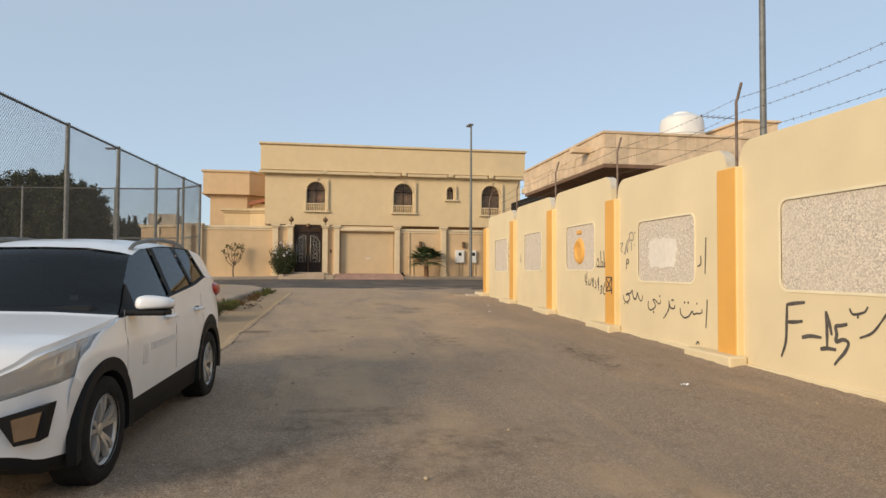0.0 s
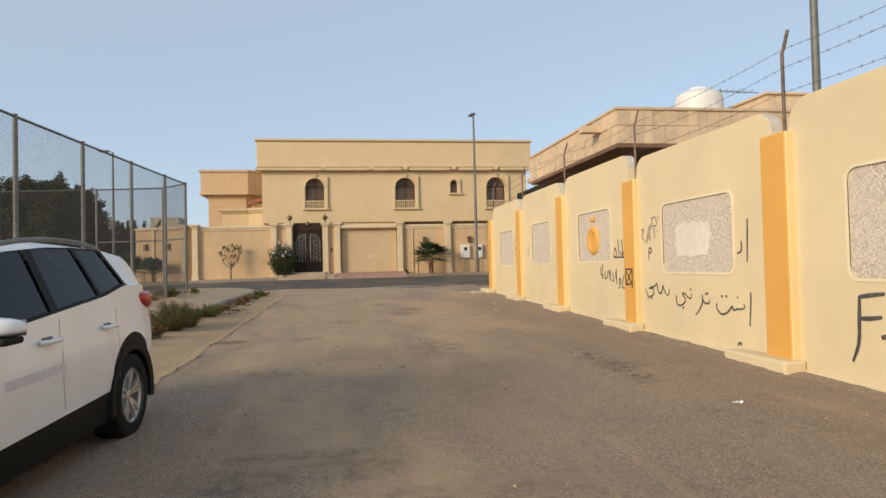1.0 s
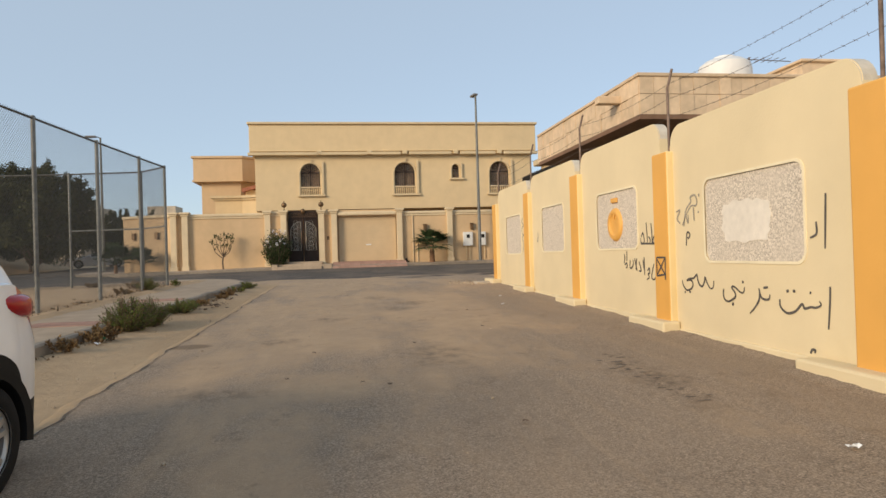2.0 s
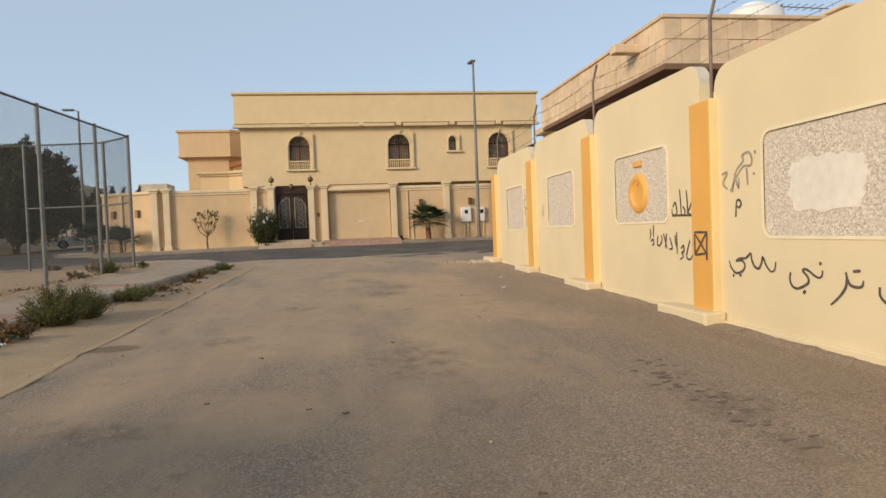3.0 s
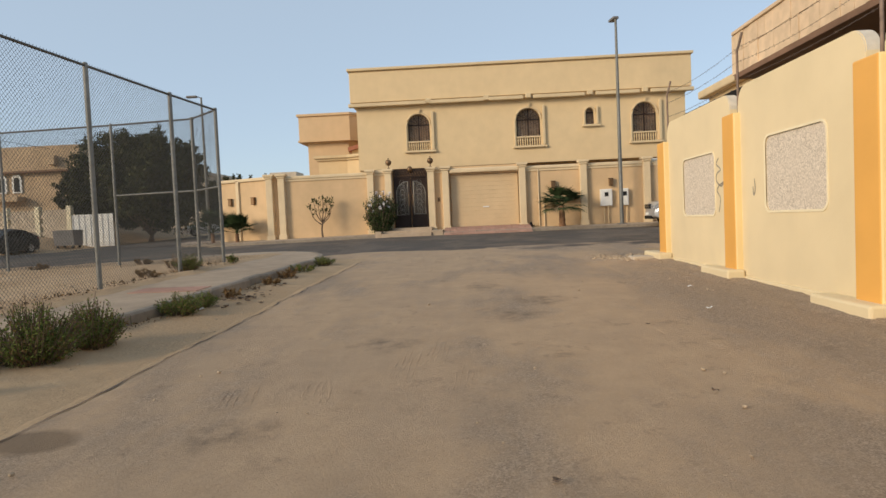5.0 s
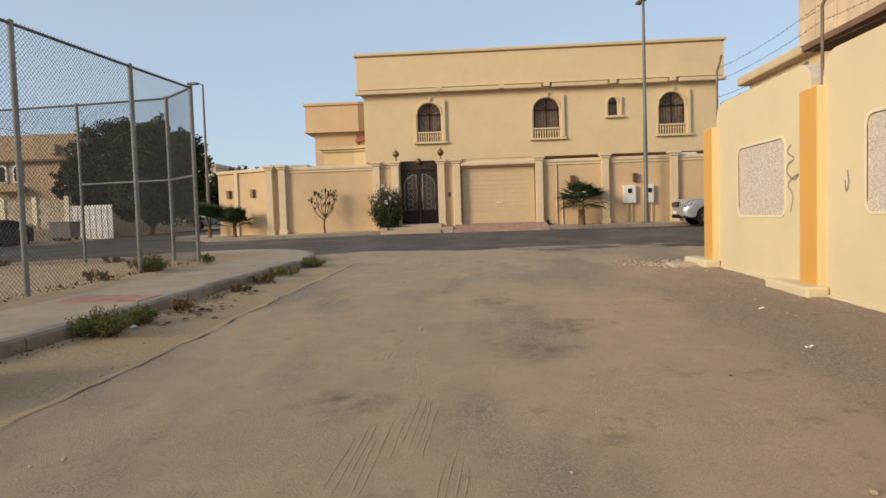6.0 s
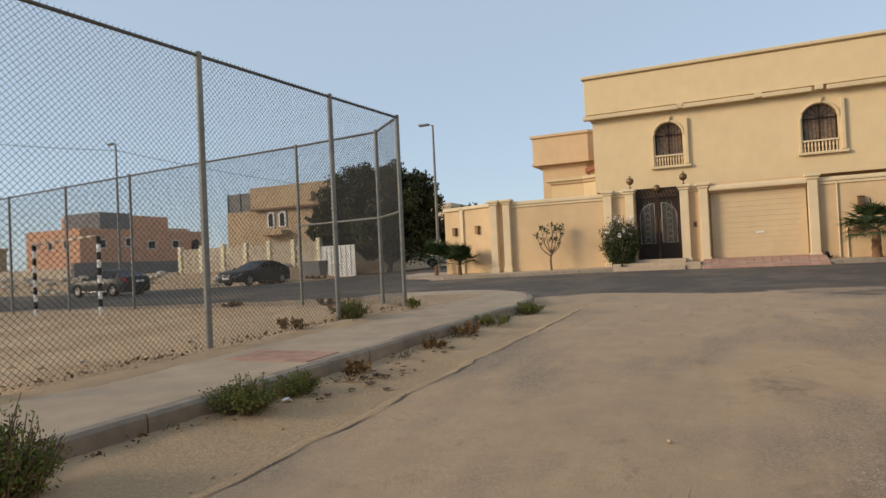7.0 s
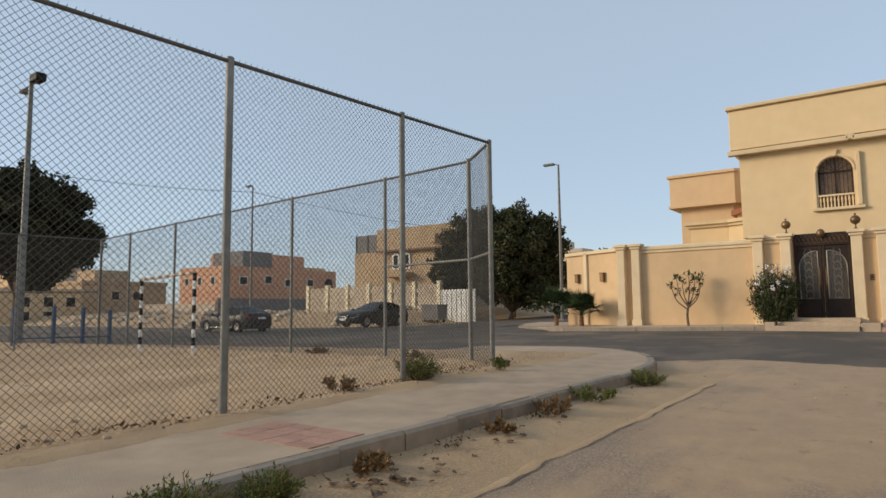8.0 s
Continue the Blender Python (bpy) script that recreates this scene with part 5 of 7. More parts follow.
def car(m, c, label, group="cars"):
    """A car facing local +x. c: tables of its lines."""
    root = thing("car", m, label, "car", group)
    L2, hb, R = c["half"], c["wb"] / 2, c["arch"]
    xs = set()
    n = int(2 * L2 / 0.06)
    for k in range(n + 1):
        xs.add(round(L2 - 2 * L2 * k / n, 4))
    for cx in (hb, -hb):
        for k in range(13):
            xs.add(round(cx + R * math.cos(math.pi * k / 12), 4))
    for k in range(6):
        xs.add(round(L2 - 0.012 * k * k, 4))
        xs.add(round(-L2 + 0.012 * k * k, 4))
    for a, b in c["win"]:
        xs.update((a, b))
    xs.update((c["screen"][0], c["screen"][1], c["rear"][0], c["rear"][1]))
    xs = sorted(xs, reverse=True)
    xs = [x for i, x in enumerate(xs) if i == 0 or xs[i - 1] - x > 0.004]

    def section(x):
        top, belt, w = soft_table(c["top"], x), soft_table(c["belt"], x), soft_table(c["wide"], x, 0.03)
        zb = soft_table(c["bottom"], x, 0.03)
        for cx in (hb, -hb):
            if abs(x - cx) < R:
                zb = max(zb, c["wheel"] + math.sqrt(R * R - (x - cx) ** 2))
        belt = min(belt, top - 0.012)
        zb = min(zb, belt - 0.05)

        def side(z):
            t = (z - 0.2) / (c["beltz"] - 0.2)
            return w * (0.955 + 0.045 * math.sin(min(1.0, max(0.0, t * 1.35)) * math.pi / 2) - 0.05 * max(0.0, t - 0.62) / 0.38 + c["crease"] * math.exp(-((t - 0.74) / 0.07) ** 2))
        pts = [(0, zb + 0.02), (side(zb) * 0.6, zb + 0.02), (side(zb) - 0.02, zb)]
        cl = c["clad"] if x < c["lamp"] + 0.1 else min(c["clad"], 0.12)
        zs = [zb + (belt - zb) * f for f in (0.035, cl, 0.42, 0.58, 0.72, 0.84, 0.94, 1.0)]
        pts += [(side(z), z) for z in zs]
        wb_ = side(belt)
        g = (top - belt) / (c["height"] - c["beltz"])
        g = min(1.0, g)
        wr = wb_ * (0.94 - c["tumble"] * g)
        pts.append((wb_ - 0.025, belt + 0.012 * min(1, g * 3)))
        pts.append((wr + 0.035 * (1 - g), belt + (top - belt) * (0.90 if g > 0.25 else 0.6)))
        pts.append((wr - 0.09, top - 0.018 * g - 0.004))
        pts.append((wr * 0.5, top + 0.012))
        pts.append((0, top + 0.018))
        return pts

    rows = [section(x) for x in xs]
    K = len(rows[0])
    sets = {}

    def bag(key):
        if key not in sets:
            sets[key] = (bmesh.new(), {})
        return sets[key]

    def vert(key, i, k, s):
        bm, cache = bag(key)
        if k == 0 or k == K - 1:
            s = 0
        q = (i, k, s)
        if q not in cache:
            y, z = rows[i][k]
            inset = 0.0
            if key.startswith(("win", "screen", "rear")):
                inset = 0.012
            x = xs[i]
            if 5 <= k <= B + 1 and c["lamp"] - 0.45 < x < c["lamp"] + 0.45:
                x += (7.5 - k) * 0.075 * math.cos((x - c["lamp"]) / 0.45 * math.pi / 2)
            if k >= B + 2 and c["lean"]:
                x += c["lean"] * (step01((-0.4 - x) / 0.9) if x > -1.4 else 1 - step01((-1.4 - x) / 0.66))
            if x > L2 - 0.5:
                x -= 0.16 * (y / 0.8) ** 2 * (1 - (L2 - x) / 0.5)
            if x < -L2 + 0.4:
                x += 0.10 * (y / 0.8) ** 2 * (1 - (x + L2) / 0.4)
            cache[q] = bm.verts.new((x, (s if s else 1) * (y - inset if k > 9 else y) if y else 0.0, z - (inset if k > 12 else 0)))
        return cache[q]

    B = 10  # ring index of the belt
    for i in range(len(xs) - 1):
        xc = (xs[i] + xs[i + 1]) / 2
        for k in range(K - 1):
            for s in (1, -1):
                key = "body"
                if k == B + 1:
                    for j, (a, b) in enumerate(c["win"]):
                        if b < xc < a:
                            key = "win%d%+d" % (j, s)
                if k >= B + 2 and c["screen"][1] < xc < c["screen"][0]:
                    key = "screen"
                if k in (B, B + 1) and c["screen"][1] - 0.0 < xc < c["screen"][0] and key == "body":
                    key = "pillar%+d" % s
                if k >= B + 2 and c["rear"][1] < xc < c["rear"][0]:
                    key = "rear"
                if k in (B, B + 1) and key == "body" and c["win"][-1][1] - 0.06 < xc < c["win"][0][0] + 0.1:
                    key = "pillar%+d" % s
                if k < 4 and c["clad"] > 0.05:
                    key = "cladding"
                if 7 <= k < B and xc > c["lamp"]:
                    key = "lamp%+d" % s
                if 8 <= k < B + 1 and xc < c["tail"]:
                    key = "tail%+d" % s
                q = [vert(key, i, k, s), vert(key, i + 1, k, s), vert(key, i + 1, k + 1, s), vert(key, i, k + 1, s)]
                q = list(dict.fromkeys(q))
                if len(q) > 2:
                    bag(key)[0].faces.new(q if s > 0 else list(reversed(q)))
    # bowed ends
    def cap_vert(key, i, k, j):
        y, z = rows[i][k]
        if j == 0 or y == 0:
            return vert(key, i, k, 1)
        if j == 6:
            return vert(key, i, k, -1)
        bm, cache = bag(key)
        q = (i, k, 10 + j)
        if q not in cache:
            yy = y * (1 - j / 3)
            bow = (yy / 0.8) ** 2
            cache[q] = bm.verts.new((xs[i] - 0.16 * bow if i == 0 else xs[i] + 0.10 * bow, yy, z))
        return cache[q]

    for i, rev in ((0, False), (len(xs) - 1, True)):
        for k in range(K - 1):
            key = "cladding" if k < 4 and c["clad"] > 0.05 else "body"
            for j in range(6):
                kk = key
                if i == 0 and 8 <= k < B and j in (0, 5):
                    kk = "lamp+1" if j == 0 else "lamp-1"
                q = [cap_vert(kk, i, k, j), cap_vert(kk, i, k + 1, j), cap_vert(kk, i, k + 1, j + 1), cap_vert(kk, i, k, j + 1)]
                q = list(dict.fromkeys(q))
                if len(q) > 2:
                    bag(kk)[0].faces.new(q if not rev else list(reversed(q)))
    body = None
    for key in ["body"] + [k for k in sets if k != "body"]:
        bm = sets[key][0]
        if key == "body":
            body = part("body", bm, c["paint"], root, smooth=38)
        elif key.startswith("win"):
            part("side_window", bm, M_CARGLASS, root, smooth=60)
        elif key == "screen":
            part("windscreen", bm, M_CARGLASS, root, smooth=60)
        elif key == "rear":
            part("rear_window", bm, M_CARGLASS, root, smooth=60)
        elif key.startswith("pillar"):
            part("pillar", bm, M_BLACK if c["blackpillar"] else c["paint"], root, smooth=50)
        elif key == "cladding":
            part("cladding", bm, M_BLACK, root, "black plastic sill and arch trim", smooth=40)
        elif key.startswith("lamp"):
            s = 1 if key.endswith("+1") else -1
            inner = bm.copy()
            for v in inner.verts:
                v.co.x -= 0.05
                v.co.y *= 0.93
            o = part("headlamp", bm, M_LAMPGLASS, root, "clear headlamp", smooth=60)
            part("reflector", inner, M_CHROME if c["clad"] > 0.05 else M_GREY, o)
        else:
            part("tail_lamp", bm, M_REDLENS, root, "red tail lamp", smooth=60)
    # rooms of the car
    bz = c["beltz"]
    part("floor_pan", bx(-L2 + 0.25, L2 - 0.3, -0.62, 0.62, c["low"] + 0.02, c["low"] + 0.14), M_BLACK, root)
    part("dashboard", bx(c["screen"][0] - 0.42, c["screen"][0] - 0.05, -0.66, 0.66, c["low"] + 0.3, bz + 0.02, bevel=0.05), M_BLACK, root)
    for sx in c["seats"]:
        for sy in (-0.36, 0.36):
            st = part("seat", bx(sx - 0.25, sx + 0.28, sy - 0.25, sy + 0.25, c["low"] + 0.15, c["low"] + 0.42, bevel=0.06), M_SEAT, root)
            part("backrest", bx(sx - 0.36, sx - 0.22, sy - 0.24, sy + 0.24, c["low"] + 0.35, bz + 0.12, bevel=0.05), M_SEAT, st)
            part("headrest", bx(sx - 0.35, sx - 0.25, sy - 0.13, sy + 0.13, bz + 0.15, bz + 0.34, bevel=0.04), M_SEAT, st)
    bm = bmesh.new()
    sc = Vector((c["screen"][0] - 0.55, 0.37, bz - 0.02))
    tube(bm, [sc + Vector((0.06 * math.sin(a), 0.18 * math.cos(a), 0.17 * math.sin(a))) for a in [2 * math.pi * k / 18 for k in range(19)]], 0.015, 6)
    part("steering_wheel", bm, M_BLACK, root)
    for cx in (hb, -hb):
        for s in (1, -1):
            wheel(root, cx, s * (c["track"]), c["wheel"], s, None)
            bm = lathe(bmesh.new(), [(R - 0.005, 0.0), (R - 0.02, -0.34)], 28, "y", (cx, s * (c["track"] + 0.10), c["wheel"]))
            if s < 0:
                for v in bm.verts:
                    v.co.y = -(c["track"] + 0.10) + ((c["track"] + 0.10) + v.co.y) * -1
            for v in list(bm.verts):
                if v.co.z < c["wheel"] - 0.05:
                    bm.verts.remove(v)
            part("wheel_liner", bm, M_BLACK, root)
            if c["clad"] > 0.05:
                bm = bmesh.new()
                arc = []
                for k in range(19):
                    a = radians(-12 + 204 * k / 18)
                    arc.append((math.cos(a), math.sin(a)))
                yo = lerp_table(c["wide"], cx) * 0.985
                ring = []
                for ca, sa in arc:
                    row = []
                    for rr, dy in ((R - 0.02, -0.06), (R - 0.015, 0.018), (R + 0.055, 0.022), (R + 0.07, -0.03)):
                        row.append(bm.verts.new((cx + rr * ca, s * (yo + dy), max(c["low"] - 0.02, c["wheel"] + rr * sa))))
                    ring.append(row)
                for a, b in zip(ring, ring[1:]):
                    for j in range(3):
                        bm.faces.new((a[j], a[j + 1], b[j + 1], b[j]))
                bmesh.ops.recalc_face_normals(bm, faces=bm.faces[:])
                part("arch_trim", bm, M_BLACK, root, smooth=40)
    for s in (1, -1):
        # mirror
        mx, mz = c["screen"][0] - 0.17, bz + 0.06 - c["drop"]
        wy = lerp_table(c["wide"], mx) * 0.95
        mb = bmesh.new()
        ball(mb, (0, 0, 0), 1.0, 20, 14)
        for v in mb.verts:
            e = Vector((soft_pow(v.co.x, 0.75), soft_pow(v.co.y, 0.6), soft_pow(v.co.z, 0.65)))
            v.co = Vector((mx - 0.02 + 0.085 * min(e.x, 1) - 0.03 * e.y * (1 if e.x > 0 else 0), s * (wy + 0.165 + 0.125 * e.y), mz + 0.03 + (0.06 if e.z > 0 else 0.035) * e.z * (1 - 0.22 * e.y)))
        mo = part("door_mirror", mb, c["paint"], root, smooth=50)
        part("mirror_foot", bx(mx - 0.09, mx + 0.08, min(s * (wy - 0.03), s * (wy + 0.26)), max(s * (wy - 0.03), s * (wy + 0.26)), mz - 0.045, mz - 0.008, bevel=0.014), M_BLACK, mo)
        part("mirror_glass", bx(mx - 0.104, mx - 0.10, s * (wy + 0.17) - 0.09, s * (wy + 0.17) + 0.09, mz - 0.01, mz + 0.07), M_CHROME, mo)
        for hx in c["handles"]:
            wy2 = lerp_table(c["wide"], hx) * 0.985
            hz = bz - 0.13
            h = part("door_handle", tb([(hx + 0.10, s * wy2, hz), (hx + 0.08, s * (wy2 + 0.035), hz), (hx - 0.08, s * (wy2 + 0.035), hz), (hx - 0.10, s * wy2, hz)], 0.016, 8), c["paint"], root, smooth=50)
            part("handle_cup", bx(hx - 0.05, hx + 0.05, min(s * (wy2 - 0.02), s * (wy2 + 0.004)), max(s * (wy2 - 0.02), s * (wy2 + 0.004)), hz - 0.02, hz + 0.025, bevel=0.008), M_GREY, h)
        for px in c["seams"]:
            pts = []
            for k in range(9):
                z = c["low"] + 0.24 + (bz - c["low"] - 0.25) * k / 8
                t = (z - 0.2) / (bz - 0.2)
                w = soft_table(c["wide"], px, 0.03)
                yy = w * (0.955 + 0.045 * math.sin(min(1.0, max(0.0, t * 1.35)) * math.pi / 2) - 0.05 * max(0.0, t - 0.62) / 0.38 + c["crease"] * math.exp(-((t - 0.74) / 0.07) ** 2))
                pts.append((px + 0.05 * math.sin(k / 8 * 3), s * (yy - 0.001), z))
            part("door_seam", tb(pts, 0.003, 5), M_GREY, root)
    # front and rear details
    nz = c["nose"]
    part("grille", bx(L2 - 0.10, L2 + 0.012, -0.42, 0.42, nz - 0.17, nz + 0.03, bevel=0.02), M_BLACK, root)
    for k in range(3):
        part("grille_bar", bx(L2 + 0.005, L2 + 0.022, -0.40, 0.40, nz - 0.14 + 0.06 * k, nz - 0.12 + 0.06 * k, bevel=0.006), M_CHROME, root)
    part("bumper_intake", bx(L2 - 0.12, L2 + 0.004, -0.5, 0.5, c["low"] + 0.02, c["low"] + 0.17, bevel=0.02), M_BLACK, root)
    part("number_plate", bx(L2 + 0.005, L2 + 0.02, -0.25, 0.25, c["low"] + 0.2, c["low"] + 0.31, bevel=0.004), M_PAPER, root)
    part("number_plate", bx(-L2 - 0.015, -L2, -0.25, 0.25, c["plate"], c["plate"] + 0.11, bevel=0.004), M_PAPER, root)
    part("rear_bumper_trim", bx(-L2 - 0.01, -L2 + 0.1, -0.6, 0.6, c["low"] + 0.02, c["low"] + 0.12, bevel=0.02), M_BLACK, root)
    return root


M_DECAL = mat("faded_decal", (0.66, 0.66, 0.67), 0.5, 0.1, 30, 0)
SUV = dict(drop=0.07, lean=0.20, half=2.135, wb=2.59, arch=0.385, wheel=0.336, height=1.57, beltz=1.07, low=0.24, crease=0.014, clad=0.25, tumble=0.20, track=0.765, blackpillar=True,
           top=[(2.135, 0.80), (2.10, 0.89), (2.0, 0.95), (1.75, 0.970), (1.3, 1.005), (0.98, 1.03), (0.32, 1.475), (0.08, 1.535), (-0.4, 1.568), (-0.9, 1.566), (-1.4, 1.54), (-1.72, 1.48), (-2.0, 1.14), (-2.09, 1.0), (-2.135, 0.80)],
           belt=[(2.135, 0.78), (2.05, 0.88), (1.75, 0.935), (1.3, 0.975), (0.98, 1.01), (0.0, 1.085), (-0.9, 1.16), (-1.3, 1.225), (-1.75, 1.22), (-2.0, 1.10), (-2.135, 0.78)],
           wide=[(2.135, 0.60), (2.10, 0.69), (2.03, 0.765), (1.9, 0.82), (1.7, 0.858), (1.4, 0.878), (1.0, 0.885), (-1.0, 0.885), (-1.6, 0.875), (-1.9, 0.835), (-2.05, 0.79), (-2.135, 0.74)],
           bottom=[(2.135, 0.34), (2.0, 0.25), (1.7, 0.22), (-1.7, 0.22), (-2.0, 0.27), (-2.135, 0.36)],
           win=[(0.64, -0.14), (-0.23, -0.86), (-0.90, -1.34)], screen=(0.98, 0.28), rear=(-1.74, -2.0), lamp=1.50, tail=-1.78, seats=(0.1, -0.75), handles=(0.02, -0.84), seams=(0.92, -0.18, -1.06), nose=0.80, plate=0.8, paint=M_CARWHITE)
suv = car(pose(-2.138, 5.464, 0.0, 0.0, 0.0, -93.4) @ pose(0, 0, 0.032, 0, 0.8), SUV, "white compact SUV with black lower trim parked facing down the street", "parked cars")
for s in (1, -1):
    rail = [(0.16, s * 0.60, 1.49), (0.02, s * 0.60, 1.54), (-0.42, s * 0.605, 1.578), (-0.95, s * 0.60, 1.57), (-1.28, s * 0.59, 1.535), (-1.42, s * 0.585, 1.48)]
    part("roof_rail", tb(smooth_line(rail, 5), 0.017, 8), M_GALV, suv, "grey roof rail", smooth=50)
    # fog lamp pocket
    fg = part("fog_lamp_pocket", prism(bmesh.new(), [(0.62, 0.585), (0.84, 0.64), (0.805, 0.45), (0.70, 0.435)], lambda p: (2.10 - 0.42 * max(0, p[0] - 0.45) - 0.07, s * p[0], p[1]), lambda p: (2.125 - 0.42 * max(0, p[0] - 0.45), s * p[0], p[1])), M_BLACK, suv)
    part("fog_lamp", prism(bmesh.new(), [(0.69, 0.575), (0.815, 0.605), (0.79, 0.475), (0.705, 0.46)], lambda p: (2.115 - 0.42 * max(0, p[0] - 0.45), s * p[0], p[1]), lambda p: (2.133 - 0.42 * max(0, p[0] - 0.45), s * p[0], p[1])), M_AMBER, fg, "dull amber fog lamp")
for s in (1, -1):
    lamp = bmesh.new()
    ball(lamp, (0, 0, 0), 1.0, 16, 10)
    for v in lamp.verts:
        v.co = Vector((-1.80 + 0.24 * soft_pow(v.co.x, 0.8), s * (0.785 + 0.075 * v.co.y) - s * 0.09 * max(0.0, -v.co.x), 1.08 + (0.075 - 0.02 * v.co.x) * soft_pow(v.co.z, 0.7) + 0.035 * v.co.x))
    part("tail_lamp", lamp, M_REDLENS, suv, "red tail lamp", smooth=60)
part("sticker", bx(0.78, 0.782, 0.42, 0.475, 1.10, 1.15), M_PAPER, suv, "small white windscreen sticker")
for k in range(3):
    part("door_marking", bx(0.56 + 0.04 * k, 0.585 + 0.04 * k, 0.874, 0.884, 0.64, 0.80), M_DECAL, suv, "faded grey bars on the door")
part("door_marking", bx(-0.16, 0.50, 0.880, 0.885, 0.725, 0.78), M_DECAL, suv)
part("rear_marking", bx(-1.70, -1.58, 0.80, 0.825, 1.075, 1.10), M_GREY, suv, "small grey marking bar")

SEDAN = dict(drop=0.0, lean=0.0, half=2.46, wb=2.84, arch=0.38, wheel=0.335, height=1.46, beltz=0.92, low=0.20, crease=0.010, clad=0.036, tumble=0.22, track=0.79, blackpillar=False,
             top=[(2.46, 0.60), (2.40, 0.70), (2.2, 0.80), (1.7, 0.90), (1.1, 0.965), (0.85, 0.985), (0.02, 1.38), (-0.3, 1.445), (-0.7, 1.46), (-1.1, 1.43), (-1.35, 1.37), (-1.95, 1.09), (-2.2, 1.065), (-2.4, 1.03), (-2.46, 0.80)],
             belt=[(2.46, 0.57), (2.3, 0.74), (1.7, 0.84), (0.85, 0.91), (0.0, 0.93), (-1.0, 0.96), (-1.7, 0.99), (-2.3, 0.98), (-2.46, 0.76)],
             wide=[(2.46, 0.64), (2.35, 0.77), (2.1, 0.86), (1.6, 0.91), (1.0, 0.925), (-1.2, 0.925), (-1.8, 0.90), (-2.2, 0.85), (-2.4, 0.78), (-2.46, 0.70)],
             bottom=[(2.46, 0.30), (2.3, 0.20), (-2.2, 0.20), (-2.46, 0.33)],
             win=[(0.5, -0.35), (-0.42, -1.22), (-1.27, -1.55)], screen=(0.85, 0.0), rear=(-1.37, -1.93), lamp=2.12, tail=-2.12, seats=(-0.05, -0.95), handles=(-0.3, -1.2), seams=(0.78, -0.38, -1.30), nose=0.66, plate=0.74, paint=M_CARDARK)
sed = car(pose(-30.6, 37.9, gz(-30.6, 37.9) + 0.05, 0, 0, 179), SEDAN, "dark grey sedan with chrome sill strips on the cross street")
for s in (1, -1):
    part("sill_strip", bx(-1.0, 1.0, min(s * 0.90, s * 0.925), max(s * 0.90, s * 0.925), 0.27, 0.30, bevel=0.005), M_CHROME, sed)
BLACKCAR = dict(SEDAN, paint=M_CARBLACK)
car(pose(-25.4, 43.9, gz(-25.4, 43.9) + 0.03, 0, 0, 268), BLACKCAR, "black sedan parked at the far kerb of the cross street", "parked cars")
WHITECAR = dict(SEDAN, paint=M_CARWHITE)
car(pose(-19.6, 60.5, gz(-19.6, 60.5) + 0.04, 0, 0, 200), WHITECAR, "white sedan parked in the side street", "parked cars")
BIGSUV = dict(SUV, drop=0.0, lean=0.0, half=2.43, wb=2.87, wheel=0.37, arch=0.43, height=1.78, beltz=1.12, low=0.30, clad=0.036, track=0.80, blackpillar=False,
              top=[(2.43, 0.86), (2.38, 0.98), (2.2, 1.06), (1.5, 1.12), (1.1, 1.15), (0.45, 1.66), (0.2, 1.74), (-0.4, 1.78), (-1.8, 1.75), (-2.1, 1.70), (-2.35, 1.15), (-2.43, 0.9)],
              belt=[(2.43, 0.83), (2.2, 0.98), (1.1, 1.09), (-1.0, 1.13), (-2.2, 1.15), (-2.43, 0.88)],
              wide=[(2.43, 0.78), (2.3, 0.87), (2.0, 0.92), (1.5, 0.935), (-1.9, 0.935), (-2.2, 0.90), (-2.43, 0.82)],
              bottom=[(2.43, 0.42), (2.2, 0.34), (-2.1, 0.34), (-2.43, 0.45)],
              win=[(0.75, -0.2), (-0.3, -1.1), (-1.18, -1.95)], screen=(1.1, 0.44), rear=(-2.12, -2.36), lamp=2.08, tail=-2.2, seats=(0.15, -0.8), handles=(-0.15, -1.05), seams=(1.0, -0.25, -1.15), nose=0.94, plate=0.9, paint=M_CARSILVER)
car(pose(11.65, 37.2, gz(12, 37.2) + 0.05, 0, 0, 179), BIGSUV, "silver SUV parked along the villa street wall", "parked cars")


# ---------------------------------------------------------------- plants
def leaf_quad(bm, c, d, n, l, w):
    """A pointed leaf from c along d."""
    s = d.cross(n).normalized() * w
    m = c + d * l * 0.45
    a, b, t, e = bm.verts.new(c), bm.verts.new(m + s), bm.verts.new(c + d * l), bm.verts.new(m - s)
    bm.faces.new((a, b, t, e))


def rnd_dir(r, up=0.0):
    v = Vector((r.gauss(0, 1), r.gauss(0, 1), r.gauss(0, 1) + up))
    return v.normalized()


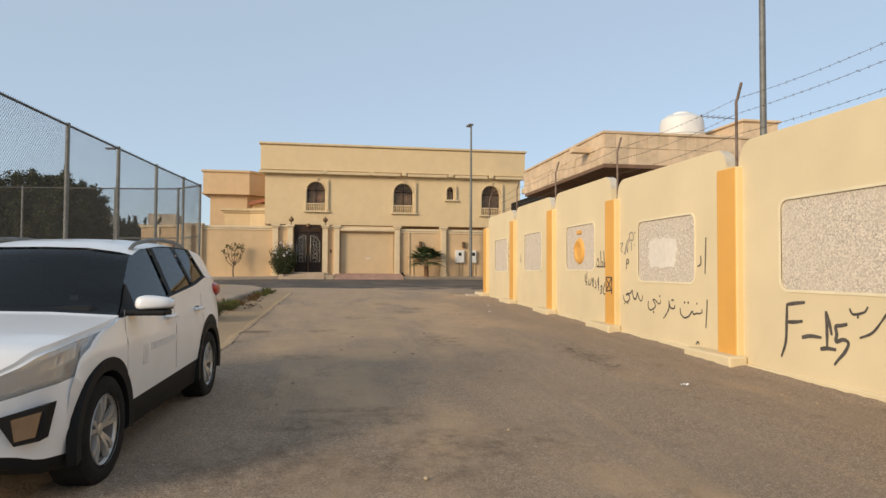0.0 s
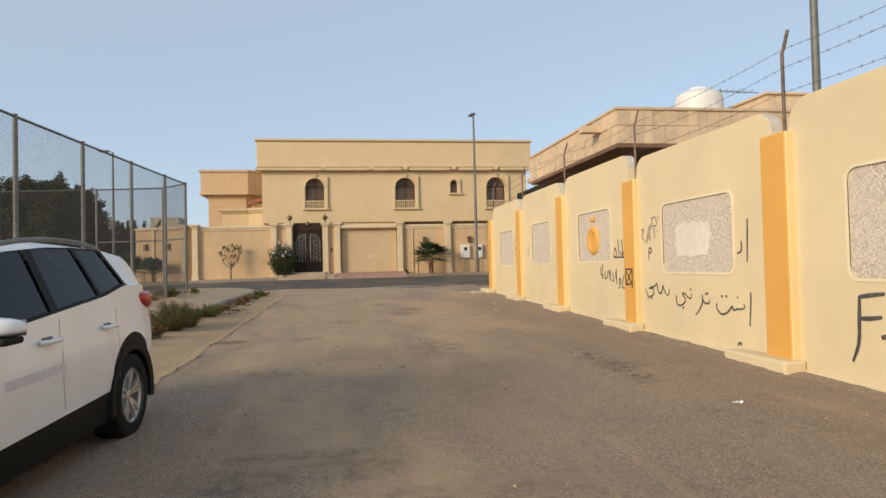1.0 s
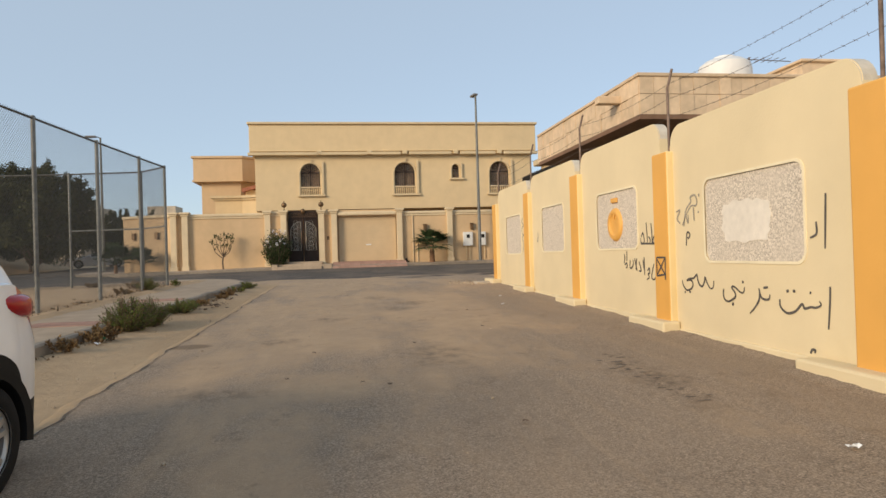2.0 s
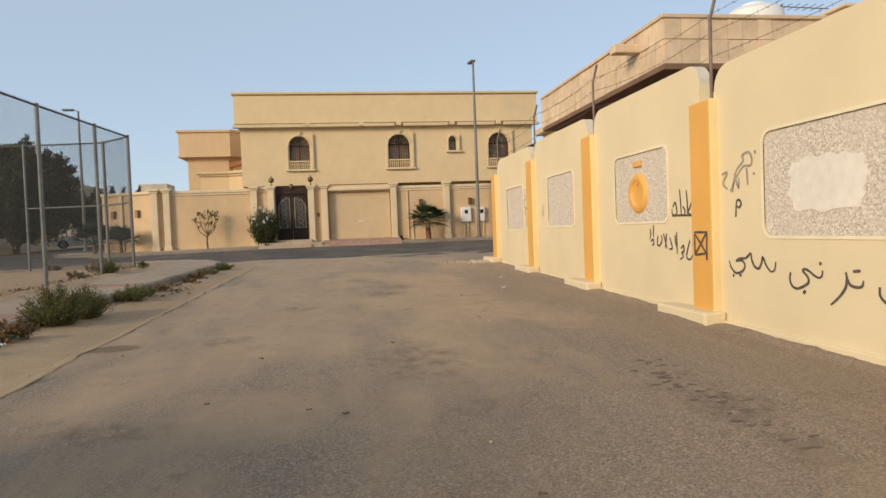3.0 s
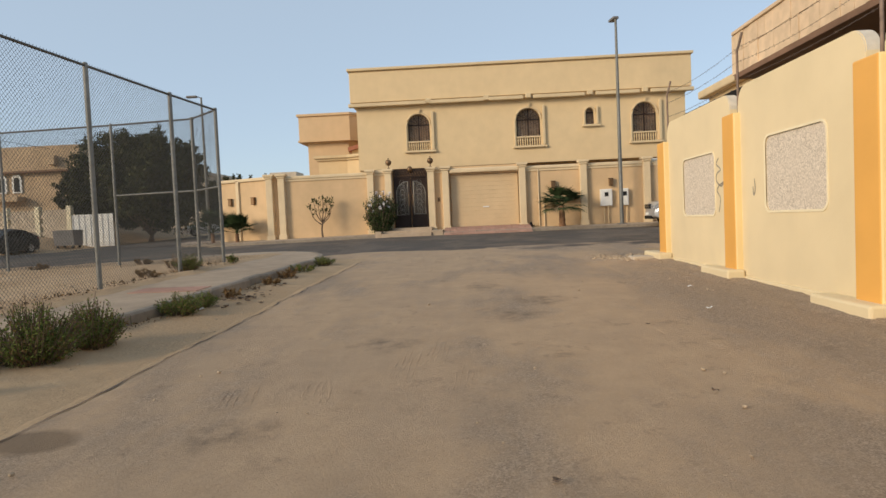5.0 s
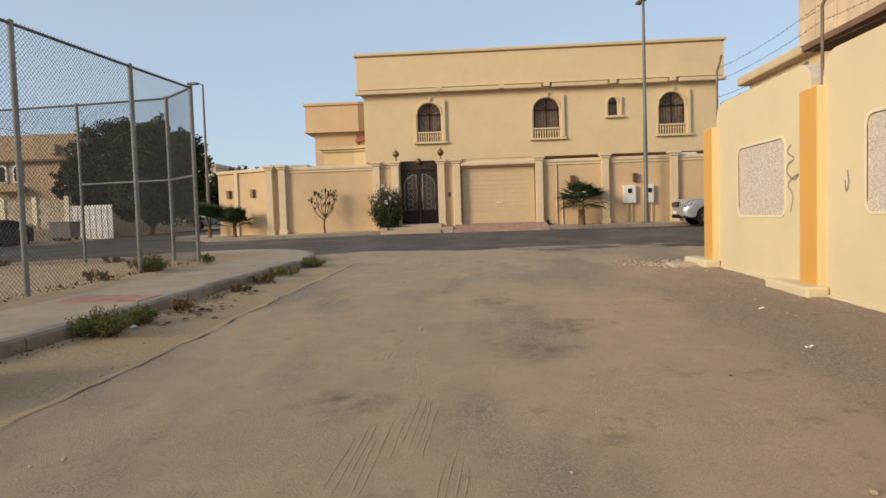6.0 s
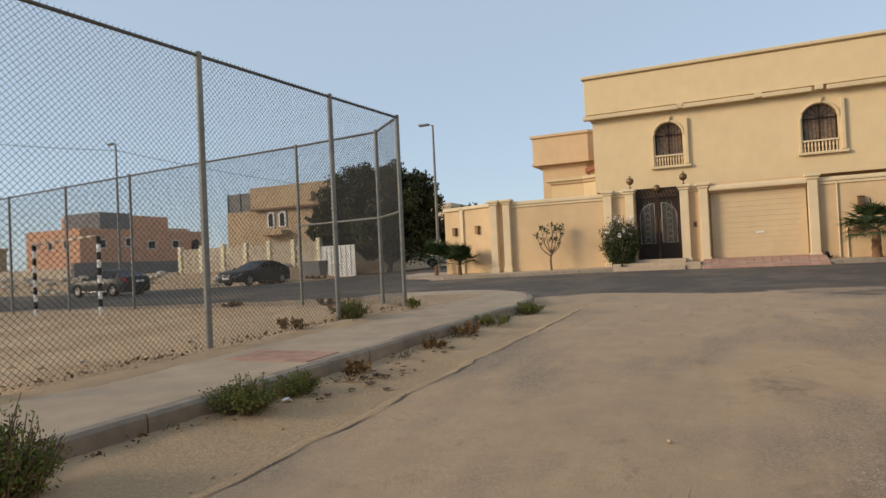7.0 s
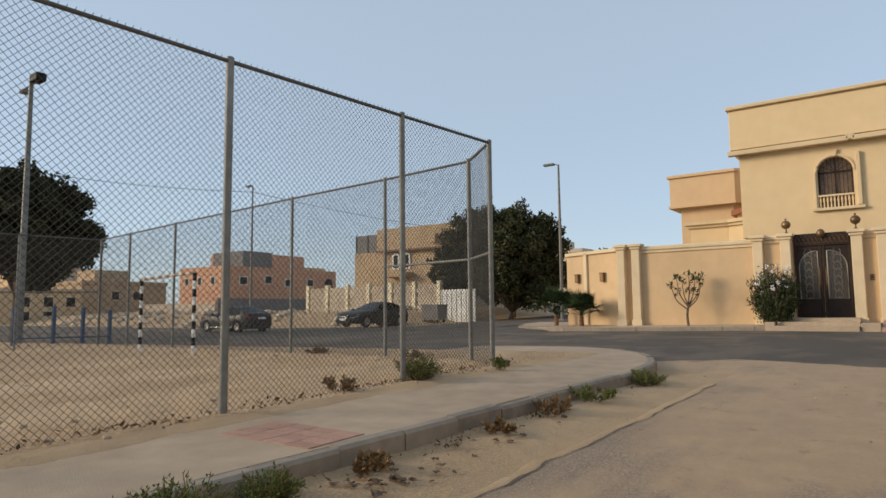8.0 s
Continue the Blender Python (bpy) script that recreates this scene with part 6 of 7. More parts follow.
def shrub(x, y, w, h, label, seed, leaf=M_SHRUB, dens=900, ll=0.05, lw=0.010, group="kerb weeds", name="shrub", flowers=0, z=None, lean=0.5):
    r = random.Random(seed)
    z = ground_h(x, y) if z is None else z
    t = thing(name, pose(x, y, z), label, "shrub", group)
    st, fo = bmesh.new(), bmesh.new()
    fl = bmesh.new()
    dry = bmesh.new()
    n = max(10, int(dens / 42))
    for k in range(n):
        a = r.uniform(0, 2 * math.pi)
        out = (r.random() ** 0.6) * w * 0.5
        tip = Vector((math.cos(a) * out, math.sin(a) * out, h * (r.uniform(0.45, 1.0) + (0.18 if r.random() < 0.08 else 0.0)) * (1 - lean * (out / (w * 0.5)) ** 2)))
        root = Vector((math.cos(a) * out * 0.3, math.sin(a) * out * 0.3, -0.03))
        mid = root.lerp(tip, 0.5) + Vector((r.uniform(-1, 1), r.uniform(-1, 1), 0.4)) * 0.04
        pts = smooth_line([root, mid, tip], 4)
        tube(st, pts, [0.006 * h / 0.6 * (1 - 0.7 * i / len(pts)) + 0.0015 for i in range(len(pts))], 4, False)
        for j in range(42):
            f = r.uniform(0.25, 1.0)
            p = pts[min(len(pts) - 1, int(f * (len(pts) - 1)))] + Vector((r.uniform(-1, 1), r.uniform(-1, 1), r.uniform(-1, 1))) * 0.045 * h / 0.5
            d = ((pts[-1] - pts[0]).normalized() * 0.8 + rnd_dir(r, 0.3)).normalized()
            leaf_quad(dry if leaf is M_SHRUB and not flowers and r.random() < 0.10 + 0.25 * (1 - f) else fo, p, d, rnd_dir(r), ll * r.uniform(0.6, 1.3), lw * r.uniform(0.7, 1.4))
        if flowers and r.random() < flowers:
            for j in range(9):
                leaf_quad(fl, pts[-1] + rnd_dir(r) * 0.05, rnd_dir(r, 0.4), rnd_dir(r), 0.075, 0.036)
    part("stem", st, M_BARK, t)
    part("foliage", fo, leaf, t)
    if len(dry.verts):
        part("dry_foliage", dry, M_DRY, t, "yellowed dead leaves")
    else:
        dry.free()
    if flowers:
        tagged(part("flower", fl, M_FLOWER, t, "white blossom clusters"), kind="stuff")
    else:
        fl.free()
    return t


def tree(x, y, h, spread, trunk_h, label, seed, leaf=M_LEAF, clumps=120, per=70, ll=0.16, lw=0.05, tr=0.16, z=None, sprigs=0):
    r = random.Random(seed)
    z = ground_h(x, y) if z is None else z
    t = thing("tree", pose(x, y, z), label, "tree", "street trees")
    bm = bmesh.new()
    top = Vector((r.uniform(-0.3, 0.3), r.uniform(-0.3, 0.3), h * 0.8))
    tube(bm, smooth_line([(0, 0, -0.2), (0.05, 0.02, trunk_h * 0.6), (0.12, -0.05, trunk_h), tuple(top)], 5), [tr * (1.15 - 0.95 * k / 15) for k in range(16)], 8)
    part("trunk", bm, M_BARK, t, smooth=50)
    lim = bmesh.new()
    fo = bmesh.new()
    lobes = []
    for k in range(11):
        a = 2 * math.pi * (k * 0.382 + r.uniform(-0.06, 0.06))
        u = -0.75 + 1.6 * k / 10 + r.uniform(-0.12, 0.12)
        q = math.sqrt(max(0.05, 1 - u * u)) * r.uniform(0.5, 0.68)
        lobes.append((Vector((math.cos(a) * q * spread * 0.5, math.sin(a) * q * spread * 0.5, trunk_h + (h - trunk_h) * (0.5 + 0.33 * u))), r.uniform(0.34, 0.52) * spread * 0.5))
    squash = (h - trunk_h) / spread
    for k in range(clumps):
        core, size = lobes[k % 11]
        d = rnd_dir(r) * size * r.random() ** 0.35 * r.uniform(0.85, 1.12)
        c = core + Vector((d.x, d.y, d.z * max(0.75, squash)))
        if k % 6 == 0:
            base = Vector((0.1, 0, trunk_h * r.uniform(0.8, 1.25)))
            tube(lim, smooth_line([base, base.lerp(c, 0.5) + Vector((0, 0, 0.25)), c], 4), [0.06 * (1 - 0.8 * i / 8) + 0.008 for i in range(9)], 5, False)
        cr = r.uniform(0.28, 0.62) * spread / 7.0
        for j in range(per):
            p = c + rnd_dir(r) * cr * r.random() ** 0.5
            leaf_quad(fo, p, rnd_dir(r, -0.3), rnd_dir(r), ll * r.uniform(0.6, 1.3), lw * r.uniform(0.7, 1.3))
    for k in range(sprigs):
        # shoots that stand clear of the crown
        a, u = r.uniform(0, 2 * math.pi), r.uniform(-0.2, 1.0)
        d = Vector((math.cos(a) * math.sqrt(1 - u * u), math.sin(a) * math.sqrt(1 - u * u), u))
        base = Vector((d.x * spread * 0.40, d.y * spread * 0.40, trunk_h + (h - trunk_h) * (0.52 + 0.40 * d.z)))
        tip = base + (d + Vector((r.uniform(-0.3, 0.3), r.uniform(-0.3, 0.3), 0.5))).normalized() * r.uniform(0.5, 1.25)
        pts = smooth_line([base, base.lerp(tip, 0.5) + rnd_dir(r) * 0.08, tip], 4)
        tube(lim, pts, [0.022 - 0.002 * i for i in range(len(pts))], 4, False)
        for p in pts:
            for j in range(14):
                leaf_quad(fo, p + rnd_dir(r) * 0.16 * r.random(), rnd_dir(r, 0.2), rnd_dir(r), ll * r.uniform(0.5, 1.0), lw * r.uniform(0.6, 1.1))
    part("limb", lim, M_BARK, t, smooth=50)
    part("crown", fo, leaf, t)
    return t


M_PALMTRUNK = mat("palm_trunk", (0.25, 0.135, 0.07), 0.95, 0.25, 14, 0.5, 40)


def fan_palm(x, y, trunk_h, rad, label, seed, n=22, z=None, low=-0.25, high=1.0, girth=0.15):
    r = random.Random(seed)
    z = gz(x, y) + 0.17 if z is None else z
    t = thing("palm", pose(x, y, z), label, "palm", "young palms")
    bm = bmesh.new()
    prof = []
    for k in range(9):
        f = k / 8
        prof.append((girth * (1 - 0.25 * f) + (0.025 if k % 2 else 0.0), -0.1 + (trunk_h + 0.1) * f))
    lathe(bm, prof, 12)
    part("trunk", bm, M_PALMTRUNK, t, smooth=30)
    for k in range(n):
        a = 2 * math.pi * k * 0.382 + r.uniform(-0.2, 0.2)
        el = r.uniform(low, high)
        d = Vector((math.cos(a) * math.cos(el), math.sin(a) * math.cos(el), math.sin(el)))
        base = Vector((0, 0, trunk_h))
        stem = base + d * rad * 0.48
        fb = bmesh.new()
        tube(fb, smooth_line([base, base.lerp(stem, 0.5) + Vector((0, 0, 0.03)), stem], 3), 0.010, 4, False)
        side = d.cross(Vector((0, 0, 1))).normalized()
        upv = side.cross(d).normalized()
        for j in range(19):
            th = (j - 9) / 9 * 1.35
            bd = (d * math.cos(th) + side * math.sin(th)).normalized()
            L = rad * 0.55 * (1 - 0.25 * abs(th) / 1.25)
            tip = stem + bd * L + Vector((0, 0, -0.18 * L * r.uniform(0.4, 1.6)))
            mid = stem + bd * L * 0.5 + upv * 0.02
            w = bd.cross(upv).normalized() * 0.027
            v = [fb.verts.new(q) for q in (stem, mid + w, tip, mid - w)]
            fb.faces.new(v)
        part("frond", fb, M_PALM, t)
    return t


def sapling(x, y, h, w, label, seed):
    r = random.Random(seed)
    t = thing("sapling", pose(x, y, gz(x, y) + 0.17), label, "sapling")
    bm, fo = bmesh.new(), bmesh.new()
    tube(bm, smooth_line([(0, 0, -0.1), (-0.03, 0, h * 0.2), (0.02, 0.02, h * 0.38)], 4), [0.05 - 0.0018 * k for k in range(9)], 6)
    for k, (dx, dz, start) in enumerate(((-0.50, 0.80, 0.30), (-0.34, 0.93, 0.36), (-0.12, 0.90, 0.40), (0.04, 1.0, 0.40), (0.22, 0.92, 0.37), (0.40, 0.97, 0.36), (0.52, 0.84, 0.33))):
        base = Vector((0.01, 0, h * start))
        tip = Vector((dx * w, r.uniform(-0.3, 0.3), h * dz))
        mid = base.lerp(tip, 0.5) + Vector((dx * 0.22, r.uniform(-0.05, 0.05), -0.10))
        pts = smooth_line([base, mid, tip], 5)
        tube(bm, pts, [0.028 - 0.0018 * i for i in range(len(pts))], 5)
        for f in (0.55, 0.68, 0.8, 0.92):
            p = pts[int(f * 10)]
            q = p + Vector((r.uniform(-0.16, 0.16), r.uniform(-0.12, 0.12), r.uniform(0.06, 0.2)))
            tube(bm, [p, q], 0.007, 4)
            for j in range(7):
                leaf_quad(fo, q + rnd_dir(r) * 0.04, rnd_dir(r, 0.8), rnd_dir(r), 0.12, 0.02)
        for j in range(13):
            leaf_quad(fo, tip + rnd_dir(r) * 0.07, rnd_dir(r, 0.9), rnd_dir(r), 0.16, 0.028)
    part("branch", bm, M_BARK, t, smooth=50)
    part("leaves", fo, M_OLEANDER, t)


# before the villa
sapling(-5.68, 39.0, 1.85, 1.08, "thin young tree with sparse leaves before the street wall", 3)
shrub(-2.85, 38.95, 1.6, 2.05, "leafy dark oleander with white flowers beside the gate", 5, M_OLEANDER, 7000, 0.13, 0.020, "wall shrubs", "oleander_bush", 0.14, gz(-3, 39) + 0.16, 0.2)
fan_palm(5.72, 38.95, 0.95, 1.35, "young fan palm on the pavement before the wall", 11, 26)
fan_palm(-11.6, 40.4, 0.45, 1.45, "young fan palm at the wall corner", 12, 26, None, 0.3, 1.45, 0.09)
fan_palm(-9.95, 39.3, 0.4, 1.2, "small fan palm at the wall corner", 13, 24, None, 0.2, 1.4, 0.09)
# along the kerb
shrub(-2.80, 14.25, 0.95, 0.62, "bushy green weed growing at the kerb", 21, M_SHRUB, 9000, 0.032, 0.0058)
shrub(-2.66, 14.98, 0.70, 0.56, "bushy green weed growing at the kerb", 22, M_SHRUB, 6500, 0.032, 0.0058)
shrub(-2.62, 16.95, 0.75, 0.34, "low green weed against the kerb stones", 23, M_SHRUB, 3600, 0.032, 0.0058)
shrub(-2.58, 17.6, 0.55, 0.26, "low green weed against the kerb stones", 24, M_SHRUB, 2200, 0.032, 0.0058)
shrub(-2.52, 18.5, 0.5, 0.14, "flat dry weed with dead leaves", 25, M_DRY, 500, 0.05, 0.014)
shrub(-2.42, 21.4, 0.7, 0.22, "dry brown weed at the kerb", 26, M_DRY, 600, 0.05, 0.010)
shrub(-2.36, 22.4, 0.8, 0.25, "half dry weed at the kerb", 27, M_SHRUB, 600, 0.05, 0.010)
shrub(-2.30, 24.1, 0.75, 0.26, "low green weed at the kerb corner", 28, M_SHRUB, 2200, 0.032, 0.0058)
shrub(-2.4, 20.2, 0.5, 0.12, "flat dry weed with dead leaves", 29, M_DRY, 350, 0.05, 0.012)
shrub(-2.85, 13.1, 0.8, 0.28, "dry brown weed with litter beside it", 30, M_DRY, 800, 0.055, 0.012)
shrub(-3.0, 12.2, 0.6, 0.25, "dry brown weed at the kerb", 31, M_DRY, 500, 0.055, 0.012)
shrub(-4.72, 21.95, 0.75, 0.42, "grey-green weed at the foot of the fence", 32, M_SHRUB, 3000, 0.032, 0.0058, "fence weeds")
shrub(-4.95, 20.6, 0.5, 0.22, "dark dry weed at the foot of the fence", 33, M_DRY, 400, 0.05, 0.012, "fence weeds")
shrub(-4.30, 23.4, 0.35, 0.24, "small green weed beside the corner post", 34, M_SHRUB, 400, 0.045, 0.010, "fence weeds")
shrub(-5.1, 22.2, 0.6, 0.36, "yellowed weed inside the fence", 35, M_DRY, 500, 0.06, 0.008, "fence weeds")
shrub(-7.2, 24.9, 0.5, 0.2, "dry weed at the far fence", 36, M_DRY, 300, 0.05, 0.012, "fence weeds")
shrub(-10.2, 25.2, 0.6, 0.2, "dry weed at the far fence", 37, M_DRY, 300, 0.05, 0.012, "fence weeds")
# trees
tree(-21.4, 53.5, 7.9, 8.2, 0.5, "broad feathery olive-green tree at the street corner", 41, M_ACACIA, 480, 140, 0.24, 0.065, 0.22, sprigs=60)
tree(-24.9, 52.8, 5.4, 4.6, 1.3, "olive-green tree before the tan house", 42, M_ACACIA, 220, 120, 0.22, 0.06, 0.14, sprigs=26)
tree(-19.6, 63.5, 4.6, 5.2, 0.8, "low dark tree along the side street", 43, M_ACACIA, 110, 90, 0.22, 0.07, 0.14, sprigs=14)
tree(-17.0, 60.5, 4.4, 4.8, 0.5, "low dark tree along the side street", 45, M_ACACIA, 110, 90, 0.22, 0.07, 0.12, sprigs=12)
tree(-24.0, 58.5, 5.0, 6.0, 0.5, "low dark tree along the side street", 46, M_ACACIA, 130, 90, 0.24, 0.07, 0.14, sprigs=12)
tree(-35.3, 28.4, 8.9, 7.6, 2.6, "large dark round-crowned tree beyond the court", 44, M_LEAF, 420, 150, 0.22, 0.08, 0.24)

# ---------------------------------------------------------------- houses far off
def far_window(parent, x, y, z, w, h, face, frame_mat=M_WHITE):
    """A framed window on a wall facing -y ('s') or +x ('e')."""
    if face == "s":
        o = part("window", bx(x - w / 2 - 0.1, x + w / 2 + 0.1, y - 0.06, y + 0.02, z - h / 2 - 0.1, z + h / 2 + 0.1, bevel=0.02), frame_mat, parent)
        part("pane", bx(x - w / 2, x + w / 2, y - 0.075, y - 0.06, z - h / 2, z + h / 2), M_DARK, o)
    else:
        o = part("window", bx(x - 0.02, x + 0.06, y - w / 2 - 0.1, y + w / 2 + 0.1, z - h / 2 - 0.1, z + h / 2 + 0.1, bevel=0.02), frame_mat, parent)
        part("pane", bx(x + 0.06, x + 0.075, y - w / 2, y + w / 2, z - h / 2, z + h / 2), M_DARK, o)


tan = thing("tan_house", None, "tan two-storey house with a deep flat parapet", "house")
part("wall", bx(-39.6, -28.6, 57.2, 70, 0.6, 6.6), M_TAN, tan)
part("parapet", bx(-36.6, -28.2, 56.8, 70.4, 6.6, 8.5, bevel=0.03), M_TAN, tan)
part("moulding", bx(-36.7, -28.1, 56.7, 56.85, 6.5, 6.66, bevel=0.03), M_SOFFIT, tan)
for x in (-34.7, -33.5):
    bm = bmesh.new()
    prism_y(bm, rounded(x - 0.38, x + 0.38, 5.0, 6.4, 0.3, 6, (0, 0, 1, 1)), 57.08, 57.2)
    o = part("window", bm, M_WHITE, tan, "pale arched window surround")
    part("pane", prism_y(bmesh.new(), rounded(x - 0.2, x + 0.2, 5.1, 6.2, 0.18, 6, (0, 0, 1, 1)), 57.03, 57.08), M_DARK, o)
part("balcony", bx(-35.4, -32.9, 56.2, 57.2, 4.3, 4.7, bevel=0.05), M_TAN, tan)
part("vent_box", bx(-30.5, -29.9, 56.3, 56.9, 7.0, 7.7, bevel=0.03), M_TAN, tan)
part("shade_screen", bx(-39.5, -36.7, 57.3, 57.4, 6.6, 8.2), M_GREY, tan, "grey mesh roof screen")
for x in (-39.5, -38.1, -36.75):
    part("screen_post", tb([(x, 57.25, 6.6), (x, 57.25, 8.3)], 0.04, 6), M_GALV, tan)
cw = thing("block_wall", None, "unpainted concrete block wall with pale pillars on a sand bank", "wall")
xa = -38.8
while xa < -25.0:
    part("pillar", bx(xa - 0.16, xa + 0.16, 50.82, 51.18, 0.8, 3.55, bevel=0.02), M_CREAM_EDGE, cw)
    if xa + 2.2 < -25.2:
        for row in range(8):
            n = 5
            for k in range(n):
                w = (2.2 - 0.32) / n
                s = 0.5 * w if row % 2 else 0.0
                x0 = xa + 0.16 + k * w + (s if k < n - 1 else 0)
                x1 = xa + 0.16 + (k + 1) * w + (s if k < n - 2 else 0) if k < n - 1 else xa + 2.2 - 0.16
                if x1 - x0 > 0.05:
                    part("block", bx(x0, x1 - 0.015, 50.9, 51.1, 1.0 + 0.29 * row, 1.0 + 0.29 * row + 0.275), M_BLOCK, cw)
    xa += 2.2
part("gate_panel", bx(-25.5, -22.6, 50.9, 51.0, 0.7, 2.9, bevel=0.01), M_WHITE, cw, "pale sheet metal gate")
for k in range(7):
    part("gate_rib", bx(-25.4 + 0.4 * k, -25.34 + 0.4 * k, 50.86, 50.9, 0.75, 2.85), M_WHITE, cw)
bin_ = thing("rubbish_skip", pose(-24.3, 48.6, gz(-24.3, 48.6) + 0.05), "small grey metal rubbish container by the road", "rubbish bin")
part("tub", prism_x(bmesh.new(), [(-0.45, 0.18), (0.45, 0.18), (0.55, 1.1), (-0.55, 1.1)], -0.65, 0.65), M_GREY, bin_)
part("lid", bx(-0.68, 0.68, -0.58, 0.58, 1.1, 1.16, bevel=0.02), M_GREY, bin_)
for sx in (-0.5, 0.5):
    for sy in (-0.35, 0.35):
        part("caster", lathe(bmesh.new(), [(0.0, -0.03), (0.09, -0.03), (0.09, 0.03), (0.0, 0.03)], 12, "y", (sx, sy, 0.09)), M_BLACK, bin_)

org = thing("salmon_house", None, "salmon-rendered two-storey house with a grey lower wall", "house")
part("wall", bx(-68.5, -60, 58, 75, 0.0, 6.6), M_BRICKRED, org)
part("upper_storey", bx(-66.2, -60.0, 60.5, 69.5, 6.6, 8.2), M_BRICKRED, org)
part("grey_block", bx(-65.6, -59.98, 60.4, 64.5, 6.62, 8.4), M_GREY, org, "grey unpainted roof room")
part("plinth_wall", bx(-59.98, -59.6, 57.0, 76.5, 0.0, 3.0), M_GREY, org, "grey garden wall")
part("garden_wall", bx(-74, -59.6, 56.6, 56.98, 0.0, 2.5), M_BLOCK, org)
for y, z in ((60.5, 5.0), (64.0, 5.2), (67.0, 4.9), (70.5, 5.0)):
    far_window(org, -60.0, y, z, 0.9, 0.8, "e")
for x in (-67, -64.5, -62):
    far_window(org, x, 58, 5.0, 0.6, 0.8, "s")
bm = prism(bmesh.new(), rounded(73.0, 74.3, 3.9, 5.6, 0.6, 6, (0, 0, 1, 1)), lambda p: (-59.97, p[0], p[1]), lambda p: (-59.9, p[0], p[1]))
part("arched_window", bm, M_DARK, org)
rf = random.Random(9)
for k, (x, y, w, d, h, mt, lab) in enumerate(((-95, 62, 14, 12, 5.4, M_TAN, "distant tan house with a flat roof"), (-118, 66, 18, 12, 8.2, M_BLOCK, "distant beige house under a hazy sky"), (-86, 48, 9, 10, 4.0, M_ANNEX, "distant brown low house"),
                                           (-112, 42, 12, 12, 2.8, M_BLOCK, "distant beige house under a hazy sky"), (-40, 96, 16, 12, 8.5, M_BLOCK, "distant pale house beyond the side street"), (-24, 98, 10, 10, 6.8, M_BLOCK, "distant beige house with a roof room"), (-62, 100, 16, 12, 8.0, M_TAN, "distant tan house with a flat roof"), (-84, 84, 12, 12, 8.0, M_ANNEX, "distant brown low house"))):
    f = thing("distant_house", pose(x, y, 0.0), lab, "house", "distant houses")
    part("wall", bx(-w / 2, w / 2, -d / 2, d / 2, 0, h), mt, f)
    part("roof_parapet", bx(-w / 2 - 0.15, w / 2 + 0.15, -d / 2 - 0.15, d / 2 + 0.15, h, h + 0.5, bevel=0.05), mt, f)
    part("roof_room", bx(-w / 6, w / 5, -d / 5, d / 5, h + 0.5, h + 2.2), mt, f)
    for i in range(4):
        for zz in (h * 0.3, h * 0.72):
            if rf.random() < 0.5:
                continue
            far_window(f, -w / 2 + w * (i + 0.5) / 4, -d / 2, zz, 1.0, 1.1, "s", M_COLUMN)
            far_window(f, w / 2, -d / 2 + d * (i + 0.5) / 4, zz, 1.0, 1.1, "e", M_COLUMN)
rub = bmesh.new()
for k in range(140):
    x, y = rf.uniform(-70, -26), rf.uniform(44.5, 56)
    s = rf.uniform(0.12, 0.5)
    ball(rub, (x, y, ground_h(x, y) + s * 0.2), s, 6, 4, 0.55)
tagged(part("rubble", rub, M_BLOCK), "pale rubble lumps scattered on the sand bank", "rubble", kind="stuff")
cable = thing("overhead_cable", None, "thin black overhead cable above the cross street", "cable")
A, B2, C2 = Vector((-49, 32, 11.6)), Vector((-37.0, 43.9, 10.1)), Vector((-27.5, 63.0, 7.8))
for p, q in ((A, B2), (B2, C2)):
    part("cable_span", tb([p.lerp(q, k / 12) - Vector((0, 0, 1.3 * (k / 12) * (1 - k / 12))) for k in range(13)], 0.018, 5), M_BLACK, cable)

# stones and litter
sb = bmesh.new()
rs = random.Random(77)
for k in range(130):
    y = rs.uniform(9, 25)
    x = rs.choice((fence_x(y) + rs.gauss(0, 0.15), rs.uniform(-14, -5)))
    s = rs.uniform(0.012, 0.045)
    ball(sb, (x, y, ground_h(x, y) + s * 0.2), s, 5, 4, 0.65)
for k in range(170):
    y = rs.uniform(3, 26)
    x = rs.uniform(-1.4, 5.2) if k % 2 else rs.uniform(-2.4, -1.5)
    s = rs.uniform(0.006, 0.02)
    zz = gz(x, y) + 0.05 if x > -1.4 else ground_h(x, y)
    ball(sb, (x, y, zz + s * 0.2), s, 5, 4, 0.65)
tagged(part("stones", sb, mat("sandy_stone", (0.45, 0.345, 0.235), 0.95, 0.2, 9, 0.3)), "small sandy stones scattered over sand and road", "stones", kind="stuff")


def scrap(x, y, s, label, m, seed, z=None, name="paper_scrap", cat="litter"):
    r = random.Random(seed)
    bm = bmesh.new()
    z = (gz(x, y) + 0.055 if x > -1.4 else ground_h(x, y) + 0.01) if z is None else z
    g = [[bm.verts.new((x + (i / 3 - 0.5) * s + r.uniform(-0.1, 0.1) * s, y + (j / 3 - 0.5) * s * 0.7 + r.uniform(-0.1, 0.1) * s, z + r.uniform(0, 0.45) * s)) for j in range(4)] for i in range(4)]
    for i in range(3):
        for j in range(3):
            bm.faces.new((g[i][j], g[i + 1][j], g[i + 1][j + 1], g[i][j + 1]))
    tagged(part(name, bm, m), label, cat, "litter")


